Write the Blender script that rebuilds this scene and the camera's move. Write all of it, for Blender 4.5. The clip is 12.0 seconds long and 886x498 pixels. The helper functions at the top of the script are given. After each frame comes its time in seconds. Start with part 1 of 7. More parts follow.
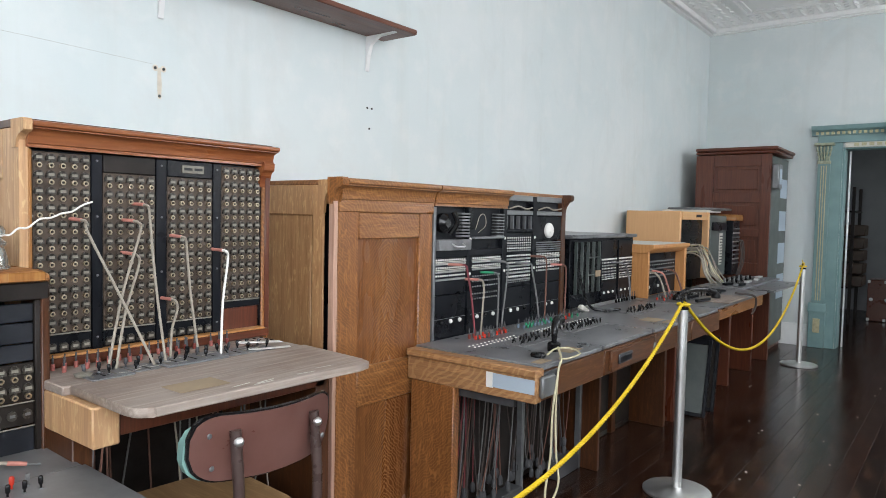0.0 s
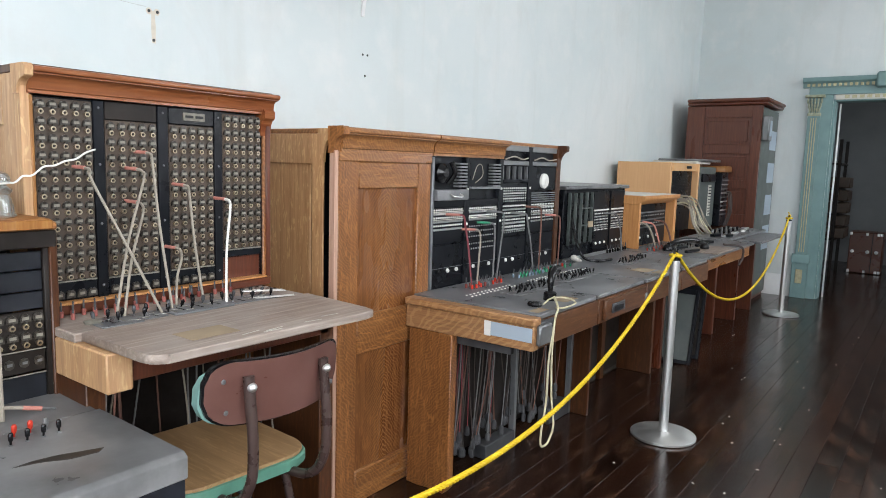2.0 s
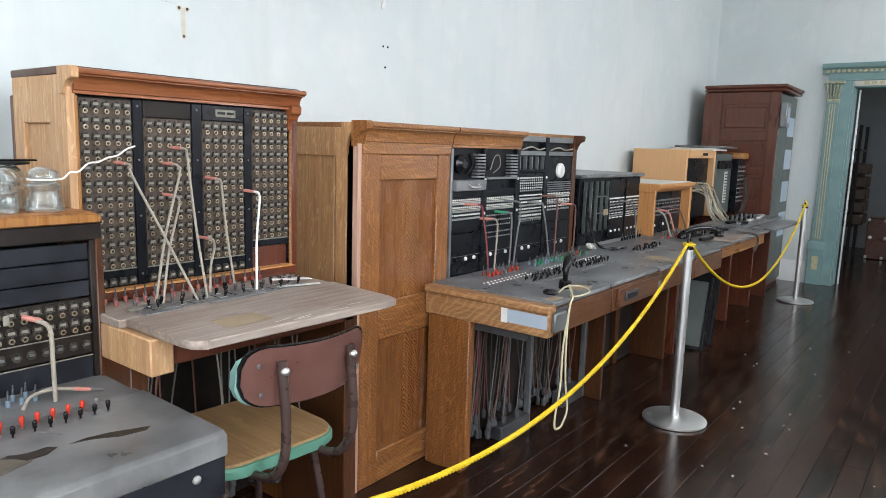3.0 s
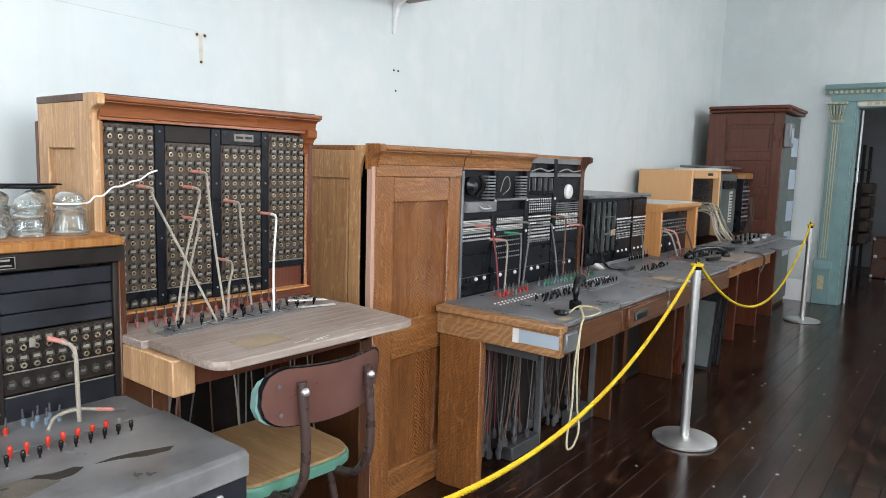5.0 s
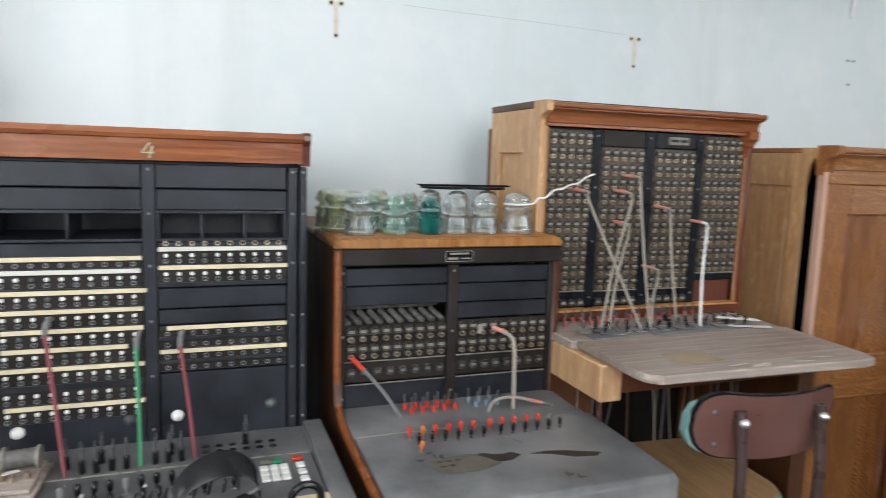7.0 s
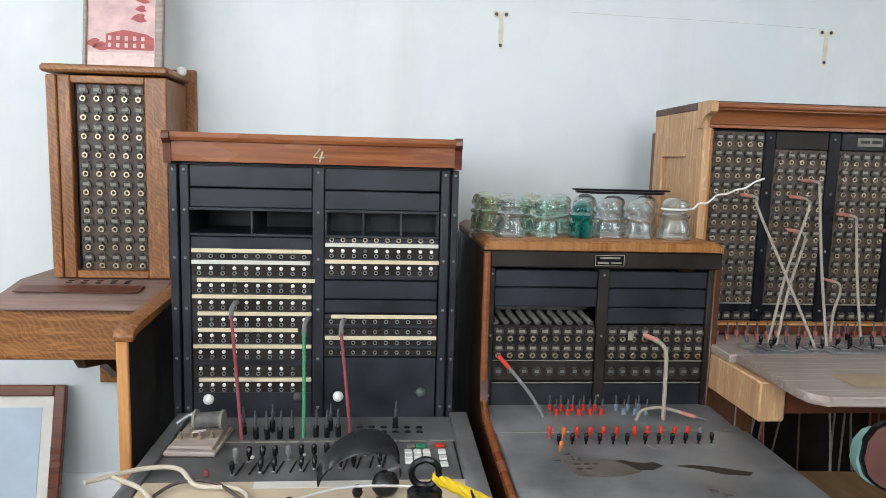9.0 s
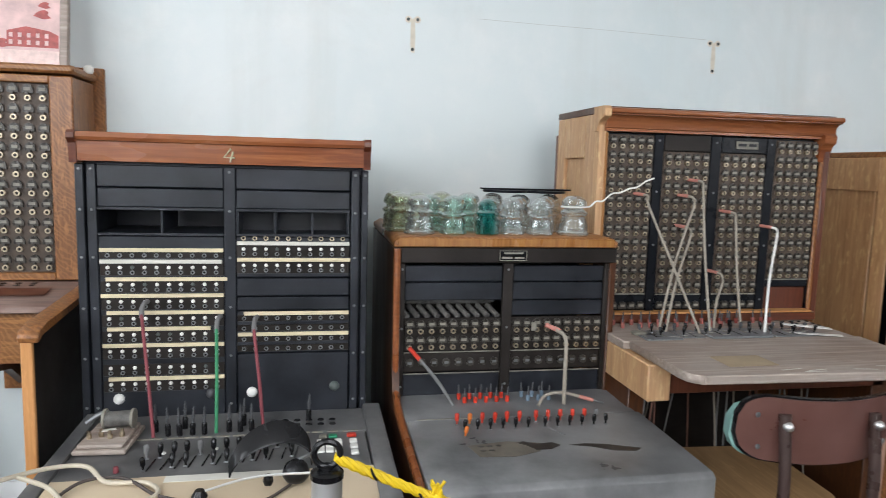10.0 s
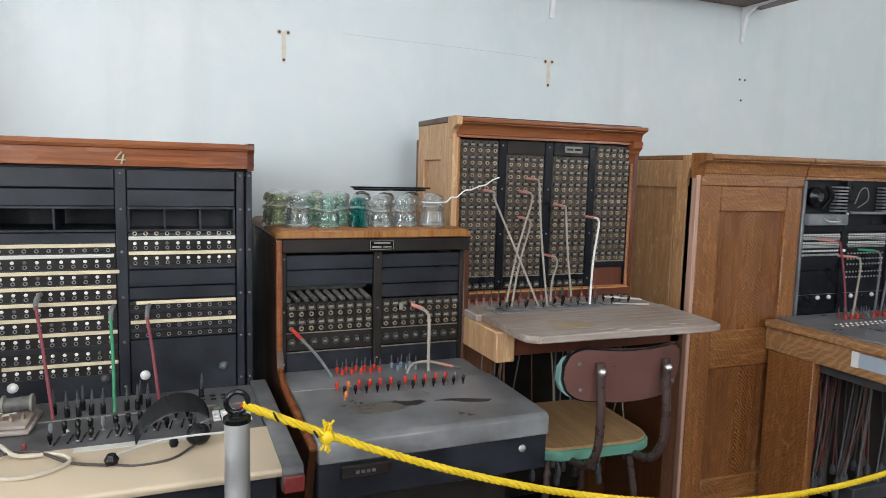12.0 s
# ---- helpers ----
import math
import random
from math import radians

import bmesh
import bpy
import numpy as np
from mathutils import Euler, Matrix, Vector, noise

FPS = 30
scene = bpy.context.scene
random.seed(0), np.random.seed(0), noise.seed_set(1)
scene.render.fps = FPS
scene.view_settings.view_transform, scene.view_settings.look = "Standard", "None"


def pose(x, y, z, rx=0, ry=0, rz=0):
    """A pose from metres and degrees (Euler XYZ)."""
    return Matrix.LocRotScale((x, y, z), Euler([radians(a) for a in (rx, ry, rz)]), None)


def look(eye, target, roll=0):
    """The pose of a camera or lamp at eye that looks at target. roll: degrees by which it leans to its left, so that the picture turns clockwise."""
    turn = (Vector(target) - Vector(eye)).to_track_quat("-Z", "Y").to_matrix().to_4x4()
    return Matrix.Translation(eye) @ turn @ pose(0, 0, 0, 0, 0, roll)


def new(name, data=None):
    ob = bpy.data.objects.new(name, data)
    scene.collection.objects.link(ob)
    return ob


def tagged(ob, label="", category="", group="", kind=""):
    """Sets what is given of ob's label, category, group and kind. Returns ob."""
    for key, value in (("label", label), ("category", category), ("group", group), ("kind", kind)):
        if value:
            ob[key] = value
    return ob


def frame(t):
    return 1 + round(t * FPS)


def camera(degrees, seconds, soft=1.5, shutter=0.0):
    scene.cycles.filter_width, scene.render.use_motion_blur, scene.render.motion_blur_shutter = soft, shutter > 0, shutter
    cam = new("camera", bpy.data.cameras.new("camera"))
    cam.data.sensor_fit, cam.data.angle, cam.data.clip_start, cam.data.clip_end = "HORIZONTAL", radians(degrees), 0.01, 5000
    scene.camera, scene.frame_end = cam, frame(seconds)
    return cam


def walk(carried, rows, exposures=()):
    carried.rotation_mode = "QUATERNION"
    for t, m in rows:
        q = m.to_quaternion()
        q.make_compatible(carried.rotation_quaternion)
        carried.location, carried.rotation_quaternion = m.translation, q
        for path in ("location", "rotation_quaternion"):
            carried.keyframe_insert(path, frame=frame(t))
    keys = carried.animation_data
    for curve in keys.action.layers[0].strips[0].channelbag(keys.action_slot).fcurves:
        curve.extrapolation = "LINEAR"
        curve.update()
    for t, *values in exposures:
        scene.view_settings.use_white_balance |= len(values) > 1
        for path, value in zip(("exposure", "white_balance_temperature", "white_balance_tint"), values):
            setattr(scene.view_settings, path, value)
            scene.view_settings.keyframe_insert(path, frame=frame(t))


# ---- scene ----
cam = camera(66.0, 12.0, soft=0.85, shutter=0.35)
PATH = [
    (0, (0.754, -2.621, 1.395), (2.335, -1.399, 1.296), 1.2),
    (0.5, (0.743, -2.619, 1.394), (2.343, -1.425, 1.274), 1.4),
    (1, (0.729, -2.611, 1.393), (2.332, -1.426, 1.234), 1.5),
    (1.5, (0.715, -2.6, 1.397), (2.317, -1.42, 1.191), 1.6),
    (2, (0.704, -2.587, 1.4), (2.303, -1.411, 1.153), 1.7),
    (2.5, (0.686, -2.58, 1.406), (2.273, -1.397, 1.123), 1.9),
    (3, (0.619, -2.63, 1.441), (2.187, -1.424, 1.142), 1.8),
    (5, (0.57, -2.621, 1.453), (2.137, -1.402, 1.209), 1.7),
    (5.5, (0.571, -2.612, 1.459), (2.117, -1.368, 1.211), 2.0),
    (6, (0.574, -2.561, 1.446), (2.019, -1.201, 1.19), 2.1),
    (6.5, (0.547, -2.495, 1.441), (1.654, -0.851, 1.175), 2.1),
    (7, (0.518, -2.476, 1.441), (1.203, -0.615, 1.182), 1.8),
    (7.5, (0.519, -2.472, 1.449), (0.893, -0.524, 1.194), 1.5),
    (7.7, (0.53, -2.479, 1.45), (0.821, -0.515, 1.202), 1.3),
    (9.3, (0.608, -2.563, 1.425), (0.776, -0.585, 1.18), 1.5),
    (9.5, (0.62, -2.578, 1.425), (0.841, -0.605, 1.183), 1.5),
    (10, (0.63, -2.626, 1.428), (1.008, -0.676, 1.19), 1.6),
    (10.5, (0.631, -2.704, 1.434), (1.157, -0.788, 1.202), 1.5),
    (11, (0.6, -2.779, 1.431), (1.248, -0.9, 1.203), 1.5),
    (11.5, (0.559, -2.835, 1.431), (1.261, -0.976, 1.204), 1.5),
    (12, (0.533, -2.905, 1.426), (1.289, -1.067, 1.202), 1.5),
]
walk(cam, [(t, look(eye, aim, roll)) for t, eye, aim, roll in PATH], exposures=[(0.0, 0.28), (3.0, 0.42), (5.5, 0.38), (6.5, 0.2), (7.0, 0.02), (7.5, -0.08), (9.5, -0.1), (12.0, -0.18)])


# ---- light ----
world = bpy.data.worlds.new("world")
scene.world = world
world.use_nodes = True
_n = world.node_tree.nodes
_sky = _n.new("ShaderNodeTexSky")
_sky.sky_type = "NISHITA"
_sky.sun_disc = False
_sky.sun_elevation, _sky.sun_rotation = radians(48), radians(150)
world.node_tree.links.new(_sky.outputs[0], _n["Background"].inputs[0])
_n["Background"].inputs[1].default_value = 0.10

sun = new("sun", bpy.data.lights.new("sun", "SUN"))
sun.data.energy, sun.data.angle, sun.data.color = 2.5, radians(0.5), (1.0, 0.95, 0.88)
sun.matrix_world = look((6, -20, 22), (6.5, -6, 0))

# daylight standing in the tall windows of the opposite wall, and of the wall behind the camera
# the one at 11.6 is an unseen window, added to brighten the next room
WINDOW_X = (-2.3, -0.7, 1.4, 4.6, 7.9, 11.6)
WINDOW_Y = (-2.6,)
SOUTH, WEST, END, CEIL = -4.5, -3.2, 9.38, 3.69
SILL, HEAD = 1.3, 3.5
for wx in WINDOW_X:
    lamp = new("window_light", bpy.data.lights.new("window_light", "AREA"))
    lamp.data.shape, lamp.data.size, lamp.data.size_y = "RECTANGLE", 1.1, HEAD - SILL
    lamp.data.energy, lamp.data.color = (55 if wx < 2 else 42 if wx < 6 else 52 if wx < 10 else 14), (0.95, 0.975, 1.02)
    lamp.matrix_world = look((wx, SOUTH + 0.02, (SILL + HEAD) / 2), (wx, 0, (SILL + HEAD) / 2 - 1.2))
for wy in WINDOW_Y:
    lamp = new("window_light", bpy.data.lights.new("window_light", "AREA"))
    lamp.data.shape, lamp.data.size, lamp.data.size_y = "RECTANGLE", 1.1, HEAD - SILL
    lamp.data.energy, lamp.data.color = 72, (0.95, 0.975, 1.03)
    lamp.matrix_world = look((WEST + 0.02, wy, (SILL + HEAD) / 2), (0, wy, (SILL + HEAD) / 2 - 0.4))

# ---- building helpers ----
ORIGIN = {}


def thing(name, at, label, category, group="", kind=""):
    ob = new(name)
    ob.empty_display_size = 0.05
    ob.location = at
    ORIGIN[ob] = Vector(at)
    return tagged(ob, label, category, group, kind)


def mesh_of(name, bm, mats, off, smooth):
    bmesh.ops.translate(bm, verts=bm.verts, vec=-off)
    bmesh.ops.recalc_face_normals(bm, faces=bm.faces)
    me = bpy.data.meshes.new(name)
    bm.to_mesh(me)
    bm.free()
    for m in (mats if isinstance(mats, (list, tuple)) else [mats]):
        me.materials.append(m)
    if smooth:
        me.shade_smooth()
        me.set_sharp_from_angle(angle=radians(40))
    return me


def part(name, bm, mats, parent, label="", smooth=True):
    """One mesh under a thing or part; bm is in world places."""
    off = ORIGIN[parent]
    ob = new(name, mesh_of(name, bm, mats, off, smooth))
    ob.parent = parent
    ORIGIN[ob] = off
    if label:
        tagged(ob, label)
    return ob


def solo(name, bm, mats, at, label, category, group="", kind="", smooth=True):
    """A thing, or a piece of the setting, of one mesh."""
    ob = new(name, mesh_of(name, bm, mats, Vector(at), smooth))
    ob.location = at
    ORIGIN[ob] = Vector(at)
    return tagged(ob, label, category, group, kind)


def piece(name, me, parent, place, turn=None):
    """A repeated piece on shared mesh data at a world place."""
    ob = new(name, me)
    ob.parent = parent
    m = Matrix.Translation(Vector(place) - ORIGIN[parent])
    ob.matrix_basis = m @ turn if turn else m
    return ob


def box(x0, x1, y0, y1, z0, z1, bevel=0.003, bm=None, mat=0):
    own = bmesh.new()
    bmesh.ops.create_cube(own, size=1.0)
    s = Vector((abs(x1 - x0), abs(y1 - y0), abs(z1 - z0)))
    bmesh.ops.scale(own, vec=s, verts=own.verts)
    bmesh.ops.translate(own, verts=own.verts, vec=((x0 + x1) / 2, (y0 + y1) / 2, (z0 + z1) / 2))
    b = min(bevel, min(s) * 0.45)
    if b > 0:
        bmesh.ops.bevel(own, geom=own.edges[:], offset=b, segments=1, affect="EDGES", profile=0.5)
    return join(bm, own, mat)


def join(bm, own, mat=0):
    for f in own.faces:
        f.material_index = mat
    if bm is None:
        return own
    me = bpy.data.meshes.new("tmp")
    own.to_mesh(me)
    own.free()
    bm.from_mesh(me)
    bpy.data.meshes.remove(me)
    return bm


def moved(bm, m):
    bmesh.ops.transform(bm, matrix=m, verts=bm.verts)
    return bm


def prism(profile, axis, a, b, bm=None, mat=0, bevel=0.0):
    """A closed 2D outline drawn out along an axis from a to b. The outline gives the other two coordinates in xyz order."""
    own = bmesh.new()

    def at(p, t):
        return {"x": (t, p[0], p[1]), "y": (p[0], t, p[1]), "z": (p[0], p[1], t)}[axis]
    v0 = [own.verts.new(at(p, a)) for p in profile]
    v1 = [own.verts.new(at(p, b)) for p in profile]
    n = len(profile)
    own.faces.new(v0)
    own.faces.new(v1[::-1])
    for i in range(n):
        own.faces.new((v0[i], v0[(i + 1) % n], v1[(i + 1) % n], v1[i]))
    if bevel:
        bmesh.ops.bevel(own, geom=own.edges[:], offset=bevel, segments=1, affect="EDGES")
    return join(bm, own, mat)


def glide(points, steps=6):
    """Points along a smooth curve through the given ones."""
    p = [Vector(q) for q in points]
    if len(p) < 3:
        return p
    p = [2 * p[0] - p[1]] + p + [2 * p[-1] - p[-2]]
    out = []
    for i in range(1, len(p) - 2):
        for k in range(steps):
            t = k / steps
            a, b, c, d = p[i - 1:i + 3]
            out.append(0.5 * (2 * b + (c - a) * t + (2 * a - 5 * b + 4 * c - d) * t * t + (3 * b - a - 3 * c + d) * t ** 3))
    return out + [p[-2]]


def tube(points, r, sides=8, bm=None, mat=0, steps=6, radii=None):
    own = bmesh.new()
    p = glide(points, steps) if steps else [Vector(q) for q in points]
    up, rings = None, []
    for i, c in enumerate(p):
        d = (p[min(i + 1, len(p) - 1)] - p[max(i - 1, 0)]).normalized()
        if up is None:
            up = d.orthogonal().normalized()
        up = (up - d * up.dot(d)).normalized()
        side = d.cross(up)
        rr = r if radii is None else r * (radii[0] + (radii[1] - radii[0]) * i / (len(p) - 1))
        rings.append([own.verts.new(c + rr * (up * math.cos(2 * math.pi * k / sides) + side * math.sin(2 * math.pi * k / sides))) for k in range(sides)])
    for a, b in zip(rings, rings[1:]):
        for k in range(sides):
            own.faces.new((a[k], a[(k + 1) % sides], b[(k + 1) % sides], b[k]))
    own.faces.new(rings[0][::-1])
    own.faces.new(rings[-1])
    return join(bm, own, mat)


def lathe(profile, place=(0, 0, 0), sides=20, bm=None, mat=0, turn=None, closed=True):
    """Radius, height pairs from bottom to top turned round the upright axis."""
    own = bmesh.new()
    rings = []
    for r, z in profile:
        rings.append([own.verts.new((r * math.cos(2 * math.pi * k / sides), r * math.sin(2 * math.pi * k / sides), z)) for k in range(sides)])
    for a, b in zip(rings, rings[1:]):
        for k in range(sides):
            own.faces.new((a[k], a[(k + 1) % sides], b[(k + 1) % sides], b[k]))
    if closed:
        own.faces.new(rings[0][::-1])
        own.faces.new(rings[-1])
    if turn:
        moved(own, turn)
    moved(own, Matrix.Translation(place))
    return join(bm, own, mat)


def ring(place, r, t, turn=None, bm=None, mat=0, n=24, m=8):
    pts = [(r * math.cos(2 * math.pi * i / n), r * math.sin(2 * math.pi * i / n), 0) for i in range(n)]
    own = bmesh.new()
    rings = []
    for i, q in enumerate(pts):
        o = Vector(q).normalized()
        rings.append([own.verts.new(Vector(q) + t * (o * math.cos(2 * math.pi * k / m) + Vector((0, 0, 1)) * math.sin(2 * math.pi * k / m))) for k in range(m)])
    for i in range(n):
        a, b = rings[i], rings[(i + 1) % n]
        for k in range(m):
            own.faces.new((a[k], a[(k + 1) % m], b[(k + 1) % m], b[k]))
    if turn:
        moved(own, turn)
    moved(own, Matrix.Translation(place))
    return join(bm, own, mat)


# ---- materials ----
def material(name):
    m = bpy.data.materials.new(name)
    m.use_nodes = True
    t = m.node_tree
    return m, t, t.nodes["Principled BSDF"]


def ramp(t, src, stops):
    r = t.nodes.new("ShaderNodeValToRGB")
    e = r.color_ramp.elements
    while len(e) < len(stops):
        e.new(0.5)
    for q, (p, c) in zip(e, stops):
        q.position, q.color = p, (*c, 1) if len(c) == 3 else c
    t.links.new(src, r.inputs[0])
    return r.outputs[0]


def grey(v):
    return (v, v, v)


def noise_of(t, scale, detail=5, stretch=(1, 1, 1), rough=0.6, warp=0.0):
    c = t.nodes.new("ShaderNodeTexCoord")
    mp = t.nodes.new("ShaderNodeMapping")
    mp.inputs["Scale"].default_value = stretch
    t.links.new(c.outputs["Object"], mp.inputs[0])
    k = t.nodes.new("ShaderNodeTexNoise")
    k.inputs["Scale"].default_value, k.inputs["Detail"].default_value, k.inputs["Roughness"].default_value = scale, detail, rough
    k.inputs["Distortion"].default_value = warp
    t.links.new(mp.outputs[0], k.inputs[0])
    return k.outputs[0]


def mixed(t, fac, a, b, mode="MIX"):
    x = t.nodes.new("ShaderNodeMix")
    x.data_type, x.blend_type = "RGBA", mode
    for sock, v in ((x.inputs[0], fac), (x.inputs[6], a), (x.inputs[7], b)):
        if hasattr(v, "is_linked"):
            t.links.new(v, sock)
        elif isinstance(v, (int, float)):
            sock.default_value = v
        else:
            sock.default_value = (*v, 1)
    return x.outputs[2]


def bump(t, bsdf, height, strength, dist=0.002):
    b = t.nodes.new("ShaderNodeBump")
    b.inputs["Strength"].default_value, b.inputs["Distance"].default_value = strength, dist
    t.links.new(height, b.inputs["Height"])
    t.links.new(b.outputs[0], bsdf.inputs["Normal"])


def wood(name, dark, mid, light, along="z", rough=0.4, fleck=0.0, dust=0.0, worn=0.25):
    m, t, p = material(name)
    s = {"x": (1.2, 22, 22), "y": (22, 1.2, 22), "z": (22, 22, 1.2)}[along]
    g = noise_of(t, 3.2, 8, s, 0.65, 0.6)
    big = noise_of(t, 2.5, 3, {"x": (0.5, 2, 2), "y": (2, 0.5, 2), "z": (2, 2, 0.5)}[along])
    col = ramp(t, g, [(0.32, dark), (0.5, mid), (0.68, light)])
    col = mixed(t, ramp(t, big, [(0.35, grey(0.0)), (0.7, grey(0.55))]), col, dark, "MULTIPLY") if worn else col
    col = mixed(t, 0.35, col, ramp(t, big, [(0.3, dark), (0.7, light)]))
    if fleck:
        fs = {"x": (9, 70, 70), "y": (70, 9, 70), "z": (60, 60, 14)}[along]
        f = noise_of(t, 1.0, 2, fs, 0.5, 1.5)
        col = mixed(t, ramp(t, f, [(0.56, grey(0)), (0.66, grey(fleck))]), col, tuple(min(1, c * 1.7) for c in light))
    if dust:
        d = noise_of(t, 9, 6)
        col = mixed(t, ramp(t, d, [(0.3, grey(dust * 0.25)), (0.7, grey(dust))]), col, (0.44, 0.41, 0.375))
    t.links.new(col, p.inputs["Base Color"])
    rr = ramp(t, big, [(0.3, grey(rough - 0.08)), (0.7, grey(min(1, rough + 0.15 + dust * 0.3)))])
    t.links.new(rr, p.inputs["Roughness"])
    bump(t, p, g, 0.22, 0.0012)
    return m


def paint(name, colour, rough=0.5, vary=0.18, scale=6.0, metal=0.0, dust=0.0, dirt=(0.3, 0.28, 0.25), bumpy=0.1, fine=60.0, gloss=0.5):
    m, t, p = material(name)
    n1, n2 = noise_of(t, scale, 6), noise_of(t, fine, 3)
    lo, hi = tuple(c * (1 - vary) for c in colour), tuple(min(1, c * (1 + vary)) for c in colour)
    col = ramp(t, n1, [(0.3, lo), (0.7, hi)])
    if dust:
        col = mixed(t, ramp(t, n1, [(0.35, grey(dust * 0.25)), (0.75, grey(dust))]), col, dirt)
    t.links.new(col, p.inputs["Base Color"])
    t.links.new(ramp(t, n1, [(0.3, grey(max(0.02, rough - 0.1))), (0.7, grey(min(1, rough + 0.12)))]), p.inputs["Roughness"])
    p.inputs["Metallic"].default_value, p.inputs["Specular IOR Level"].default_value = metal, gloss
    if bumpy:
        bump(t, p, n2, bumpy, 0.001)
    return m


OAK = wood("oak", (0.100, 0.033, 0.009), (0.225, 0.086, 0.025), (0.40, 0.163, 0.050), "z", 0.32, 0.30)
OAK_PANEL = wood("oak_figured", (0.090, 0.028, 0.009), (0.190, 0.067, 0.020), (0.31, 0.130, 0.042), "z", 0.28, 0.2)
def swirl(m, scale, amount, colour):
    """Wandering flake figure laid over a wood."""
    t = m.node_tree
    p = t.nodes["Principled BSDF"]
    base = p.inputs["Base Color"].links[0].from_socket
    c, w = t.nodes.new("ShaderNodeTexCoord"), t.nodes.new("ShaderNodeTexWave")
    t.links.new(c.outputs["Object"], w.inputs["Vector"])
    w.bands_direction = "DIAGONAL"
    w.inputs["Scale"].default_value, w.inputs["Distortion"].default_value = scale, 14.0
    w.inputs["Detail"].default_value, w.inputs["Detail Scale"].default_value = 3.0, 0.5
    fac = ramp(t, w.outputs["Fac"], [(0.55, grey(0)), (0.85, grey(amount))])
    t.links.new(mixed(t, fac, base, colour), p.inputs["Base Color"])


def chevron(m, middle):
    """Mirror-matched figure: bands that climb towards a panel's middle line."""
    t = m.node_tree
    p = t.nodes["Principled BSDF"]
    base = p.inputs["Base Color"].links[0].from_socket
    c, sep = t.nodes.new("ShaderNodeTexCoord"), t.nodes.new("ShaderNodeSeparateXYZ")
    t.links.new(c.outputs["Object"], sep.inputs[0])

    def calc(op, a, b):
        k = t.nodes.new("ShaderNodeMath")
        k.operation = op
        for sock, v in zip(k.inputs, (a, b)):
            if hasattr(v, "is_linked"):
                t.links.new(v, sock)
            else:
                sock.default_value = v
        return k.outputs[0]
    off = calc("ABSOLUTE", calc("SUBTRACT", sep.outputs[0], middle), 0.0)
    wob = calc("MULTIPLY", noise_of(t, 9, 4), 0.10)
    band = calc("SINE", calc("MULTIPLY", calc("ADD", calc("ADD", sep.outputs[2], wob), calc("MULTIPLY", off, 1.1)), 330.0), 0.0)
    fade = calc("SUBTRACT", 1.0, calc("MULTIPLY", off, 6.5))
    fac = calc("MULTIPLY", calc("MULTIPLY", calc("MAXIMUM", band, 0.0), calc("MAXIMUM", fade, 0.0)), 0.62)
    t.links.new(mixed(t, fac, base, (0.44, 0.205, 0.070)), p.inputs["Base Color"])
    return m


chevron(OAK_PANEL, -0.675)
OAK_X = wood("oak_across", (0.115, 0.037, 0.011), (0.25, 0.095, 0.028), (0.42, 0.190, 0.062), "x", 0.32, 0.3)
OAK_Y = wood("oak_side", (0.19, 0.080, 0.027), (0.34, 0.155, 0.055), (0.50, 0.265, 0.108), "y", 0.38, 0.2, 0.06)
swirl(OAK, 34.0, 0.30, (0.44, 0.195, 0.062))
swirl(OAK_X, 30.0, 0.30, (0.48, 0.235, 0.082))
swirl(OAK_Y, 15.0, 0.32, (0.62, 0.37, 0.17))
# dark oak, deepened further to paint in the shade under the desks
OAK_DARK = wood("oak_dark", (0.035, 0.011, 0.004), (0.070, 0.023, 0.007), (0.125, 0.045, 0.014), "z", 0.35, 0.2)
# paler copy of the oak: window light on the jack cabinet's side, painted in
OAK_LIT_SIDE = wood("oak_lit_side", (0.36, 0.175, 0.070), (0.56, 0.31, 0.138), (0.69, 0.43, 0.215), "z", 0.40, 0.25)
OAK_ORANGE = wood("oak_orange", (0.42, 0.175, 0.055), (0.54, 0.25, 0.085), (0.63, 0.32, 0.12), "z", 0.4, 0.1, 0, 0)
PINK_WOOD = wood("raw_pink_edge", (0.40, 0.22, 0.15), (0.54, 0.33, 0.24), (0.64, 0.43, 0.33), "z", 0.6)
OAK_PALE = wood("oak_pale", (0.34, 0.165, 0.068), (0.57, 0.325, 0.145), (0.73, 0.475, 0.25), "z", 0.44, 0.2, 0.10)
VARNISH = wood("varnished_wood", (0.13, 0.032, 0.011), (0.27, 0.080, 0.025), (0.43, 0.160, 0.054), "x", 0.24)
VARNISH_Z = wood("varnished_post", (0.22, 0.085, 0.022), (0.36, 0.16, 0.045), (0.46, 0.23, 0.07), "z", 0.3)
MAHOGANY = wood("mahogany", (0.05, 0.012, 0.006), (0.115, 0.030, 0.014), (0.20, 0.062, 0.028), "z", 0.32)
MAHOGANY_X = wood("mahogany_across", (0.06, 0.015, 0.007), (0.13, 0.032, 0.013), (0.2, 0.06, 0.025), "x", 0.3)
DESK_TOP = wood("dusty_desk_wood", (0.075, 0.040, 0.026), (0.27, 0.178, 0.132), (0.64, 0.52, 0.44), "x", 0.38, 0, 0.45)
BIRCH = wood("pale_veneer", (0.63, 0.355, 0.165), (0.67, 0.385, 0.18), (0.71, 0.42, 0.205), "z", 0.42, 0, 0, 0)
SEAT_WOOD = wood("seat_wood", (0.28, 0.16, 0.07), (0.40, 0.24, 0.11), (0.48, 0.31, 0.16), "y", 0.42, 0.15)
BLACK = paint("black_panel", (0.0045, 0.0055, 0.0080), 0.30, 0.3, 5, dust=0.025, dirt=(0.24, 0.25, 0.28), gloss=0.16)
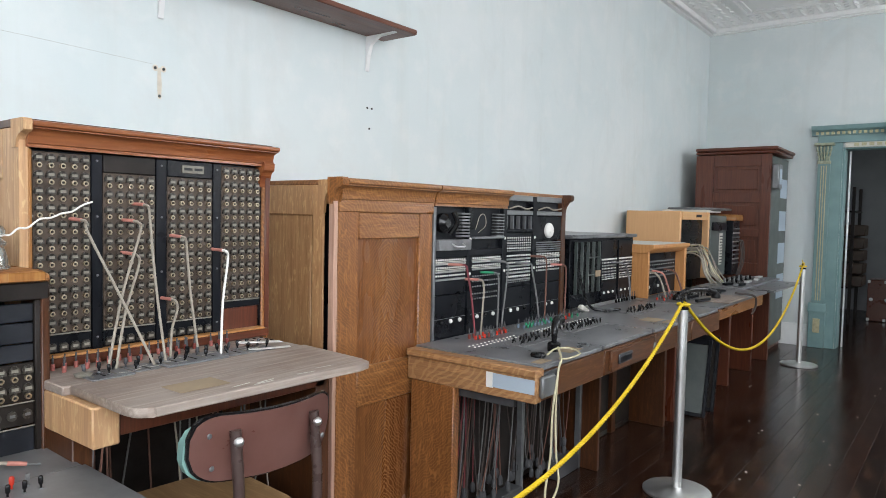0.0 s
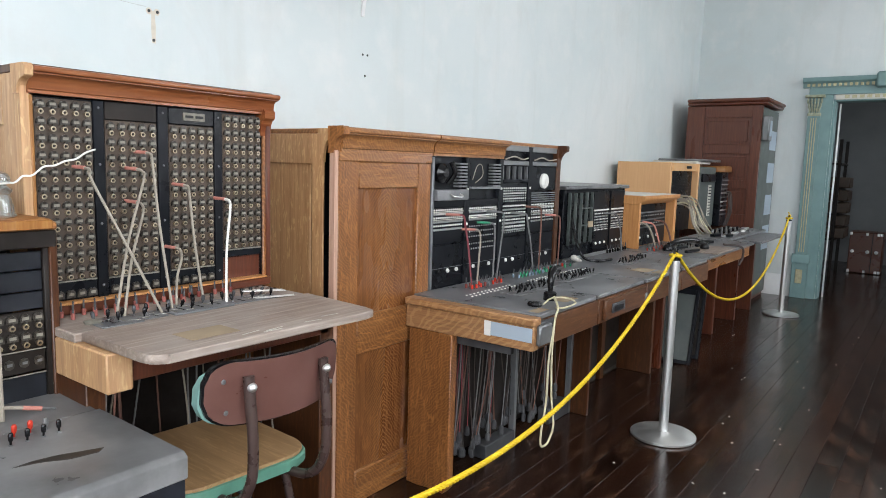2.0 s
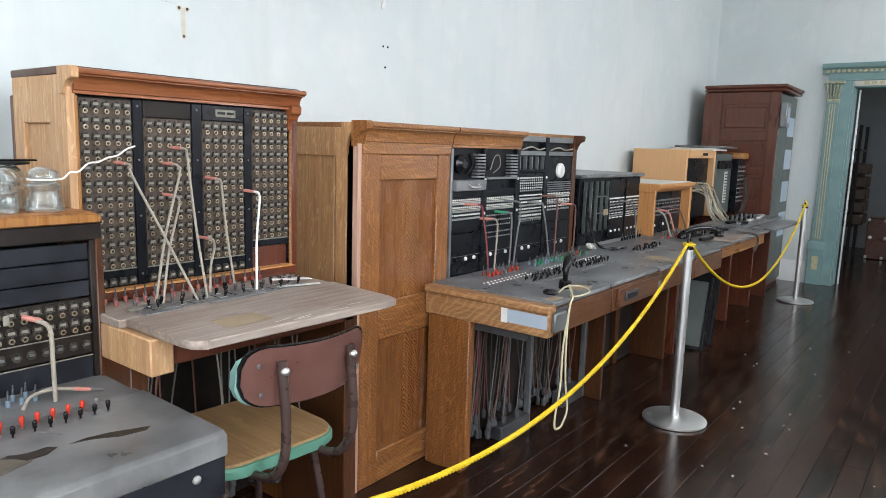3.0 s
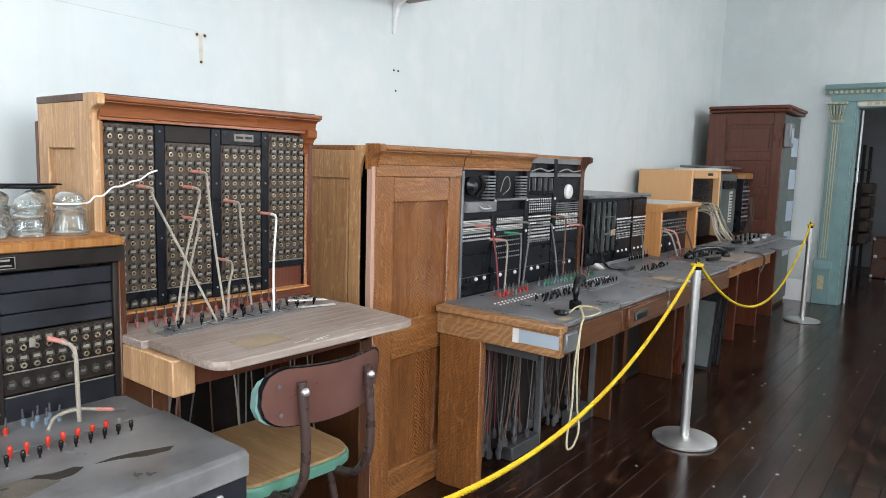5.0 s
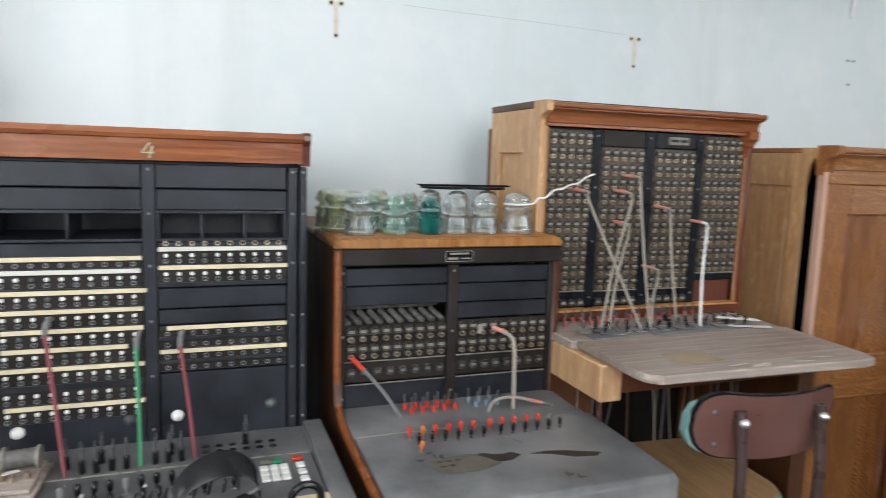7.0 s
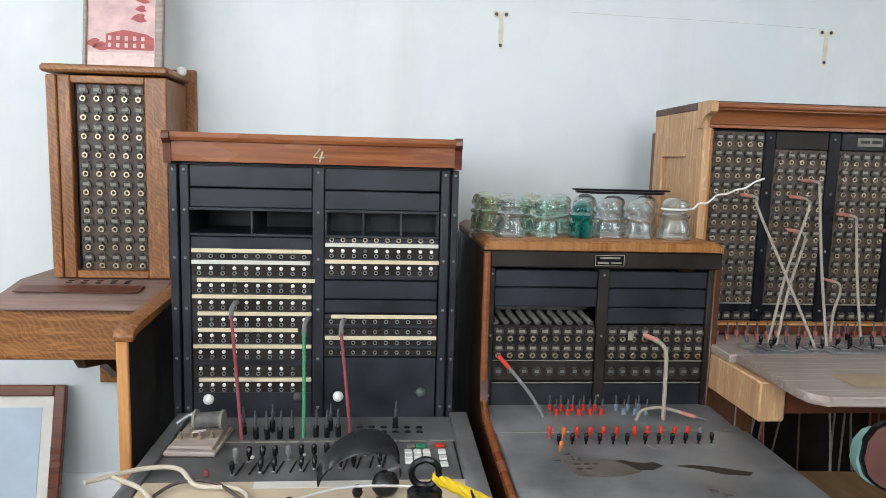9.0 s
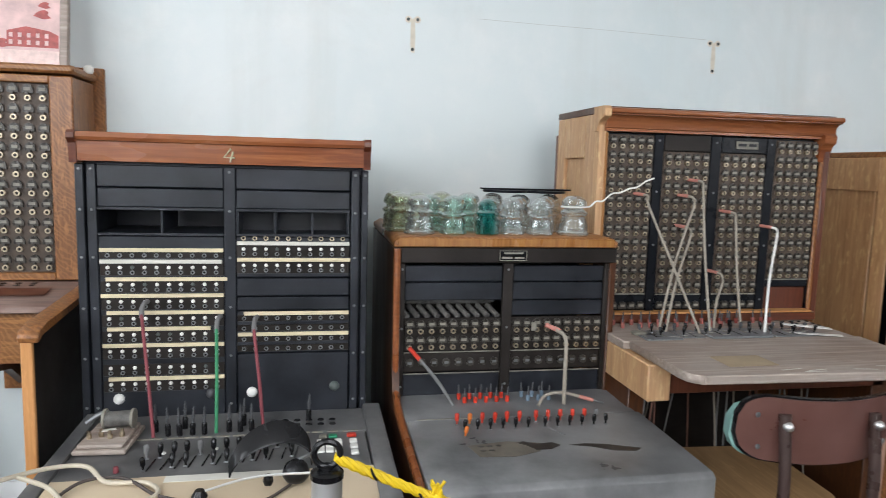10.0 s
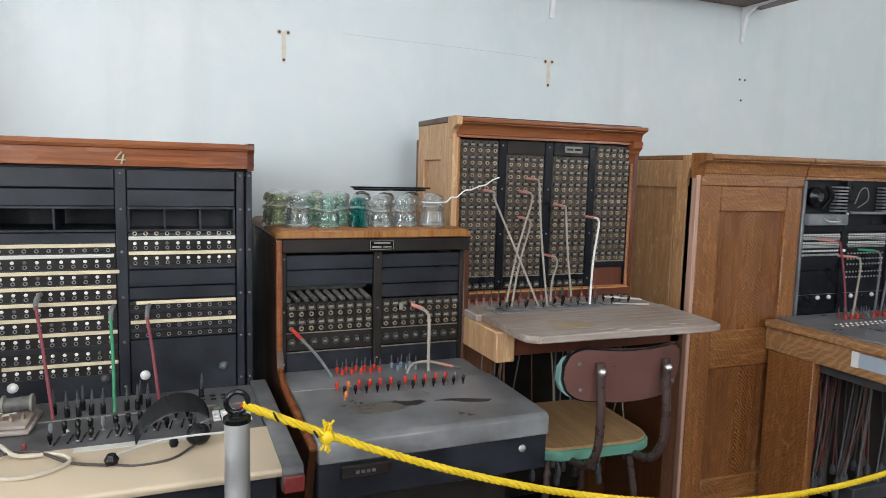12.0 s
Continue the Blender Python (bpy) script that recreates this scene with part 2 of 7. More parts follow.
BLACK_SHEEN = paint("satin_black_panel", (0.0070, 0.0085, 0.0125), 0.38, 0.45, 9, dust=0.07, dirt=(0.20, 0.22, 0.27), gloss=0.40)
# grey is real dust, strengthened to paint in the desk's sheen
BLACK_DUST_SHEEN = paint("dust_sheen_black_shelf", (0.024, 0.025, 0.028), 0.34, 0.35, 4, dust=0.7, dirt=(0.40, 0.40, 0.40), gloss=0.65)
BLACK_SATIN = paint("worn_black_shelf", (0.020, 0.022, 0.026), 0.40, 0.3, 6, dust=0.7, dirt=(0.29, 0.285, 0.28), gloss=0.5)
# base lowered so knee panels carry some under-desk shade in their colour
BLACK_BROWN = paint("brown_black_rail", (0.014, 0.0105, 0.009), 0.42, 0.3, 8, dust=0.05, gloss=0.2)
BAKELITE = paint("black_bakelite", (0.006, 0.006, 0.007), 0.24, 0.2, 10, bumpy=0, gloss=0.35)
STEEL = paint("brushed_steel", (0.74, 0.74, 0.73), 0.46, 0.04, 20, 1.0, bumpy=0)
IRON = paint("grey_iron", (0.20, 0.21, 0.22), 0.45, 0.2, 12, 0.6, dust=0.2)
DARK_IRON = paint("dull_dark_iron", (0.055, 0.058, 0.066), 0.6, 0.3, 12, 0.3, dust=0.15)
BRASS = paint("tarnished_brass", (0.47, 0.395, 0.29), 0.38, 0.25, 30, 1.0, bumpy=0)
TAG = paint("card_tag", (0.22, 0.205, 0.17), 0.6, 0.3, 40)
DROP = paint("drop_shutter", (0.022, 0.020, 0.018), 0.30, 0.3, 60, dust=0.32, dirt=(0.17, 0.148, 0.12), bumpy=0, gloss=0.42)
STRIP = paint("drop_strip", (0.050, 0.034, 0.025), 0.55, 0.4, 25, dust=0.42, dirt=(0.15, 0.112, 0.084), gloss=0.35)
WHITE = paint("white_plastic", (0.78, 0.77, 0.73), 0.35, 0.05, 20, bumpy=0)
IVORY = paint("ivory_strip", (0.66, 0.56, 0.38), 0.5, 0.12, 30)
RED = paint("red_plastic", (0.52, 0.035, 0.015), 0.4, 0.15, 30, bumpy=0)
GREEN = paint("green_plastic", (0.02, 0.22, 0.11), 0.45, 0.15, 30, bumpy=0)
GREYBLUE = paint("blue_grey_plastic", (0.16, 0.22, 0.28), 0.45, 0.15, 30, bumpy=0)
CREAM = paint("cream_laminate", (0.58, 0.47, 0.33), 0.42, 0.04, 5, bumpy=0.03)
ROPE = paint("yellow_rope", (0.72, 0.50, 0.012), 0.55, 0.12, 40)
CORD = paint("beige_cord", (0.31, 0.275, 0.225), 0.75, 0.15, 80)
CORD_RED = paint("red_cord", (0.21, 0.045, 0.055), 0.75, 0.15, 80)
CORD_GREEN = paint("green_cord", (0.04, 0.24, 0.11), 0.75, 0.15, 80)
CORD_DARK = paint("dark_cord", (0.07, 0.055, 0.05), 0.75, 0.2, 60)
CORD_BROWN = paint("brown_cord", (0.16, 0.075, 0.055), 0.75, 0.2, 60)
CORD_GREY = paint("grey_cord", (0.16, 0.16, 0.16), 0.7, 0.2, 60)
TWINE = paint("pale_twine", (0.55, 0.50, 0.33), 0.8, 0.15, 60)
PINKTIP = paint("pink_sleeve", (0.50, 0.20, 0.16), 0.5, 0.15, 60, bumpy=0)
SLATE = paint("grey_key_plate", (0.062, 0.066, 0.074), 0.34, 0.4, 9, dust=0.75, dirt=(0.31, 0.31, 0.315))
CHAIR_TUBE = paint("brown_enamel_tube", (0.055, 0.034, 0.030), 0.28, 0.15, 20, bumpy=0)
CHAIR_BACK = paint("maroon_vinyl", (0.125, 0.052, 0.042), 0.34, 0.12, 8, dust=0.06)
AQUA = paint("aqua_edge", (0.19, 0.34, 0.31), 0.5, 0.15, 20)
DULL_RED = paint("chipped_red", (0.16, 0.018, 0.014), 0.5, 0.2, 30)
SEAFOAM = paint("green_cushion", (0.10, 0.26, 0.19), 0.5, 0.15, 14)
TEALGREY = paint("green_grey_metal", (0.055, 0.075, 0.072), 0.45, 0.2, 6, dust=0.2)
PALE_BLUE = paint("pale_blue_label", (0.40, 0.48, 0.56), 0.6, 0.06, 12)
PAPER = paint("old_paper", (0.62, 0.60, 0.54), 0.75, 0.08, 12)
KRAFT = paint("tan_paper_patch", (0.34, 0.26, 0.17), 0.75, 0.15, 18)
GILT = paint("worn_gilt_green", (0.34, 0.36, 0.26), 0.55, 0.35, 40)
GOLD = paint("gold_paint", (0.46, 0.42, 0.26), 0.5, 0.2, 30)
TRIM_WHITE = paint("white_trim", (0.74, 0.75, 0.75), 0.5, 0.06, 8)
CASING = paint("teal_casing", (0.17, 0.29, 0.29), 0.45, 0.12, 6, dust=0.1)
CEILING = paint("white_tin_ceiling", (0.80, 0.80, 0.79), 0.45, 0.03, 8)
# the next room's dimness is put into this dark grey
DIM_WALL = paint("next_room_wall", (0.24, 0.25, 0.26), 0.8, 0.12, 2)


def wall_paint():
    m, t, p = material("wall_paint")
    n1, n2, n3 = noise_of(t, 0.7, 5, (1, 1, 1), 0.6, 0.4), noise_of(t, 4.5, 6), noise_of(t, 70, 3)
    col = ramp(t, n1, [(0.3, (0.575, 0.645, 0.65)), (0.7, (0.685, 0.715, 0.71))])
    col = mixed(t, ramp(t, n2, [(0.5, grey(0)), (0.72, grey(0.45))]), col, (0.75, 0.755, 0.74))
    patch = noise_of(t, 1.7, 7, (1, 1, 0.7), 0.68, 0.8)
    col = mixed(t, ramp(t, patch, [(0.52, grey(0)), (0.64, grey(0.30)), (0.8, grey(0.12))]), col, (0.56, 0.575, 0.56))
    streak = noise_of(t, 1.0, 4, (5, 5, 0.35), 0.6)
    col = mixed(t, ramp(t, streak, [(0.54, grey(0)), (0.75, grey(0.22))]), col, (0.46, 0.47, 0.42))
    t.links.new(col, p.inputs["Base Color"])
    t.links.new(ramp(t, n2, [(0.3, grey(0.42)), (0.7, grey(0.6))]), p.inputs["Roughness"])
    bump(t, p, n2, 0.12, 0.006)
    return m


def floor_boards():
    m, t, p = material("floor_board")
    i = t.nodes.new("ShaderNodeObjectInfo")
    g = noise_of(t, 3, 8, (1.0, 24, 24), 0.65, 0.5)
    big = noise_of(t, 1.6, 5)
    col = ramp(t, g, [(0.3, (0.006, 0.0028, 0.0020)), (0.55, (0.014, 0.0066, 0.0045)), (0.8, (0.036, 0.0155, 0.0095))])
    col = mixed(t, ramp(t, i.outputs["Random"], [(0.0, grey(0.0)), (0.7, grey(0.25)), (1.0, grey(0.6))]), col, (0.040, 0.015, 0.008), "SCREEN")
    worn = noise_of(t, 6, 7, (0.6, 2, 2), 0.7)
    col = mixed(t, ramp(t, worn, [(0.52, grey(0)), (0.66, grey(0.7))]), col, (0.105, 0.050, 0.028))
    t.links.new(col, p.inputs["Base Color"])
    t.links.new(ramp(t, big, [(0.3, grey(0.10)), (0.7, grey(0.27))]), p.inputs["Roughness"])
    bump(t, p, g, 0.3, 0.0015)
    return m


WALL = wall_paint()
BOARD = floor_boards()
APRON = wood("brown_apron", (0.055, 0.020, 0.008), (0.115, 0.043, 0.016), (0.19, 0.080, 0.032), "x", 0.36, 0.2)


def glass_of(name, colour, rough=0.03):
    m, t, p = material(name)
    p.inputs["Base Color"].default_value = (*colour, 1)
    p.inputs["Transmission Weight"].default_value = 1.0
    p.inputs["Roughness"].default_value, p.inputs["IOR"].default_value = rough, 1.46
    return m


def clear_of(name, colour):
    """Thin moulded glass: see-through, glossy towards its edges, with a pale film for dust and painted-in inner
    reflections.
    """
    m = bpy.data.materials.new(name)
    m.use_nodes = True
    t = m.node_tree
    t.nodes.remove(t.nodes["Principled BSDF"])
    see, gloss, dusty = (t.nodes.new("ShaderNodeBsdf" + k) for k in ("Transparent", "Glossy", "Diffuse"))
    see.inputs[0].default_value = (*colour, 1)
    gloss.inputs["Roughness"].default_value = 0.03
    dusty.inputs[0].default_value = (*[0.9 * c ** 1.6 for c in colour], 1)
    lw, power = t.nodes.new("ShaderNodeLayerWeight"), t.nodes.new("ShaderNodeMath")
    lw.inputs[0].default_value = 0.50
    power.operation, power.inputs[1].default_value = "MULTIPLY", 0.92
    t.links.new(lw.outputs["Facing"], power.inputs[0])
    thin, both = t.nodes.new("ShaderNodeMixShader"), t.nodes.new("ShaderNodeMixShader")
    t.links.new(power.outputs[0], thin.inputs[0])
    t.links.new(see.outputs[0], thin.inputs[1])
    t.links.new(gloss.outputs[0], thin.inputs[2])
    # pale diffuse film: some dust, and brightness painted in for the glass's inner reflections
    bright_film = ramp(t, noise_of(t, 45, 3), [(0.4, grey(0.02)), (0.7, grey(0.10))])
    t.links.new(bright_film, both.inputs[0])
    t.links.new(thin.outputs[0], both.inputs[1])
    t.links.new(dusty.outputs[0], both.inputs[2])
    t.links.new(both.outputs[0], t.nodes["Material Output"].inputs[0])
    return m


GLASS = clear_of("clear_glass", (0.95, 0.975, 0.965))
GLASS_GREEN = clear_of("aqua_glass", (0.84, 0.955, 0.91))
GLASS_OLD = clear_of("straw_glass", (0.915, 0.94, 0.84))
GLASS_TEAL = clear_of("teal_glass", (0.14, 0.66, 0.62))
PANE = glass_of("window_pane", (0.98, 0.99, 1.0))

# ---- the room ----
def wall_with_holes(name, axis, at, thick, a0, a1, z0, z1, holes, mat, label):
    """A wall of thickness thick behind its face, with openings (a0, a1, z0, z1) cut right through."""
    bm = bmesh.new()
    xs = sorted({a0, a1, *[h[0] for h in holes], *[h[1] for h in holes]})
    zs = sorted({z0, z1, *[h[2] for h in holes], *[h[3] for h in holes]})
    for i in range(len(xs) - 1):
        for k in range(len(zs) - 1):
            cx, cz = (xs[i] + xs[i + 1]) / 2, (zs[k] + zs[k + 1]) / 2
            if any(h[0] < cx < h[1] and h[2] < cz < h[3] for h in holes):
                continue
            if axis == "y":
                box(xs[i], xs[i + 1], at, at + thick, zs[k], zs[k + 1], 0, bm)
            else:
                box(at, at + thick, xs[i], xs[i + 1], zs[k], zs[k + 1], 0, bm)
    bmesh.ops.remove_doubles(bm, verts=bm.verts, dist=1e-5)
    return solo(name, bm, mat, (0, 0, 0), label, "wall", kind="structure", smooth=False)


wall_with_holes("wall_north", "y", 0, 0.2, WEST, END + 5, 0, CEIL, [], WALL, "pale blue-grey painted plaster wall with stains")
DOOR = (-2.62, -1.47, 0.0, 2.23)
wall_with_holes("wall_east", "x", END, 0.22, SOUTH, 0, 0, CEIL, [DOOR], WALL, "grey painted plaster wall with a doorway")
wall_with_holes("wall_west", "x", WEST - 0.2, 0.2, SOUTH, 0, 0, CEIL, [(wy - 0.55, wy + 0.55, SILL, HEAD) for wy in WINDOW_Y], WALL, "grey painted plaster wall with tall windows")
wall_with_holes("wall_south", "y", SOUTH - 0.3, 0.3, WEST - 0.2, END + 5, 0, CEIL,
                [(wx - 0.55, wx + 0.55, SILL, HEAD - (0.3 if wx > 10 else 0)) for wx in WINDOW_X], WALL, "painted plaster wall with tall windows")

# window joinery
def sash_window(k, m, head):
    """Frame bars and panes in an opening 1.1 wide; m carries the opening's middle to its wall."""
    w = thing("window_%d" % k, m @ Vector((0, 0, SILL)), "tall white-painted sash window letting in daylight", "window", "tall windows", "structure")
    mid = (SILL + head) / 2
    for x0, x1, z0, z1 in ((-0.55, -0.49, SILL, head), (0.49, 0.55, SILL, head), (-0.49, 0.49, SILL, SILL + 0.06), (-0.49, 0.49, head - 0.06, head), (-0.49, 0.49, mid - 0.03, mid + 0.03)):
        part("window_frame", moved(box(x0, x1, -0.03, 0.03, z0, z1), m), TRIM_WHITE, w)
    for z0, z1 in ((SILL + 0.06, mid - 0.03), (mid + 0.03, head - 0.06)):
        pane = part("pane", moved(box(-0.49, 0.49, -0.002, 0.002, z0, z1, 0), m), PANE, w)
        pane.visible_shadow = False


for k, wx in enumerate(WINDOW_X):
    sash_window(k + 1, Matrix.Translation((wx, SOUTH - 0.17, 0)), HEAD - (0.3 if wx > 10 else 0))
for k, wy in enumerate(WINDOW_Y):
    sash_window(k + 7, Matrix.Translation((WEST - 0.12, wy, 0)) @ Matrix.Rotation(radians(90), 4, "Z"), HEAD)

# ceiling: flat field, pressed border round it, all in one mesh
bm = box(WEST, END, SOUTH, 0, CEIL, CEIL + 0.15, 0)
for i, (d0, d1, h) in enumerate(((0.0, 0.05, 0.06), (0.05, 0.075, 0.035), (0.075, 0.10, 0.05), (0.52, 0.56, 0.022), (0.60, 0.62, 0.015))):
    box(WEST, END - d0, -d1, -d0, CEIL - h, CEIL + 0.01, 0.004, bm)
    box(END - d1, END - d0, SOUTH, -d1, CEIL - h, CEIL + 0.01, 0.004, bm)


def leaf(bm, x, y, s, a):
    own = bmesh.new()
    bmesh.ops.create_uvsphere(own, u_segments=6, v_segments=4, radius=1)
    moved(own, Matrix.Translation((x, y, CEIL)) @ Matrix.Rotation(a, 4, "Z") @ Matrix.Diagonal((s, s * 0.45, 0.016, 1)))
    join(bm, own)


rnd = random.Random(5)
for i in range(150):
    for band in (0.16, 0.25, 0.34, 0.43):
        s = 0.045 if band in (0.25, 0.34) else 0.032
        if END - 0.12 - i * 0.085 > 4.5:
            leaf(bm, END - 0.12 - i * 0.085, -band, s, 0.8 * (-1) ** i + rnd.uniform(-0.3, 0.3))
        if i > 4 and i * 0.085 < 4:
            leaf(bm, END - band, -0.12 - i * 0.085, s, 0.8 * (-1) ** i + rnd.uniform(-0.3, 0.3))
for gx in range(5):
    for gy in range(6):
        cx, cy = END - 0.92 - gx * 0.6, -0.92 - gy * 0.6
        box(cx - 0.26, cx + 0.26, cy - 0.26, cy + 0.26, CEIL - 0.014, CEIL + 0.01, 0.01, bm)
        for k in range(8):
            leaf(bm, cx + 0.13 * math.cos(k * math.pi / 4), cy + 0.13 * math.sin(k * math.pi / 4), 0.07, k * math.pi / 4)
solo("ceiling", bm, CEILING, (0, 0, 0), "white pressed-tin ceiling with an ornate border", "ceiling", kind="structure")
solo("ceiling_next_room", box(END + 0.225, END + 5, SOUTH, 0, 3.4, 3.55, 0), DIM_WALL, (0, 0, 0), "grey ceiling of the next room, darkened in colour to look dim", "ceiling", kind="structure")

# baseboards
prof = [(0, 0), (-0.024, 0), (-0.024, 0.19), (-0.018, 0.2), (-0.018, 0.225), (-0.008, 0.245), (0, 0.245)]
solo("baseboard_north", prism(prof, "x", WEST, END - 0.026), TRIM_WHITE, (0, 0, 0), "tall pale painted baseboard", "baseboard", kind="structure")
prof = [(END + p[0], p[1]) for p in prof]
solo("baseboard_east", prism(prof, "y", -1.225, -0.0), TRIM_WHITE, (0, 0, 0), "tall pale painted baseboard", "baseboard", kind="structure")

# ---- doorway with carved casing ----
door = thing("door_1", (END, -2.04, 0), "doorway with carved teal casing picked out in gold", "doorway", kind="structure")
X = END
for y0, y1 in ((-1.47, -1.235), (-2.855, -2.62)):
    near = y0 > -2
    ya, yb = (y1 - 0.125, y1) if near else (y0, y0 + 0.125)
    part("flat_casing", box(X - 0.022, X, y0, y1, 0.0, 2.28), CASING, door)
    part("pilaster", box(X - 0.045, X - 0.022, ya, yb, 0.5, 2.05), CASING, door)
    part("plinth_block", box(X - 0.07, X - 0.0, ya - 0.02, yb + 0.02, 0, 0.40, 0.004), CASING, door)
    part("plinth_cap", prism([(X, 0.40), (X - 0.075, 0.40), (X - 0.075, 0.42), (X - 0.06, 0.44), (X - 0.06, 0.47), (X - 0.045, 0.5), (X, 0.5)], "y", ya - 0.03, yb + 0.03), CASING, door)
    yc = (ya + yb) / 2
    for k in range(3):
        part("flute", tube([(X - 0.046, yc - 0.024 + k * 0.024, 0.53), (X - 0.046, yc - 0.024 + k * 0.024, 2.03)], 0.005, 6, steps=0), GOLD, door, "gold-painted flute")
    part("medallion", box(X - 0.078, X - 0.068, yc - 0.035, yc + 0.035, 0.17, 0.33, 0.006), GOLD, door, "dull gold carved medallion")
    cap = bmesh.new()
    box(X - 0.055, X, ya - 0.004, yb + 0.004, 2.05, 2.085, 0.004, cap)
    box(X - 0.085, X, ya - 0.035, yb + 0.035, 2.25, 2.28, 0.004, cap)
    for r in range(3):
        for k in range(5):
            own = bmesh.new()
            bmesh.ops.create_uvsphere(own, u_segments=8, v_segments=6, radius=1)
            moved(own, Matrix.Translation((X - 0.05 - 0.008 * r, yc + (k - 2) * (0.024 + 0.005 * r), 2.115 + r * 0.05)) @ Matrix.Diagonal((0.016, 0.011, 0.034, 1)))
            join(cap, own)
    part("capital", cap, GILT, door, "worn gold leaf-carved capital")
part("jamb", box(X + 0.002, X + 0.22, -1.49, -1.47, 0, 2.21), CASING, door)
part("jamb", box(X + 0.002, X + 0.22, -2.62, -2.60, 0, 2.21), CASING, door)
part("head_jamb", box(X + 0.002, X + 0.22, -2.62, -1.47, 2.21, 2.23), CASING, door)
part("architrave", box(X - 0.04, X, -2.86, -1.23, 2.28, 2.36), CASING, door)
part("cornice", prism([(X, 2.36), (X - 0.05, 2.36), (X - 0.055, 2.40), (X - 0.09, 2.42), (X - 0.10, 2.45), (X - 0.10, 2.465), (X, 2.465)], "y", -2.93, -1.165), CASING, door)
part("crest", box(X - 0.12, X, -2.16, -1.86, 2.33, 2.50, 0.02), CASING, door, "carved central crest")
dent = mesh_of("dentil", box(-0.012, 0.012, -0.014, 0.014, -0.016, 0.016, 0.003), GOLD, Vector(), False)
for k in range(32):
    piece("dentil", dent, door, (X - 0.056, -1.22 - k * 0.051, 2.385))
nb = part("name_board", box(X - 0.02, X + 0.01, -2.6, -1.49, 2.225, 2.285, 0.004), PAPER, door, "pale worn board over the opening")
for k in range(14):
    part("letter_bar", box(X - 0.022, X - 0.0195, -1.62 - k * 0.07, -1.575 - k * 0.07, 2.24, 2.272, 0), GOLD, nb)
part("edge_strip", box(X + 0.20, X + 0.212, -1.53, -1.51, 0.0, 2.2), STEEL, door, "pale metal door edge")

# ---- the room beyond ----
wall_with_holes("wall_next_room", "x", 13.6, 0.2, SOUTH, 0, 0, 3.4, [], DIM_WALL, "grey wall of the next room, darkened in colour to look dim")

# ---- pieces used again and again ----
def jack_mesh(name, r, depth, metal, sides=10):
    """A jack's bushing: a metal ring proud of the panel (facing -y) round a dark hole."""
    bm = bmesh.new()
    turn = Matrix.Rotation(radians(90), 4, "X")
    lathe([(r, 0), (r, depth), (r * 0.55, depth), (r * 0.55, depth * 0.2)], (0, 0, 0), sides, bm, 0, turn, closed=False)
    lathe([(r * 0.56, 0), (r * 0.56, depth * 0.25)], (0, 0, 0), sides, bm, 1, turn)
    return mesh_of(name, bm, [metal, BAKELITE], Vector(), True)


def drop_mesh(name, w, h):
    """A drop: a rounded black shutter with a small number tag, a latch, and the jack's ring below it."""
    bm = bmesh.new()
    n = 8
    prof = [(w * 0.40 * math.cos(math.pi * k / n), h * 0.12 + h * 0.30 * math.sin(math.pi * k / n)) for k in range(n + 1)]
    prism([(-w * 0.40, -h * 0.02)] + [(x, z) for x, z in prof[::-1]] + [(w * 0.40, -h * 0.02)], "y", 0.0, -0.007, bm, 0)
    box(-w * 0.24, w * 0.24, -0.0085, -0.007, h * 0.10, h * 0.26, 0, bm, 1)
    box(-w * 0.09, w * 0.09, -0.012, -0.002, -h * 0.10, h * 0.02, 0, bm, 2)
    turn = Matrix.Rotation(radians(90), 4, "X")
    r = w * 0.235
    lathe([(r, 0), (r, 0.009), (r * 0.56, 0.009), (r * 0.56, 0.002)], (0, 0, -h * 0.28), 10, bm, 3, turn, closed=False)
    lathe([(r * 0.57, 0), (r * 0.57, 0.0025)], (0, 0, -h * 0.28), 10, bm, 4, turn)
    return mesh_of(name, bm, [DROP, TAG, DROP, BRASS, BAKELITE], Vector(), True)


def plug_mesh(name, sleeve, s=1.0):
    """A cord plug standing in its seat: a coloured or black sleeve, a shank and a ball tip."""
    bm = bmesh.new()
    lathe([(0.0052 * s, 0), (0.0060 * s, 0.004), (0.0060 * s, 0.016 * s), (0.0042 * s, 0.018 * s)], (0, 0, 0), 10, bm, 0)
    lathe([(0.0030 * s, 0.018 * s), (0.0030 * s, 0.034 * s), (0.0018 * s, 0.036 * s), (0.0030 * s, 0.040 * s), (0.0012 * s, 0.044 * s)], (0, 0, 0), 8, bm, 1)
    return mesh_of(name, bm, [sleeve, DARK_IRON], Vector(), True)


def key_mesh(name, cap, s=1.0):
    """A lever key: a small collar and a tapering lever."""
    bm = bmesh.new()
    lathe([(0.0050 * s, 0), (0.0050 * s, 0.003 * s)], (0, 0, 0), 10, bm, 1)
    lathe([(0.0024 * s, 0.003 * s), (0.0028 * s, 0.010 * s), (0.0052 * s, 0.013 * s), (0.0058 * s, 0.026 * s), (0.0036 * s, 0.030 * s)], (0, 0, 0), 8, bm, 0)
    return mesh_of(name, bm, [cap, IRON], Vector(), True)


PLUG_RED, PLUG_BLACK = plug_mesh("plug_red", RED), plug_mesh("plug_black", BAKELITE, 1.25)
PLUG_BLUE, PLUG_GREEN, PLUG_GREY = plug_mesh("plug_blue", GREYBLUE), plug_mesh("plug_green", GREEN), plug_mesh("plug_grey", CORD_GREY)
PLUG_DULL = plug_mesh("plug_dull_red", paint("dull_red", (0.22, 0.045, 0.035), 0.55, 0.2, 40, bumpy=0), 1.1)
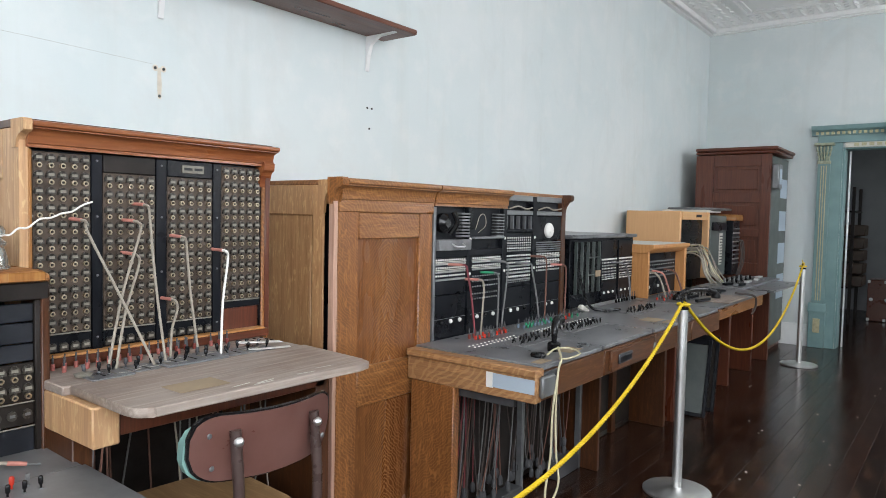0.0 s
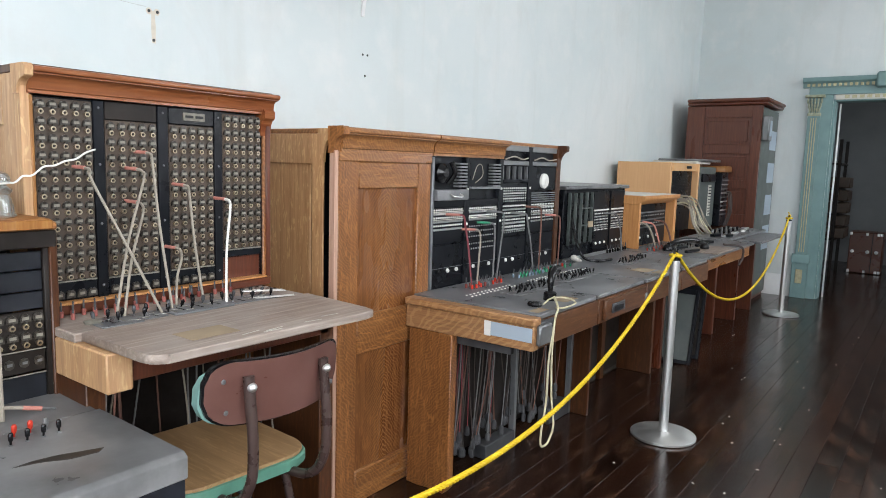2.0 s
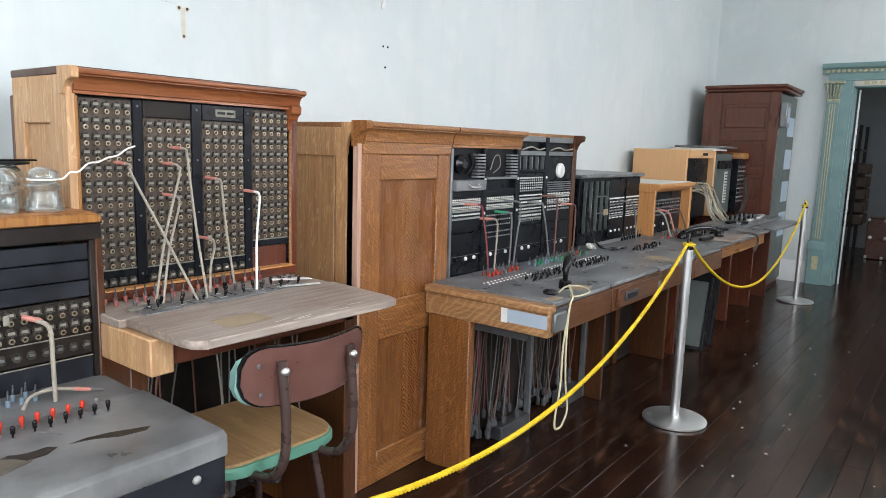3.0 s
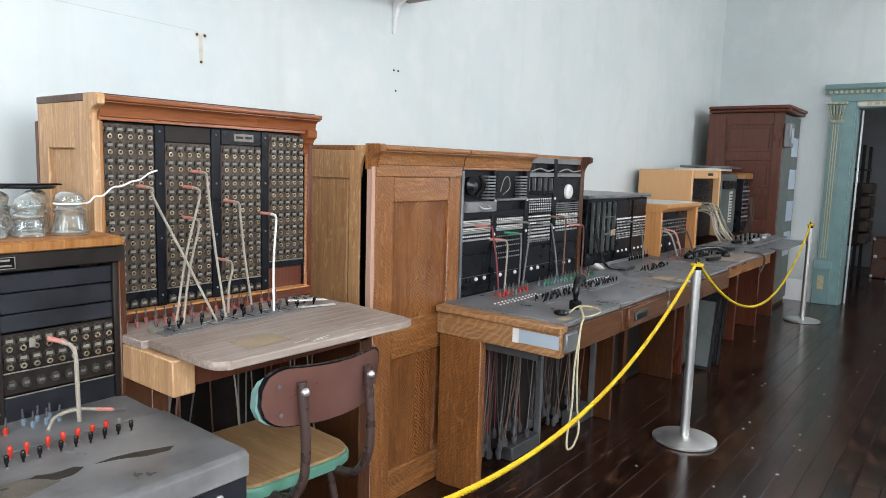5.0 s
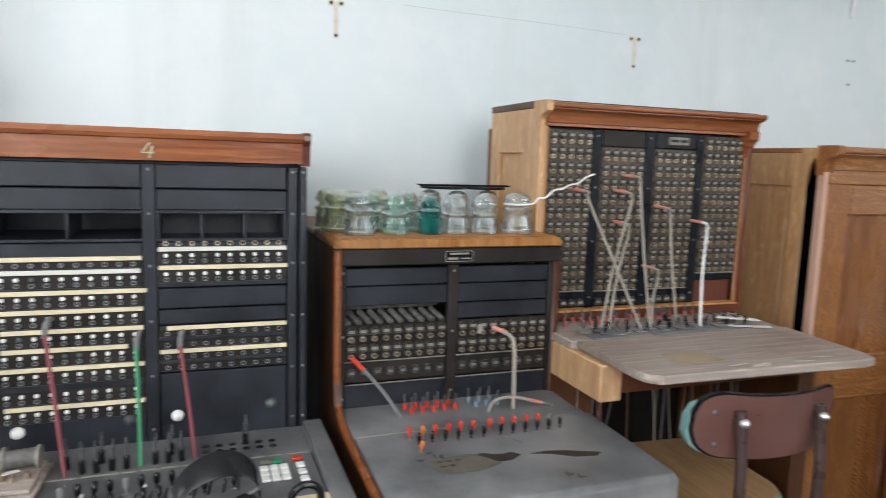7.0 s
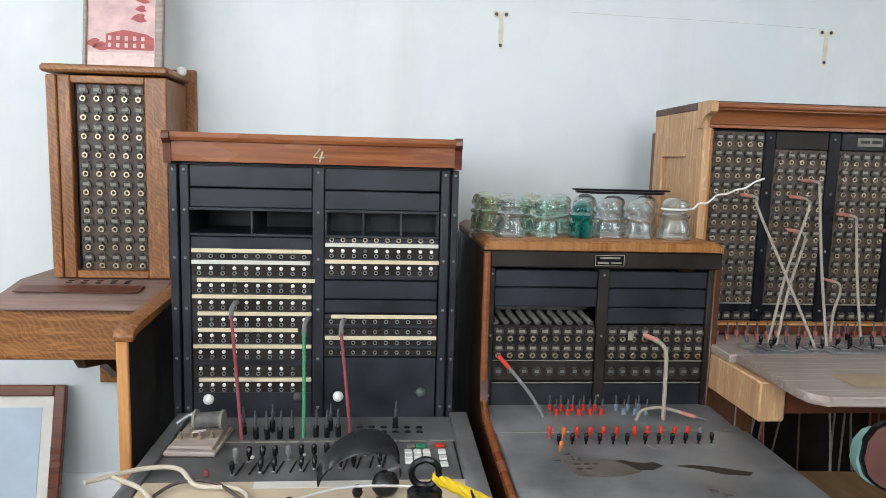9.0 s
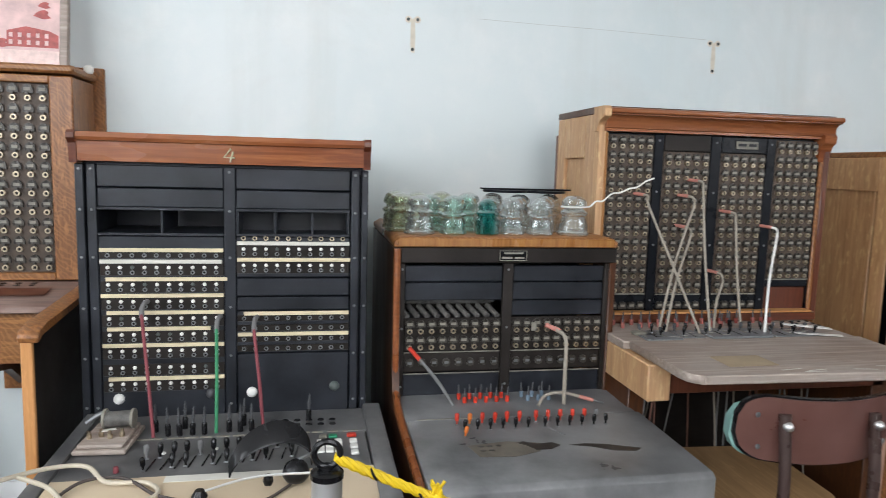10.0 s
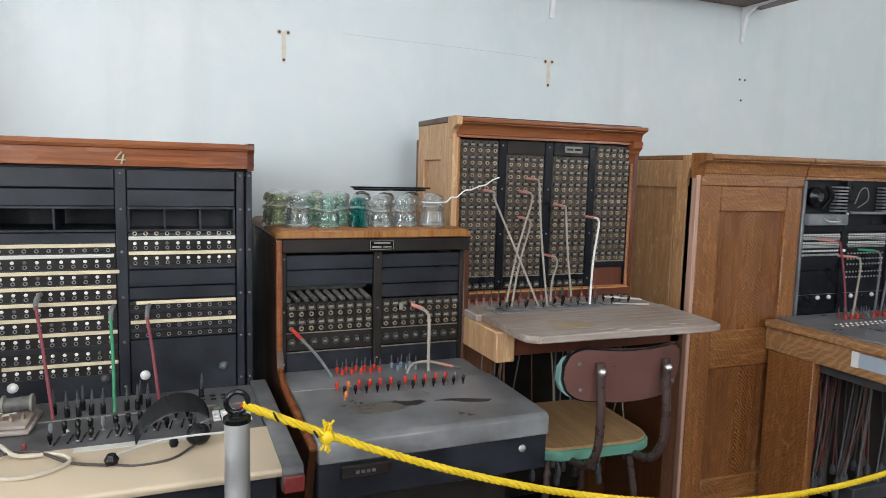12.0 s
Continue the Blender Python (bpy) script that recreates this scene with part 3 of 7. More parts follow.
KEY_BLACK, KEY_RED = key_mesh("key_black", BAKELITE), key_mesh("key_red", RED, 1.1)
KEY_GREY = key_mesh("key_grey", CORD_GREY)
KEY_DARK = key_mesh("key_dark", DARK_IRON)
PLUG_SALMON = plug_mesh("plug_salmon", paint("dusty_salmon", (0.33, 0.105, 0.088), 0.6, 0.3, 60, bumpy=0), 1.1)
KEY_ORANGE = key_mesh("key_orange", paint("orange_plastic", (0.60, 0.16, 0.03), 0.45, 0.15, 30, bumpy=0), 1.1)
JACK_BRASS, JACK_SMALL = jack_mesh("jack", 0.0062, 0.004, BRASS), jack_mesh("small_jack", 0.0042, 0.003, STEEL, 8)
JACK_STEEL = jack_mesh("steel_jack", 0.0055, 0.004, STEEL, 10)
SCREW = mesh_of("screw", lathe([(0.004, 0), (0.0035, 0.0015), (0.002, 0.0022)], (0, 0, 0), 8, None, 0, Matrix.Rotation(radians(90), 4, "X")), IRON, Vector(), True)


def cornice_profile(y, z0, z1, out):
    """Side view (y, z) of a crown moulding on a face at y, from z0 to z1, jutting out."""
    h = z1 - z0
    pts = [(y + 0.02, z0), (y - out * 0.15, z0), (y - out * 0.15, z0 + h * 0.12), (y - out * 0.25, z0 + h * 0.16), (y - out * 0.28, z0 + h * 0.42)]
    for k in range(5):
        a = k / 4 * math.pi / 2
        pts.append((y - out * (0.30 + 0.50 * (1 - math.cos(a))), z0 + h * (0.45 + 0.25 * math.sin(a))))
    pts += [(y - out * 0.80, z0 + h * 0.74)]
    for k in range(5):
        a = -math.pi / 2 + k / 4 * math.pi
        pts.append((y - out * (0.86 + 0.14 * math.cos(a)), z0 + h * (0.87 + 0.12 * math.sin(a))))
    return pts + [(y + 0.02, z1)]


def corbel(x0, x1, y, z1, out, h, bm=None):
    """A scrolled bracket end under a cornice, seen from the side."""
    pts = [(y + 0.03, z1 - h), (y, z1 - h)]
    for k in range(7):
        a = k / 6 * math.pi / 2
        pts.append((y - out * (1 - math.cos(a)), z1 - h + (h - 0.035) * math.sin(a)))
    pts += [(y - out - 0.006, z1 - 0.03), (y - out - 0.008, z1 - 0.008), (y - out, z1), (y + 0.03, z1)]
    return prism(pts, "x", x0, x1, bm)


def hanging_cords(parent, mats, x0, x1, y, z0, z1, n, seed, name="cord", spread=0.05):
    rr = random.Random(seed)
    for k in range(n):
        x = x0 + (x1 - x0) * (k + rr.uniform(0.1, 0.9)) / n
        yy = y + rr.uniform(-spread, spread)
        zb = z0 + rr.uniform(0, 0.12)
        dx, dy = rr.uniform(-0.11, 0.07), rr.uniform(-0.03, 0.03)
        part(name, tube([(x, yy, z1), (x + dx * 0.4, yy + dy, (z1 + zb) / 2), (x + dx, yy, zb)], 0.003, 5, steps=4), mats[rr.randrange(len(mats))], parent)
        part("pulley_weight", lathe([(0.006, 0), (0.013, 0.006), (0.013, 0.035), (0.005, 0.05)], (x + dx, yy, zb - 0.045), 8), DARK_IRON, parent)


# ---- tall drop board: oak cabinet, four columns of drops, plain wooden shelf ----
drop_board = thing("switchboard", (1.94, -0.6, 0), "tall varnished oak magneto switchboard with four columns of drops", "switchboard", "switchboards")
b = drop_board
X0, X1, YF, YB = 1.508, 2.306, -0.62, -0.27
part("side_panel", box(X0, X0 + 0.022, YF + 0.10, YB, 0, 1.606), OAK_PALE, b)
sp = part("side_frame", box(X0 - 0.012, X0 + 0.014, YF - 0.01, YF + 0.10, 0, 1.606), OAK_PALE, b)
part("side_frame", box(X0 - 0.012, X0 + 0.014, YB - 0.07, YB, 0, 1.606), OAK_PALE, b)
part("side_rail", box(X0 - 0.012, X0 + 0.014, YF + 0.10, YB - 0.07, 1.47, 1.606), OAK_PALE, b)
part("side_panel", box(X1 - 0.03, X1, YF - 0.01, YB, 0, 1.60), OAK, b)
part("post", box(X0 + 0.008, X0 + 0.019, YF - 0.012, YF + 0.02, 0.96, 1.55), VARNISH_Z, b)
part("post", box(X1 - 0.019, X1 + 0.002, YF - 0.014, YF + 0.02, 0.96, 1.55), MAHOGANY, b)
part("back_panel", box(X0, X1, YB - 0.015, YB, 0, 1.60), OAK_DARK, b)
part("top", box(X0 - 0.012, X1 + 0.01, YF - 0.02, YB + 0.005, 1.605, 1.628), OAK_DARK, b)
part("cornice", prism(cornice_profile(YF - 0.012, 1.553, 1.622, 0.05), "x", X0 + 0.004, X1 + 0.006), VARNISH, b, "red-brown varnished crown moulding")
part("corbel", corbel(X0 - 0.018, X0 + 0.004, YF - 0.004, 1.626, 0.045, 0.075), OAK_PALE, b)
part("corbel", corbel(X1 - 0.04, X1 + 0.004, YF - 0.010, 1.570, 0.018, 0.09), VARNISH, b)
part("wall_board", box(X0 + 0.0, X0 + 0.6, YB + 0.03, YB + 0.055, 0.3, 1.555), MAHOGANY, b, "red-brown board standing behind")
part("backing", box(X0 + 0.019, X1 - 0.019, YF + 0.012, YF + 0.03, 0.97, 1.55, 0), BLACK, b)
COLS = ((1.531, 1.684), (1.720, 1.880), (1.920, 2.080), (2.116, 2.273))
for x0, x1 in ((X0 + 0.019, 1.529), (1.686, 1.718), (1.882, 1.918), (2.082, 2.114), (2.275, X1 - 0.019)):
    st = part("stile", box(x0, x1, YF - 0.004, YF + 0.012, 0.985, 1.55, 0.002), BLACK, b)
    for z in (1.02, 1.2, 1.37, 1.53):
        piece("screw", SCREW, st, ((x0 + x1) / 2, YF - 0.004, z))
DROP_A = drop_mesh("drop", 0.0315, 0.0455)
bm = bmesh.new()
prism([(-0.012, -0.011), (-0.012, 0.004), (-0.007, 0.011), (0.007, 0.011), (0.012, 0.004), (0.012, -0.011)], "y", 0, -0.007, bm, 0)
box(-0.007, 0.007, -0.009, -0.007, -0.004, 0.003, 0, bm, 1)
DROP_LOW = mesh_of("clearing_drop", bm, [DROP, TAG], Vector(), True)
for ci, (x0, x1) in enumerate(COLS):
    top = 1.545 if ci in (0, 3) else 1.497
    rows = 11 if ci in (0, 3) else 10
    rows = 10 if ci == 3 else rows
    zlow = top - rows * 0.0455
    strip = part("drop_strip", box(x0, x1, YF - 0.001, YF + 0.012, zlow, top, 0.001), STRIP, b)
    for r in range(rows):
        for k in range(5):
            piece("drop", DROP_A, strip, (x0 + (x1 - x0) * (k + 0.5) / 5, YF - 0.001, top - (r + 0.52) * 0.0455))
    part("white_line", box(x0, x1, YF - 0.004, YF, zlow - 0.005, zlow - 0.001, 0), TAG, b)
    if ci < 3:
        low = part("clearing_strip", box(x0, x1, YF - 0.001, YF + 0.012, 0.99, zlow - 0.006, 0.001), BLACK, b)
        for k in range(5):
            if zlow > 1.07:
                piece("clearing_drop", DROP_LOW, low, (x0 + (x1 - x0) * (k + 0.5) / 5, YF - 0.001, 1.034))
            piece("clearing_drop", DROP_LOW, low, (x0 + (x1 - x0) * (k + 0.5) / 5, YF - 0.001, 1.005))
    else:
        part("lower_strip", box(x0, x1, YF - 0.001, YF + 0.012, 1.062, zlow - 0.006, 0.001), BLACK, b)
        part("recess", box(x0, x1, YF + 0.008, YF + 0.012, 0.985, 1.06, 0.001), MAHOGANY, b, "bare wood where a strip is missing")
part("head_plate", box(1.720, 1.880, YF - 0.004, YF + 0.012, 1.499, 1.55, 0.002), BLACK_BROWN, b)
part("head_plate", box(1.920, 2.080, YF - 0.004, YF + 0.012, 1.499, 1.55, 0.002), BLACK, b)
npl = part("name_plate", box(1.968, 2.046, YF - 0.008, YF - 0.003, 1.512, 1.537, 0.001), TAG, b, "small engraved metal plate")
for k in range(2):
    part("plate_bar", box(1.975 + k * 0.036, 2.003 + k * 0.036, YF - 0.0095, YF - 0.0078, 1.521, 1.529, 0), BLACK, npl)
part("bottom_rail", box(X0 + 0.014, X1 - 0.01, YF - 0.03, YF + 0.01, 0.952, 0.980), MAHOGANY_X, b)
part("rail_edge", box(X0 + 0.014, X1 - 0.03, YF - 0.032, YF + 0.008, 0.980, 0.986, 0.001), OAK_ORANGE, b, "worn golden edge")
# key shelf
part("shelf_block", box(X0 - 0.005, X0 + 0.062, -1.015, YF - 0.01, 0.825, 0.925, 0.004), OAK_PALE, b, "pale bare oak end block")
part("apron", box(X0 + 0.06, X1 - 0.06, -1.00, -0.985, 0.84, 0.915), MAHOGANY, b)
part("shelf", box(X0 - 0.005, X1 - 0.04, -0.86, YF - 0.008, 0.926, 0.950, 0.003), DESK_TOP, b)
wr = [(X0 + 0.012, -0.862), (X0 + 0.012, -1.13)] + [(X0 + 0.052 - 0.04 * math.cos(a * math.pi / 8), -1.15 - 0.04 * math.sin(a * math.pi / 8)) for a in range(5)]
wr += [(X0 + 0.05, -1.195), (2.19, -1.215), (2.235, -1.205), (2.25, -1.16), (X1 - 0.03, -0.862)]
part("writing_board", prism(wr, "z", 0.928, 0.951, bevel=0.003), DESK_TOP, b, "worn dusty wooden writing board with a rounded corner")
part("paper_patch", box(1.66, 1.80, -1.13, -1.04, 0.9515, 0.9525, 0), KRAFT, b, "tan paper patch")
for x0, x1, y0, h in ((1.575, 1.69, -0.862, 0.9545), (1.70, 1.775, -0.842, 0.953), (1.785, 1.985, -0.858, 0.957), (1.995, 2.17, -0.850, 0.9535)):
    kp = part("key_plate", box(x0, x1, y0, -0.755, 0.9505, h, 0.001), SLATE, b)
    part("plate_edge", box(x0 + 0.004, x1 - 0.004, y0 - 0.0015, y0, 0.9505, h - 0.001, 0), IRON, kp)
    for k in range(int((x1 - x0) / 0.03)):
        part("key_slot", box(x0 + 0.012 + k * 0.03, x0 + 0.016 + k * 0.03, -0.838, -0.79, h, h + 0.0008, 0), BAKELITE if k % 2 else TAG, kp)
rk = random.Random(11)
for k in range(19):
    x = 1.56 + k * 0.0305
    if k in (8, 15):
        continue
    piece("plug", PLUG_SALMON if k < 12 or k == 16 else PLUG_DULL, b, (x, -0.668, 0.951), Matrix.Rotation(rk.uniform(-.08, .08), 4, "X") @ Matrix.Scale(0.9, 4))
    if k % 4 != 1 and k < 14:
        piece("plug", PLUG_SALMON if k < 12 else PLUG_BLACK, b, (x + 0.012, -0.708, 0.951), Matrix.Rotation(rk.uniform(-.1, .1), 4, "Y") @ Matrix.Scale(0.9, 4))
for k in range(16):
    x = 1.592 + k * 0.0365
    piece("key", KEY_BLACK if k % 3 else KEY_DARK, b, (x, -0.785, 0.954), Matrix.Rotation(rk.uniform(-.5, .5), 4, "X") @ Matrix.Scale(0.95, 4))
    if k % 2:
        piece("key", KEY_BLACK, b, (x + 0.008, -0.825, 0.954), Matrix.Rotation(rk.uniform(-.6, .4), 4, "X") @ Matrix.Scale(0.9, 4))
part("paper_slip", prism([(2.075, -0.815), (2.085, -0.842), (2.20, -0.885), (2.215, -0.862), (2.12, -0.835)], "z", 0.9555, 0.9565), WHITE, b, "torn white paper slip")
part("cup", lathe([(0.020, 0), (0.024, 0.008), (0.014, 0.011)], (1.585, -0.79, 0.951), 16), TAG, b, "small pale dish")
for k in range(12):
    part("hole_rim", lathe([(0.007, 0), (0.006, 0.0015)], (2.165 + (k % 4) * 0.03, -0.66 - (k // 4) * 0.028, 0.9505), 8), BAKELITE, b)
rs = random.Random(15)
for k in range(22):
    x, y = 1.58 + rs.random() * 0.56, -0.765 - rs.random() * 0.085
    part("scuff", moved(box(-0.016, 0.016, -0.0012, 0.0012, 0.9572, 0.9577, 0), Matrix.Translation((x, y, 0)) @ Matrix.Rotation(rs.uniform(-0.5, 0.5), 4, "Z")), PAPER if k % 3 else BAKELITE, b)
for k in range(5):
    x = 1.60 + rs.random() * 0.55
    part("edge_chip", moved(box(-0.03, 0.03, -0.0015, 0.0015, 0.9512, 0.9517, 0), Matrix.Translation((x, -1.19 + rs.random() * 0.03, 0)) @ Matrix.Rotation(rs.uniform(-0.15, 0.15), 4, "Z")), PAPER, b)
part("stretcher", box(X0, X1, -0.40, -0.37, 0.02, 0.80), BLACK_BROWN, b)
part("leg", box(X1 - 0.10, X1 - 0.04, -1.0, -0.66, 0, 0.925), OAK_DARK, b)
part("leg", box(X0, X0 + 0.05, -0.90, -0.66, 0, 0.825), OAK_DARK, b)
hanging_cords(b, [CORD, CORD_GREY, CORD_BROWN], 1.58, 2.2, -0.76, 0.25, 0.92, 16, 3)
# cords plugged up into the board
for (x0, y0), (x1, z1), mat in (((1.776, -0.805), (1.640, 1.356), CORD), ((1.669, -0.753), (1.791, 1.354), CORD), ((1.680, -0.775), (1.787, 1.257), CORD),
                                ((1.818, -0.79), (1.821, 1.403), CORD), ((1.865, -0.735), (1.911, 1.111), CORD), ((1.959, -0.735), (1.943, 1.306), CORD), ((1.985, -0.815), (2.093, 1.259), WHITE)):
    yy = YF - 0.055
    part("patch_cord", tube([(x0, y0, 0.952), (x0 + (x1 - x0) * 0.5, y0 * 0.5 + yy * 0.5, (0.95 + z1) / 2), (x1 + 0.012, yy, z1 - 0.03), (x1 + 0.005, yy - 0.004, z1), (x1 - 0.003, yy + 0.012, z1 + 0.005)], 0.0040, 8), mat, b)
    part("plug_tip", tube([(x1 - 0.002, yy + 0.009, z1 + 0.005), (x1 - 0.012, YF, z1 + 0.007)], 0.0052, 8, steps=0), PINKTIP, b, "faded red plug sleeve")

# ---- long cabinet with an oak panelled front and four jack panels ----
jack_cabinet = thing("switchboard", (3.5, -0.4, 0), "long quarter-sawn oak toll switchboard with a panelled end", "switchboard", "switchboards")
b = jack_cabinet
BX0, BX1, BY, BT = 2.602, 4.34, -0.74, 1.525
part("side_panel", box(BX0, BX0 + 0.02, -0.52, -0.06, 0, BT - 0.02), OAK_LIT_SIDE, b)
part("side_frame", box(BX0 - 0.012, BX0 - 0.002, -0.605, -0.54, 0, BT - 0.02), OAK_LIT_SIDE, b)
part("side_rail", box(BX0 - 0.012, BX0 + 0.02, -0.54, -0.06, BT - 0.14, BT - 0.02), OAK_LIT_SIDE, b)
part("corbel", corbel(BX0 - 0.014, BX0 + 0.0, -0.605, BT, 0.040, 0.13), OAK_LIT_SIDE, b)
part("top", box(BX0 - 0.012, BX1, -0.74, -0.06, BT - 0.02, BT), OAK_X, b)
part("back_panel", box(BX0, BX1, -0.09, -0.06, 0, BT - 0.02), OAK_DARK, b)
part("carcass", box(BX0 + 0.12, BX1 - 0.03, -0.6, -0.1, 0.0, BT - 0.03), BLACK, b)
# framed panel
PX0, PX1 = 2.532, 3.10
fp = part("front_panel", box(PX0 + 0.01, PX1 - 0.01, BY + 0.005, BY + 0.02, 0.02, 1.40), OAK_PANEL, b, "figured oak panel with rails")
for x0, x1, z0, z1 in ((PX0, PX0 + 0.112, 0.0, 1.437), (PX1 - 0.09, PX1, 0.0, 1.437)):
    part("panel_stile", box(x0, x1, BY - 0.008, BY + 0.02, z0, z1, 0.004), OAK, fp)
for z0, z1 in ((0.0, 0.14), (0.63, 0.79), (1.295, 1.40)):
    part("panel_rail", box(PX0 + 0.112, PX1 - 0.09, BY - 0.008, BY + 0.02, z0, z1, 0.004), OAK_X, fp)
part("frieze", box(PX0, PX1, BY - 0.014, BY + 0.02, 1.400, 1.437, 0.003), OAK_X, fp)
part("edge_post", box(PX0 - 0.022, PX0 - 0.002, BY - 0.012, BY + 0.02, 0.0, 1.44), PINK_WOOD, b, "pale raw edge of the front panel")
part("corbel", corbel(PX0 - 0.024, PX0 + 0.008, BY - 0.004, BT + 0.004, 0.045, 0.10), OAK, b)
part("cornice", prism(cornice_profile(BY - 0.006, 1.435, BT + 0.002, 0.05), "x", PX0 + 0.01, 3.10), OAK_X, b, "red-brown oak crown moulding")
part("cornice", prism(cornice_profile(BY - 0.006, 1.435, BT + 0.002, 0.05), "x", 3.108, 3.70), OAK_X, b, "red-brown oak crown moulding")
part("end_post", box(BX1 - 0.045, BX1, BY - 0.01, BY + 0.03, 0.82, BT - 0.02), OAK_DARK, b)
part("corbel", corbel(BX1 - 0.03, BX1 + 0.004, BY, BT, 0.05, 0.15), OAK_DARK, b)
part("face_stile", box(3.103, 3.12, BY - 0.014, BY + 0.01, 0.82, 1.43), IRON, b)
PANELS = ((3.122, 3.372), (3.405, 3.675), (3.71, 3.972), (4.012, 4.30))
part("backing", box(3.095, BX1 - 0.04, BY + 0.02, BY + 0.03, 0.82, BT - 0.03, 0), BLACK, b)
for x0, x1 in ((3.372, 3.405), (3.675, 3.71), (3.972, 4.012)):
    st = part("stile", box(x0, x1, BY - 0.006, BY + 0.02, 0.82, 1.505 if x0 > 3.66 else 1.435, 0.002), BLACK, b)
    for z in (1.12, 1.285):
        part("stile_stud", lathe([(0.0075, 0), (0.007, 0.004), (0.004, 0.006)], ((x0 + x1) / 2, BY - 0.006, z), 10, None, 0, Matrix.Rotation(radians(90), 4, "X")), WHITE, st, "white number stud")
KN = Matrix.Rotation(radians(90), 4, "X")
JB = mesh_of("lamp_cap", lathe([(0.0050, 0), (0.0046, 0.003), (0.0026, 0.0045)], (0, 0, 0), 8, None, 0, Matrix.Rotation(radians(90), 4, "X")), WHITE, Vector(), True)


def jack_rows(parent, x0, x1, zs, kind, n, y):
    for z in zs:
        for k in range(n):
            piece("lamp_cap" if kind is JB else "jack", kind, parent, (x0 + (x1 - x0) * (k + 0.5) / n, y, z))


for pi, (x0, x1) in enumerate(PANELS):
    part("blank_panel", box(x0, x1, BY, BY + 0.02, 0.82, 1.03, 0.002), BLACK, b)
    part("blank_rule", box(x0, x1, BY - 0.001, BY, 0.922, 0.924, 0), IRON, b)
    js = part("jack_field", box(x0, x1, BY, BY + 0.02, 1.034, 1.20, 0.002), BLACK, b)
    rows = 6 if pi in (0, 3) else 4 if pi == 1 else 8
    for r in range(rows):
        z = 1.192 - r * 0.018
        jack_rows(js, x0 + 0.01, x1 - 0.01, [z], JB if r % 2 == 0 else JACK_STEEL, 14, BY)
        if r in (0, 2) and pi in (0, 1, 3):
            part("designation_strip", box(x0 + 0.005, x1 - 0.005, BY - 0.003, BY, z - 0.0108, z - 0.0072, 0), PAPER, js, "white paper designation strip")
    if pi in (1, 2):
        jack_rows(js, x0 + 0.01, x1 - 0.01, [1.105, 1.08, 1.055], JACK_SMALL, 12, BY)
    if pi == 1:
        jack_rows(js, x0 + 0.01, x1 - 0.01, [1.02, 0.995], JACK_SMALL, 12, BY)
    for k in range(3):
        part("knob", lathe([(0.010, 0), (0.010, 0.006), (0.006, 0.010)], (x0 + 0.06 + k * 0.07, BY, 0.908), 12, None, 0, Matrix.Rotation(radians(90), 4, "X")), WHITE if k != pi % 3 else BAKELITE, b)
# open upper bays
up = part("upper_shelf", box(3.122, 3.675, BY - 0.002, BY + 0.02, 1.204, 1.235, 0.002), BLACK, b)
part("relay_box", box(3.125, 3.37, BY - 0.03, BY + 0.02, 1.236, 1.285, 0.004), SLATE, b, "grey metal box with a bail handle")
part("bail", tube([(3.22, BY - 0.03, 1.265), (3.225, BY - 0.05, 1.255), (3.29, BY - 0.05, 1.255), (3.295, BY - 0.03, 1.265)], 0.004, 6), STEEL, b)
part("coil", lathe([(0.04, 0), (0.044, 0.01), (0.044, 0.03), (0.02, 0.05)], (3.185, BY + 0.02, 1.36), 14, None, 0, Matrix.Rotation(radians(90), 4, "X")), BAKELITE, b, "black horn-shaped coil")
part("handset_rest", tube([(3.24, BY, 1.31), (3.25, BY - 0.03, 1.36), (3.235, BY - 0.02, 1.41)], 0.012, 8), BAKELITE, b)
for k in range(8):
    part("fin", box(3.30, 3.368, BY - 0.02, BY + 0.015, 1.295 + k * 0.015, 1.303 + k * 0.015, 0.001), SLATE, b)
    part("fin", box(3.60, 3.672, BY - 0.015, BY + 0.015, 1.295 + k * 0.015, 1.303 + k * 0.015, 0.001), IRON, b)
part("ledge", box(3.405, 3.675, BY - 0.02, BY + 0.02, 1.285, 1.295, 0.002), SLATE, b)
part("loop_wire", tube([(3.44, BY, 1.33), (3.46, BY - 0.01, 1.395), (3.50, BY - 0.01, 1.40), (3.51, BY - 0.01, 1.35), (3.45, BY - 0.01, 1.315)], 0.002, 6), CORD, b)
for pi in (2, 3):
    x0, x1 = PANELS[pi]
    part("grey_shelf", box(x0, x1, BY - 0.004, BY + 0.02, 1.478, 1.508, 0.002), IRON, b)
    part("grey_shelf", box(x0, x1, BY - 0.006, BY + 0.02, 1.405, 1.428, 0.002), IRON, b)
    part("loose_wire", tube([(x0 + 0.02, BY - 0.004, 1.435), (x0 + 0.1, BY - 0.01, 1.45), (x0 + 0.18, BY - 0.01, 1.437), (x1 - 0.02, BY - 0.01, 1.445)], 0.004, 6), CORD, b)
for k in range(5):
    part("slot_divider", box(3.715 + k * 0.062, 3.721 + k * 0.062, BY - 0.002, BY + 0.02, 1.33, 1.40, 0.001), IRON, b)
part("slot_shelf", box(3.71, 3.972, BY - 0.008, BY + 0.02, 1.315, 1.33, 0.002), BLACK, b)
rp = part("jack_field", box(3.71, 3.972, BY, BY + 0.02, 1.204, 1.312, 0.002), BLACK, b)
jack_rows(rp, 3.72, 3.965, [1.285, 1.258, 1.231], JB, 12, BY)
jack_rows(rp, 3.72, 3.965, [1.272, 1.245, 1.218], JACK_SMALL, 12, BY)
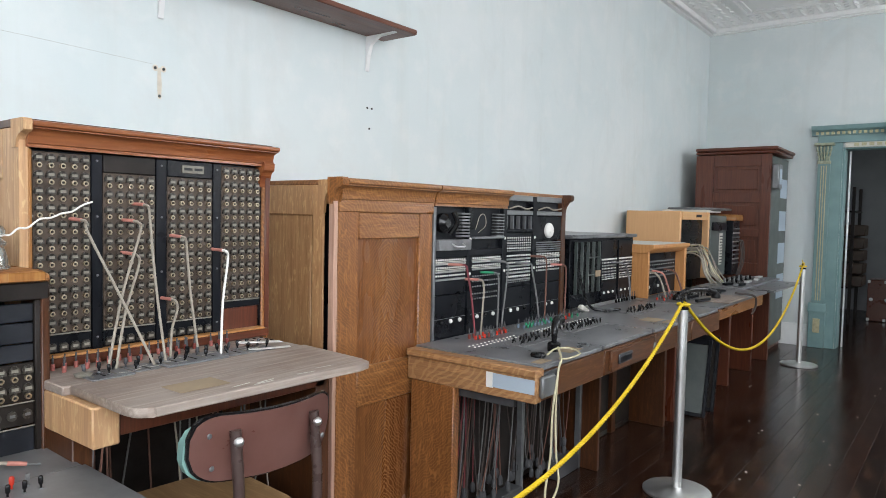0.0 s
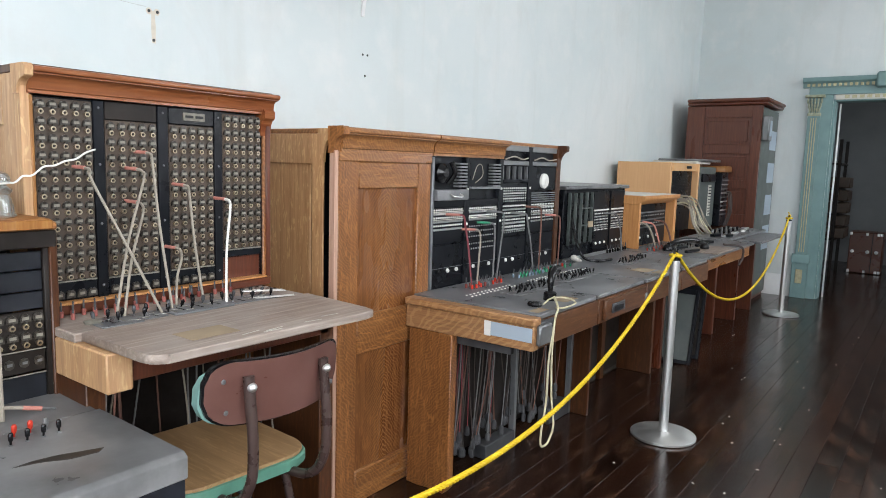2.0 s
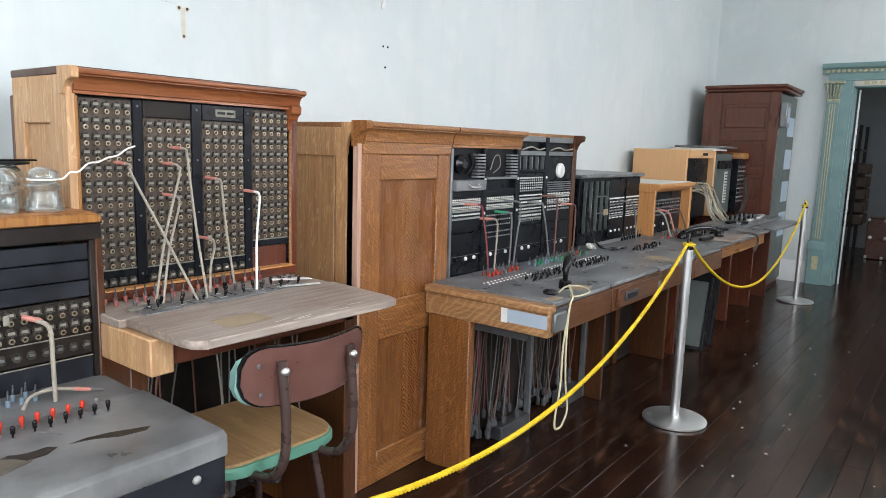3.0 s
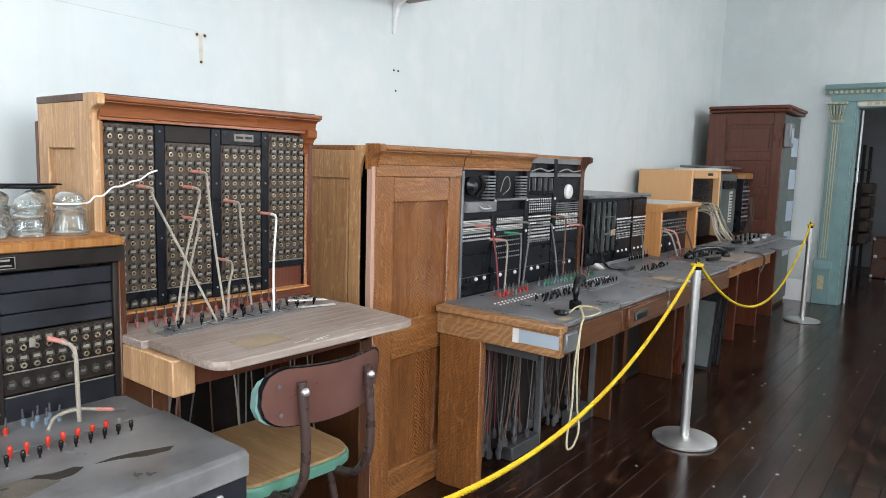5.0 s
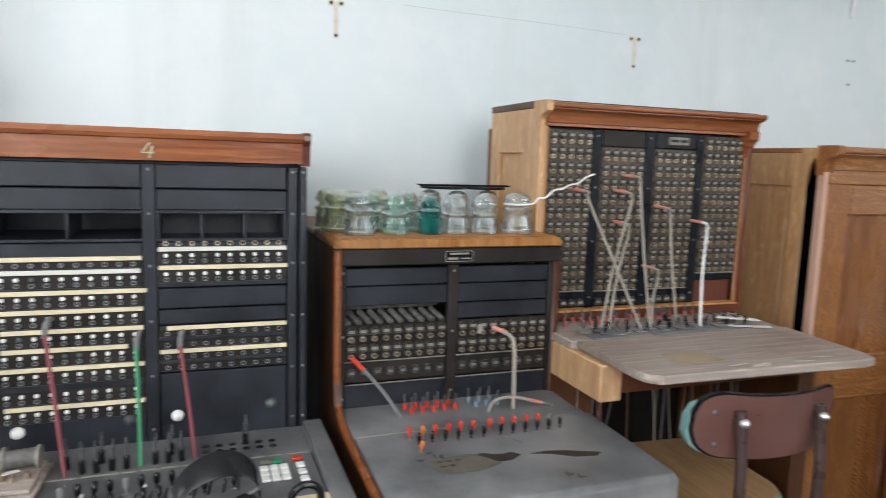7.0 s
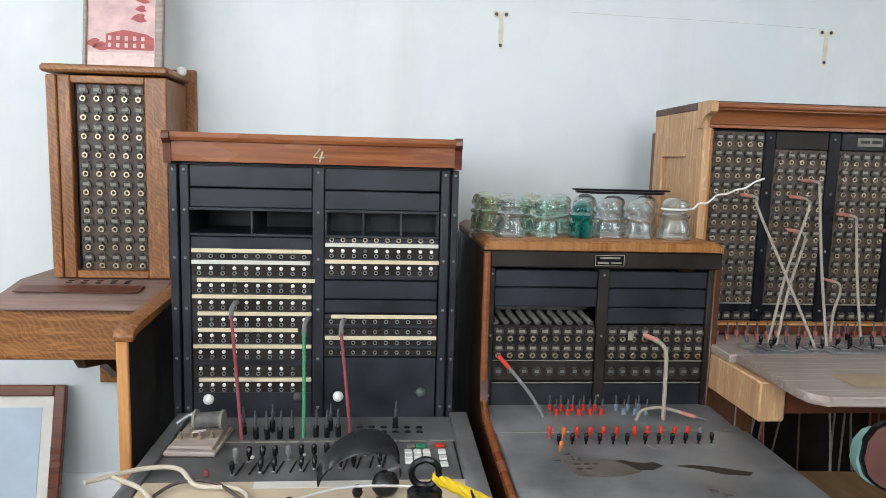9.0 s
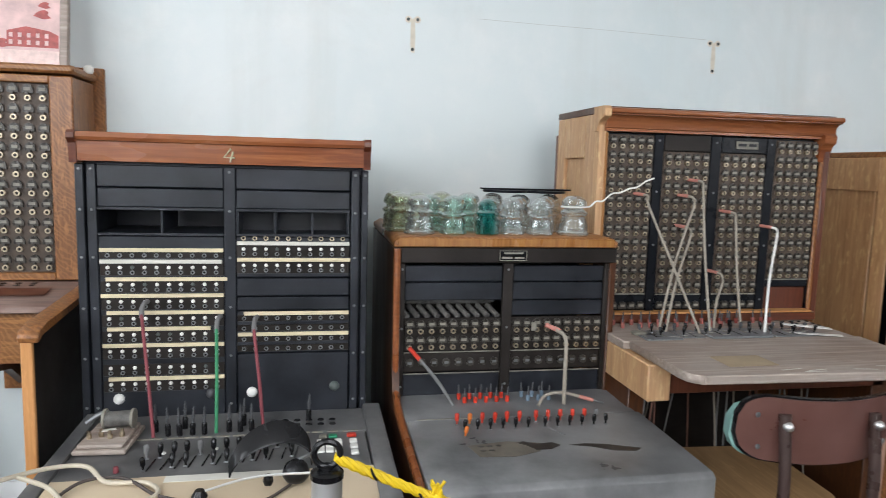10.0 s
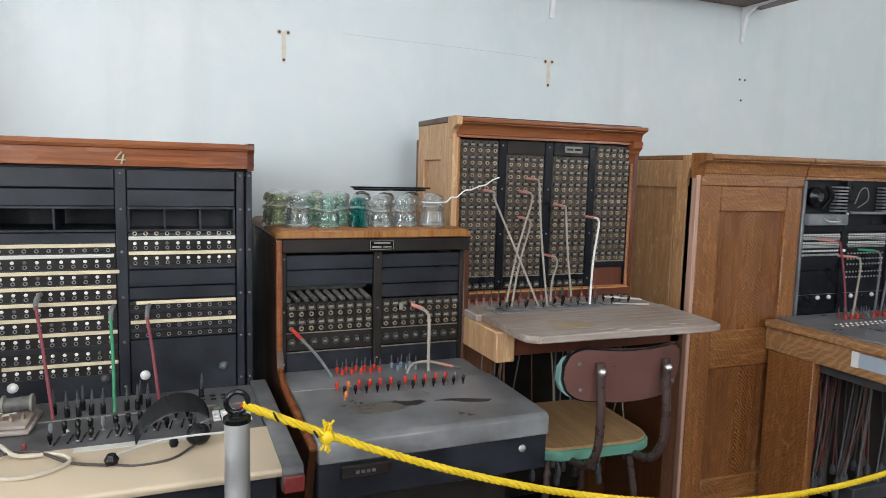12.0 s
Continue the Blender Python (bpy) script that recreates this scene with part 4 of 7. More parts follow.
dl = part("dial_panel", box(4.012, 4.30, BY - 0.002, BY + 0.02, 1.27, 1.40, 0.002), BLACK, b)
part("dial", lathe([(0.042, 0), (0.042, 0.012), (0.036, 0.018), (0.015, 0.020), (0.015, 0.024), (0.001, 0.024)], (4.145, BY - 0.002, 1.322), 24, None, 0, Matrix.Rotation(radians(90), 4, "X")), WHITE, dl, "white rotary dial")
for k in range(5):
    part("rule", box(4.015, 4.295, BY - 0.004, BY + 0.005, 1.205 + k * 0.012, 1.211 + k * 0.012, 0), IRON, b)

# ---- key desk running in front of it ----
key_desk = thing("key_desk", (3.0, -1.0, 0), "oak key desk with grey key plates and open cord bays", "desk", "desks")
b = key_desk
DX0, DX1, DY, DZ = 2.945, 5.30, -1.375, 0.835
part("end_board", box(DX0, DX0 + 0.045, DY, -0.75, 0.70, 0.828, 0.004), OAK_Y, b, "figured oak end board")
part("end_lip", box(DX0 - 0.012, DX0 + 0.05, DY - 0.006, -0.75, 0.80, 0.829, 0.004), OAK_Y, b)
lg = [(-0.995, 0.03), (-0.97, 0.0), (-0.90, 0.008), (-0.84, 0.0), (-0.77, 0.0), (-0.77, 0.70), (-0.995, 0.70)]
part("leg", prism(lg, "x", DX0 + 0.002, DX0 + 0.045, bevel=0.003), OAK, b, "oak leg with a broken foot")
part("desk_bed", box(DX0 + 0.05, DX1, DY + 0.02, -0.75, 0.800, 0.815, 0.002), BLACK_BROWN, b)
for i, (x0, x1) in enumerate(((DX0 + 0.05, 3.555), (3.561, 4.165), (4.171, 4.745), (4.751, DX1))):
    out = (0.004, 0.0, 0.006, 0.002)[i]
    lid = [(x0, -0.75), (x0, DY + 0.012 - out), (x1 - 0.03, DY + 0.012 - out), (x1 - 0.008, DY + 0.022 - out), (x1, DY + 0.045 - out), (x1, -0.75)]
    part("desk_top", prism(lid, "z", 0.8155, DZ - 0.0012 * (i % 2), bevel=0.003), SLATE, b, "dusty grey desk top")
    part("front_apron", box(x0, x1 - 0.004, DY + 0.006, DY + 0.026, 0.700, 0.812, 0.003), APRON, b)
    part("apron_split", box(x1 - 0.004, x1 + 0.002, DY + 0.012, DY + 0.026, 0.700, 0.812, 0), BLACK, b)
part("corner_iron", box(DX0 + 0.046, DX0 + 0.16, DY - 0.006, DY + 0.006, 0.745, 0.812, 0.003), DARK_IRON, b, "blackened iron corner plate")
dr = part("drawer", box(3.60, 4.12, DY - 0.010, DY + 0.006, 0.712, 0.806, 0.004), APRON, b)
pull = part("drawer_pull", box(3.665, 3.815, DY - 0.018, DY - 0.010, 0.738, 0.784, 0.004), DARK_IRON, dr, "recessed metal pull")
part("pull_shadow", box(3.680, 3.800, DY - 0.0195, DY - 0.018, 0.746, 0.770, 0.001), BLACK, dr)
for x, w in ((3.03, 0.09), (4.42, 0.12)):
    part("worn_patch", box(x, x + w, -1.345, -1.30, DZ, DZ + 0.0006, 0), KRAFT, b)
part("latch", box(4.10, 4.13, DY - 0.015, DY, 0.735, 0.775, 0.004), IRON, b)
part("blue_label", box(DX0 - 0.002, DX0 + 0.0, -1.37, -1.16, 0.735, 0.79, 0), PALE_BLUE, b, "pale blue paper label, torn at one end")
part("torn_paper", box(DX0 - 0.003, DX0 - 0.0005, -1.185, -1.155, 0.732, 0.792, 0), WHITE, b)
part("side_clamp", box(DX0 + 0.02, DX0 + 0.12, DY - 0.02, DY, 0.72, 0.80, 0.006), IRON, b)
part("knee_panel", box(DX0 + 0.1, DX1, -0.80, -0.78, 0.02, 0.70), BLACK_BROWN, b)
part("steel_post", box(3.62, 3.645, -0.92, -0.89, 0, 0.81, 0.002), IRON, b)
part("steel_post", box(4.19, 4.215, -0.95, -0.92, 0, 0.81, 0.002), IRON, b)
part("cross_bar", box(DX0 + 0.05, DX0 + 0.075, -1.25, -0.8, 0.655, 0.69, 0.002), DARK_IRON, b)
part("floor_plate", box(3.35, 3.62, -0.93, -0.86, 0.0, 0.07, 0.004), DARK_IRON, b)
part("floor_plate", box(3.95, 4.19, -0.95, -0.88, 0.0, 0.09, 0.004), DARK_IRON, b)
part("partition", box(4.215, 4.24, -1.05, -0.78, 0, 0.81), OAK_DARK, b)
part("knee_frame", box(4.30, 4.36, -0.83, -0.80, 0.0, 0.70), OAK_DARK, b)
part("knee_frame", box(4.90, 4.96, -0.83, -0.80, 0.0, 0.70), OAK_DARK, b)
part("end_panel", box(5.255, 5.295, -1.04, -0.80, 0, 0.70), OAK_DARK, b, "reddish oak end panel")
hanging_cords(b, [CORD_RED, CORD_BROWN, CORD_DARK, CORD_DARK, CORD_GREY], 3.06, 3.58, -0.87, 0.06, 0.80, 34, 7)
hanging_cords(b, [CORD_DARK, CORD_GREY, CORD_BROWN, CORD_DARK], 3.68, 4.16, -0.87, 0.08, 0.80, 26, 8)
# keys, plugs and lamps on the desk
rk = random.Random(21)
for i, (x0, sets) in enumerate(((3.325, (PLUG_RED, PLUG_GREY, PLUG_DULL)), (3.75, (PLUG_GREEN, PLUG_GREEN, PLUG_BLUE)), (4.05, (PLUG_GREEN, PLUG_RED, PLUG_GREEN)))):
    for k in range(9):
        for row in range(2):
            if rk.random() < 0.8:
                piece("plug", sets[rk.randrange(3)], b, (x0 - 0.05 + k * 0.036, -0.835 - row * 0.034, DZ), Matrix.Rotation(rk.uniform(-.12, .12), 4, "Y"))
LAMP = mesh_of("desk_lamp_cap", lathe([(0.005, 0), (0.0045, 0.003), (0.002, 0.0045)], (0, 0, 0), 8), WHITE, Vector(), True)
for i, x0 in enumerate((3.12, 3.66, 4.02)):
    for row in range(2):
        for k in range(13 if i == 0 else 9):
            piece("lamp_cap", LAMP, b, (x0 + k * 0.03, -0.945 - row * 0.03, DZ))
for x0, n, y in ((3.30, 12, -1.06), (3.77, 13, -1.05), (4.62, 13, -1.03)):
    part("key_bed", box(x0 - 0.02, x0 + n * 0.031, y - 0.06, y + 0.045, DZ, DZ + 0.004, 0.001), BLACK_DUST_SHEEN, b)
    for k in range(n):
        for row in range(2):
            piece("key", KEY_BLACK, b, (x0 + k * 0.03, y - row * 0.04 + 0.01, DZ + 0.004), Matrix.Rotation(rk.uniform(-.7, .7), 4, "X") @ Matrix.Scale(0.95, 4))
part("card", box(3.30, 3.42, -1.33, -1.25, DZ + 0.0005, DZ + 0.0015, 0), KRAFT, b)
part("card", box(4.4, 4.55, -1.28, -1.18, DZ + 0.0005, DZ + 0.0015, 0), KRAFT, b)
# cords up into the jack panels
for (x0, y0), (x1, z1), mat, tip in (((3.347, -0.816), (3.287, 1.164), CORD_RED, PINKTIP), ((3.372, -0.83), (3.42, 1.088), CORD, PINKTIP), ((3.557, -0.80), (3.548, 1.114), CORD_GREY, GREEN),
                                     ((3.602, -0.795), (3.63, 1.165), CORD_GREY, CORD_GREY), ((3.97, -0.80), (3.87, 1.148), CORD_GREY, CORD_GREY), ((4.03, -0.80), (4.02, 1.176), CORD_BROWN, CORD_BROWN), ((4.26, -0.80), (4.25, 1.121), CORD_BROWN, PINKTIP)):
    yy = BY - 0.06
    part("patch_cord", tube([(x0, y0, DZ), (x0 * 0.5 + x1 * 0.5 + 0.01, (y0 + yy) / 2, (DZ + z1) / 2), (x1 + 0.015, yy, z1 - 0.04), (x1, yy, z1), (x1 - 0.02, yy + 0.02, z1 + 0.008)], 0.0048, 7), mat, b)
    part("plug_sleeve", tube([(x1 - 0.015, yy + 0.012, z1 + 0.006), (x1 - 0.06, BY, z1 + 0.008)], 0.0062, 8, steps=0), tip, b)

# ---- black jack cabinet standing on the desk ----
pbx = thing("switchboard", (5.0, -0.4, DZ), "low black switchboard with pigeonholes on the key desk", "switchboard", "switchboards")
b = pbx
part("case", box(4.52, 5.50, -0.69, -0.10, DZ, 1.265, 0.004), BLACK, b)
part("top", box(4.50, 5.52, -0.715, -0.08, 1.266, 1.29, 0.006), SLATE, b, "dusty grey top")
pg = part("pigeonhole_panel", box(4.56, 4.90, -0.70, -0.692, 0.92, 1.245, 0.001), BAKELITE, b)
for k in range(5):
    part("upright", box(4.56 + k * 0.082, 4.568 + k * 0.082, -0.72, -0.70, 0.92, 1.245, 0.001), TEALGREY, pg)
for z in (1.03, 1.14):
    part("shelf", box(4.74, 4.90, -0.718, -0.70, z, z + 0.008, 0.001), TEALGREY, pg)
part("tag", box(4.82, 4.89, -0.726, -0.72, 1.02, 1.06, 0.001), KRAFT, b)
for i, (x0, x1) in enumerate(((4.95, 5.20), (5.23, 5.47))):
    jf = part("jack_panel", box(x0, x1, -0.70, -0.69, 0.86, 1.25, 0.002), BLACK, b)
    jack_rows(jf, x0 + 0.01, x1 - 0.01, [1.10, 1.06, 1.02, 0.99], JB, 10, -0.70)
    jack_rows(jf, x0 + 0.01, x1 - 0.01, [1.08, 1.04, 1.005], JACK_STEEL, 10, -0.70)
    part("strip", box(x0 + 0.005, x1 - 0.005, -0.704, -0.70, 1.118, 1.128, 0), WHITE, jf)
    for k in range(3):
        part("knob", lathe([(0.009, 0), (0.009, 0.006), (0.005, 0.01)], (x0 + 0.05 + k * 0.07, -0.70, 0.90), 10, None, 0, Matrix.Rotation(radians(90), 4, "X")), WHITE, jf)
part("hook_cord", tube([(5.22, -0.80, DZ), (5.2, -0.79, 1.0), (5.16, -0.77, 1.09), (5.1, -0.70, 1.1)], 0.006, 6), CORD_GREY, b)
for k in range(8):
    piece("plug", PLUG_BLACK, b, (5.05 + k * 0.045, -0.77, DZ), None)

# ---- second desk at the far end ----
far_desk = thing("key_desk", (6.5, -1.0, 0), "long oak key desk with dusty grey plates and a raised flap", "desk", "desks")
b = far_desk
part("desk_body", box(5.33, 6.75, -1.30, -0.76, 0.72, 0.812, 0.004), OAK_X, b)
part("end_block", box(5.315, 5.36, -1.345, -0.8, 0.70, 0.825, 0.004), VARNISH, b)
part("desk_top", box(5.34, 6.74, -1.335, -0.76, 0.813, 0.832, 0.003), SLATE, b)
part("top_board", box(5.6, 6.1, -1.345, -1.12, 0.833, 0.842, 0.002), DESK_TOP, b, "pale dusty board")
part("desk_body", box(6.76, 8.2, -1.10, -0.76, 0.74, 0.812, 0.004), OAK_DARK, b)
part("desk_top", box(6.755, 8.25, -1.12, -0.76, 0.813, 0.834, 0.003), SLATE, b)
part("flap", box(7.0, 8.1, -1.33, -1.125, 0.795, 0.815, 0.003), SLATE, b, "grey flap jutting over the aisle")
part("switch_box", box(6.80, 6.92, -1.17, -1.10, 0.66, 0.78, 0.004), WHITE, b, "pale switch box under the edge")
part("switch_box", box(6.95, 7.10, -1.16, -1.10, 0.67, 0.77, 0.004), IRON, b)
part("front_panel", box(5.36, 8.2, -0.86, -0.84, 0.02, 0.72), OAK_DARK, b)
for x in (5.42, 6.1, 6.75, 7.5, 8.15):
    part("leg", box(x, x + 0.05, -1.05, -0.86, 0, 0.735), MAHOGANY, b)
for k in range(12):
    piece("plug", (PLUG_RED, PLUG_GREY, PLUG_DULL)[k % 3], b, (5.45 + (k % 6) * 0.06, -0.90 - (k // 6) * 0.05, 0.832), None)
for k in range(16):
    piece("key", KEY_BLACK if k % 3 else KEY_GREY, b, (5.5 + (k % 8) * 0.07, -1.0 - (k // 8) * 0.06, 0.832), Matrix.Scale(1.4, 4))
    piece("key", KEY_BLACK if k % 2 else KEY_GREY, b, (7.1 + (k % 8) * 0.08, -0.9 - (k // 8) * 0.08, 0.834), Matrix.Scale(1.8, 4))

rf = random.Random(77)
for k in range(9):
    x = 5.5 + rf.random() * 0.9
    part("black_strip", moved(box(-0.10, 0.10, -0.012, 0.012, 0, 0.02, 0.003), Matrix.Translation((x, -1.0 - rf.random() * 0.2, 0.843)) @ Matrix.Rotation(rf.uniform(-0.2, 0.2), 4, "Z")), BLACK, b)
for k in range(10):
    x = 6.9 + rf.random() * 1.2
    part("key_block", moved(box(-0.07, 0.07, -0.02, 0.02, 0, 0.022, 0.004), Matrix.Translation((x, -0.86 - rf.random() * 0.2, 0.834)) @ Matrix.Rotation(rf.uniform(-0.2, 0.2), 4, "Z")), (BLACK, IRON, STEEL)[k % 3], b)
part("cord", tube([(6.1, -1.25, 0.86), (6.2, -1.36, 0.84), (6.24, -1.365, 0.76), (6.2, -1.35, 0.70)], 0.008, 6), CORD_DARK, b)

# pictures leaning under the far desk
for k, (x, lean, mat) in enumerate(((5.66, 0.22, TEALGREY), (5.86, 0.2, BLACK_BROWN))):
    pc = thing("picture_frame", (x, -1.1, 0), "dark framed picture leaning under the desk", "picture", "leaning pictures")
    m = Matrix.Translation((x, -1.04, 0)) @ Matrix.Rotation(lean, 4, "Y") @ Matrix.Rotation(radians(8), 4, "Z") @ Matrix.Diagonal((1, 0.8, 0.92, 1))
    part("backing", moved(box(-0.006, 0.006, -0.16, 0.16, 0.01, 0.56), m), mat, pc)
    for y0, y1, z0, z1 in ((-0.19, -0.16, 0, 0.6), (0.16, 0.19, 0, 0.6), (-0.16, 0.16, 0, 0.03), (-0.16, 0.16, 0.56, 0.6)):
        part("frame_bar", moved(box(-0.014, 0.014, y0, y1, z0, z1), m), BLACK, pc)

# ---- small oak board, tall pale cabinet, green-grey set and orange-topped set ----
small = thing("switchboard", (5.8, -0.5, 0.83), "small pale oak switchboard with a sloped hood", "switchboard", "switchboards")
b = small
part("case", box(5.50, 6.18, -0.76, -0.25, 0.832, 1.185, 0.004), OAK_ORANGE, b)
part("side_panel", box(5.47, 5.50, -0.82, -0.25, 0.832, 1.185, 0.004), OAK_ORANGE, b)
part("side_panel", box(6.18, 6.23, -0.84, -0.25, 0.832, 1.185, 0.004), OAK_ORANGE, b)
part("hood", prism([(-0.25, 1.186), (-0.80, 1.15), (-0.86, 1.19), (-0.86, 1.215), (-0.25, 1.215)], "x", 5.46, 6.24, bevel=0.002), OAK_ORANGE, b)
part("top_paper", box(5.5, 6.2, -0.84, -0.3, 1.2155, 1.219, 0.001), PAPER, b, "pale dusty top")
jp = part("jack_panel", box(5.51, 6.17, -0.772, -0.761, 0.84, 1.145, 0.002), BLACK, b)
jack_rows(jp, 5.54, 6.14, [1.06, 1.00], JACK_STEEL, 16, -0.772)
for z in (1.085, 1.03, 0.975):
    part("strip", box(5.53, 6.15, -0.776, -0.772, z - 0.006, z + 0.005, 0), IRON, jp)
for k in range(3):
    part("knob", lathe([(0.011, 0), (0.011, 0.006), (0.006, 0.01)], (5.62 + k * 0.18, -0.772, 0.90), 10, None, 0, Matrix.Rotation(radians(90), 4, "X")), WHITE, jp)
for x0, x1, mat in ((5.62, 5.58, CORD), (5.72, 5.70, PINKTIP), (5.98, 5.95, CORD_BROWN)):
    part("patch_cord", tube([(x0, -0.90, 0.832), (x0 + 0.01, -0.87, 0.92), (x1 + 0.01, -0.84, 1.0), (x1 - 0.04, -0.775, 1.02)], 0.007, 6), mat, b)

tall = thing("switchboard", (7.2, -0.4, 0.83), "tall pale veneered switchboard with a bundle of cords", "switchboard", "switchboards")
b = tall
part("side_panel", box(6.84, 6.88, -0.575, -0.07, 0.835, 1.476, 0.006), BIRCH, b, "pale veneered side")
part("side_panel", box(7.58, 7.62, -0.60, -0.07, 0.835, 1.476, 0.006), BIRCH, b)
part("case", box(6.88, 7.58, -0.54, -0.08, 0.835, 1.45), BLACK, b)
part("header", box(6.88, 7.58, -0.585, -0.54, 1.40, 1.474, 0.004), BIRCH, b)
part("header_slot", box(7.25, 7.40, -0.588, -0.585, 1.425, 1.45, 0), BLACK, b)
part("top", box(6.88, 7.58, -0.575, -0.07, 1.452, 1.474), BIRCH, b)
for k in range(12):
    part("blank_strip", box(6.90, 7.56, -0.546, -0.541, 1.05 + k * 0.028, 1.072 + k * 0.028, 0.001), BLACK, b)
rk = random.Random(33)
for k in range(16):
    x1 = 7.02 + rk.random() * 0.42
    x0 = x1 - 0.05 + rk.uniform(-.06, .06)
    top = 1.12 + rk.uniform(-.04, .05)
    part("patch_cord", tube([(x0, -0.80 - rk.random() * 0.06, 0.834), (x0 + rk.uniform(-.04, .04), -0.76, 0.93), (x1 - 0.01, -0.70, 1.05), (x1, -0.655, top), (x1 - 0.01, -0.60, top + 0.012), (x1 - 0.02, -0.546, top)], 0.0065, 6), CORD if k % 4 else TWINE, b)

gset = thing("telephone_set", (7.9, -0.4, 0.83), "green-grey metal console with a flat lid on top", "telephone set", "far consoles")
b = gset
part("case", box(7.66, 8.20, -0.60, -0.10, 0.835, 1.45, 0.01), TEALGREY, b)
part("label_strip", box(7.95, 8.05, -0.606, -0.60, 0.95, 1.27, 0.002), PAPER, b)
for k in range(10):
    part("key_bar", box(7.96, 8.04, -0.610, -0.606, 0.965 + k * 0.03, 0.975 + k * 0.03, 0), BLACK, b)
part("hood", box(7.68, 8.18, -0.62, -0.60, 1.30, 1.38, 0.004), BLACK, b)
part("paper_bundle", box(7.55, 8.05, -0.58, -0.15, 1.476, 1.50, 0.004), PAPER, b, "white paper bundle")
part("lid", box(7.7, 8.3, -0.62, -0.15, 1.502, 1.525, 0.008), BLACK_DUST_SHEEN, b, "flat dark lid")
oset = thing("telephone_set", (8.35, -0.5, 0.83), "black relay console with a rounded orange wood top", "telephone set", "far consoles")
b = oset
part("case", box(8.22, 8.47, -0.66, -0.15, 0.836, 1.40, 0.004), BLACK, b)
part("top", prism([(8.215, 1.401), (8.215, 1.44), (8.24, 1.465), (8.45, 1.465), (8.475, 1.44), (8.475, 1.401)], "y", -0.69, -0.15, bevel=0.004), VARNISH_Z, b, "rounded orange wooden top")
for k in range(9):
    part("shelf_bar", box(8.225, 8.465, -0.668, -0.66, 0.95 + k * 0.045, 0.965 + k * 0.045, 0.001), STEEL if k % 2 else IRON, b)
for k in range(3):
    part("cord", tube([(8.25 + k * 0.06, -0.70, 0.836), (8.26 + k * 0.06, -0.74, 1.0), (8.27 + k * 0.06, -0.72, 1.18), (8.24 + k * 0.06, -0.67, 1.2)], 0.006, 6), CORD_DARK, b)

# ---- tall panelled cabinet in the corner ----
wardrobe = thing("cabinet", (8.85, -0.48, 0), "tall red-brown panelled cabinet with a grey glazed door", "cabinet")
b = wardrobe
WX0, WX1, WY0, WY1 = 8.50, 9.30, -0.945, -0.17
part("side_board", box(WX0 + 0.018, WX0 + 0.03, WY0, WY1, 0, 2.10), MAHOGANY, b)
for y0, y1 in ((WY0, WY0 + 0.10), (WY1 - 0.19, WY1)):
    part("side_stile", box(WX0, WX0 + 0.02, y0, y1, 0, 2.11), MAHOGANY, b)
for z0, z1 in ((0, 0.10), (0.83, 0.955), (1.235, 1.318), (1.60, 1.70), (1.985, 2.11)):
    part("side_rail", box(WX0, WX0 + 0.02, WY0 + 0.10, WY1 - 0.19, z0, z1), MAHOGANY, b)
for z0, z1 in ((0.955, 1.235), (1.318, 1.60), (1.70, 1.985)):
    part("raised_panel", box(WX0 + 0.012, WX0 + 0.02, WY0 + 0.135, WY1 - 0.225, z0 + 0.035, z1 - 0.035, 0.006), MAHOGANY, b)
part("carcass", box(WX0 + 0.03, WX1, WY0 + 0.02, WY1, 0, 2.10), MAHOGANY, b)
part("cornice", box(WX0 - 0.03, WX1 + 0.03, WY0 - 0.045, WY1, 2.115, 2.15, 0.012), MAHOGANY, b)
part("top", box(WX0 - 0.045, WX1 + 0.045, WY0 - 0.06, WY1, 2.15, 2.185, 0.010), MAHOGANY, b, "chipped dark cornice top")
gd = part("door", box(WX0 + 0.02, WX1 - 0.02, WY0 - 0.005, WY0 + 0.018, 0.05, 2.09), TEALGREY, b, "grey painted door with panes")
for z0, z1 in ((0.55, 0.82), (0.94, 1.165), (1.30, 1.517), (1.66, 1.867)):
    part("pane", box(WX0 + 0.42, WX1 - 0.06, WY0 - 0.009, WY0 - 0.005, z0, z1, 0.001), PALE_BLUE, gd)
part("meter", box(WX0 - 0.01, WX0 + 0.16, WY0 - 0.075, WY0 - 0.006, 1.74, 2.0, 0.012), IRON, b, "grey cased oval meter on the door")
part("meter_glass", box(WX0 + 0.03, WX0 + 0.12, WY0 - 0.079, WY0 - 0.075, 1.79, 1.95, 0.002), PALE_BLUE, b)

# ---- square-panelled black board with the painted numeral ----
board4 = thing("switchboard", (0.41, -0.8, 0), "black cord switchboard with a varnished crown and a painted numeral", "switchboard", "switchboards")
b = board4
CX0, CX1, CY = 0.054, 0.780, -0.80
part("carcass", box(CX0 + 0.03, CX1 - 0.03, CY + 0.25, -0.12, 0, 1.40, 0.004), BLACK_SHEEN, b)
part("case_top", box(CX0 + 0.012, CX1 - 0.012, CY + 0.02, -0.12, 1.402, 1.42), BLACK_SHEEN, b)
part("case_side", box(CX0 + 0.012, CX0 + 0.03, CY + 0.02, -0.12, 0, 1.40), BLACK_SHEEN, b)
part("case_side", box(CX1 - 0.03, CX1 - 0.012, CY + 0.02, -0.12, 0, 1.40), BLACK_SHEEN, b)
part("crown", prism([(-0.15, 1.420), (CY - 0.028, 1.420), (CY - 0.030, 1.468), (CY - 0.038, 1.470), (CY - 0.042, 1.478), (CY - 0.038, 1.49), (-0.15, 1.49)], "x", CX0 + 0.018, CX1 - 0.018), VARNISH, b, "glossy red-brown wooden crown")
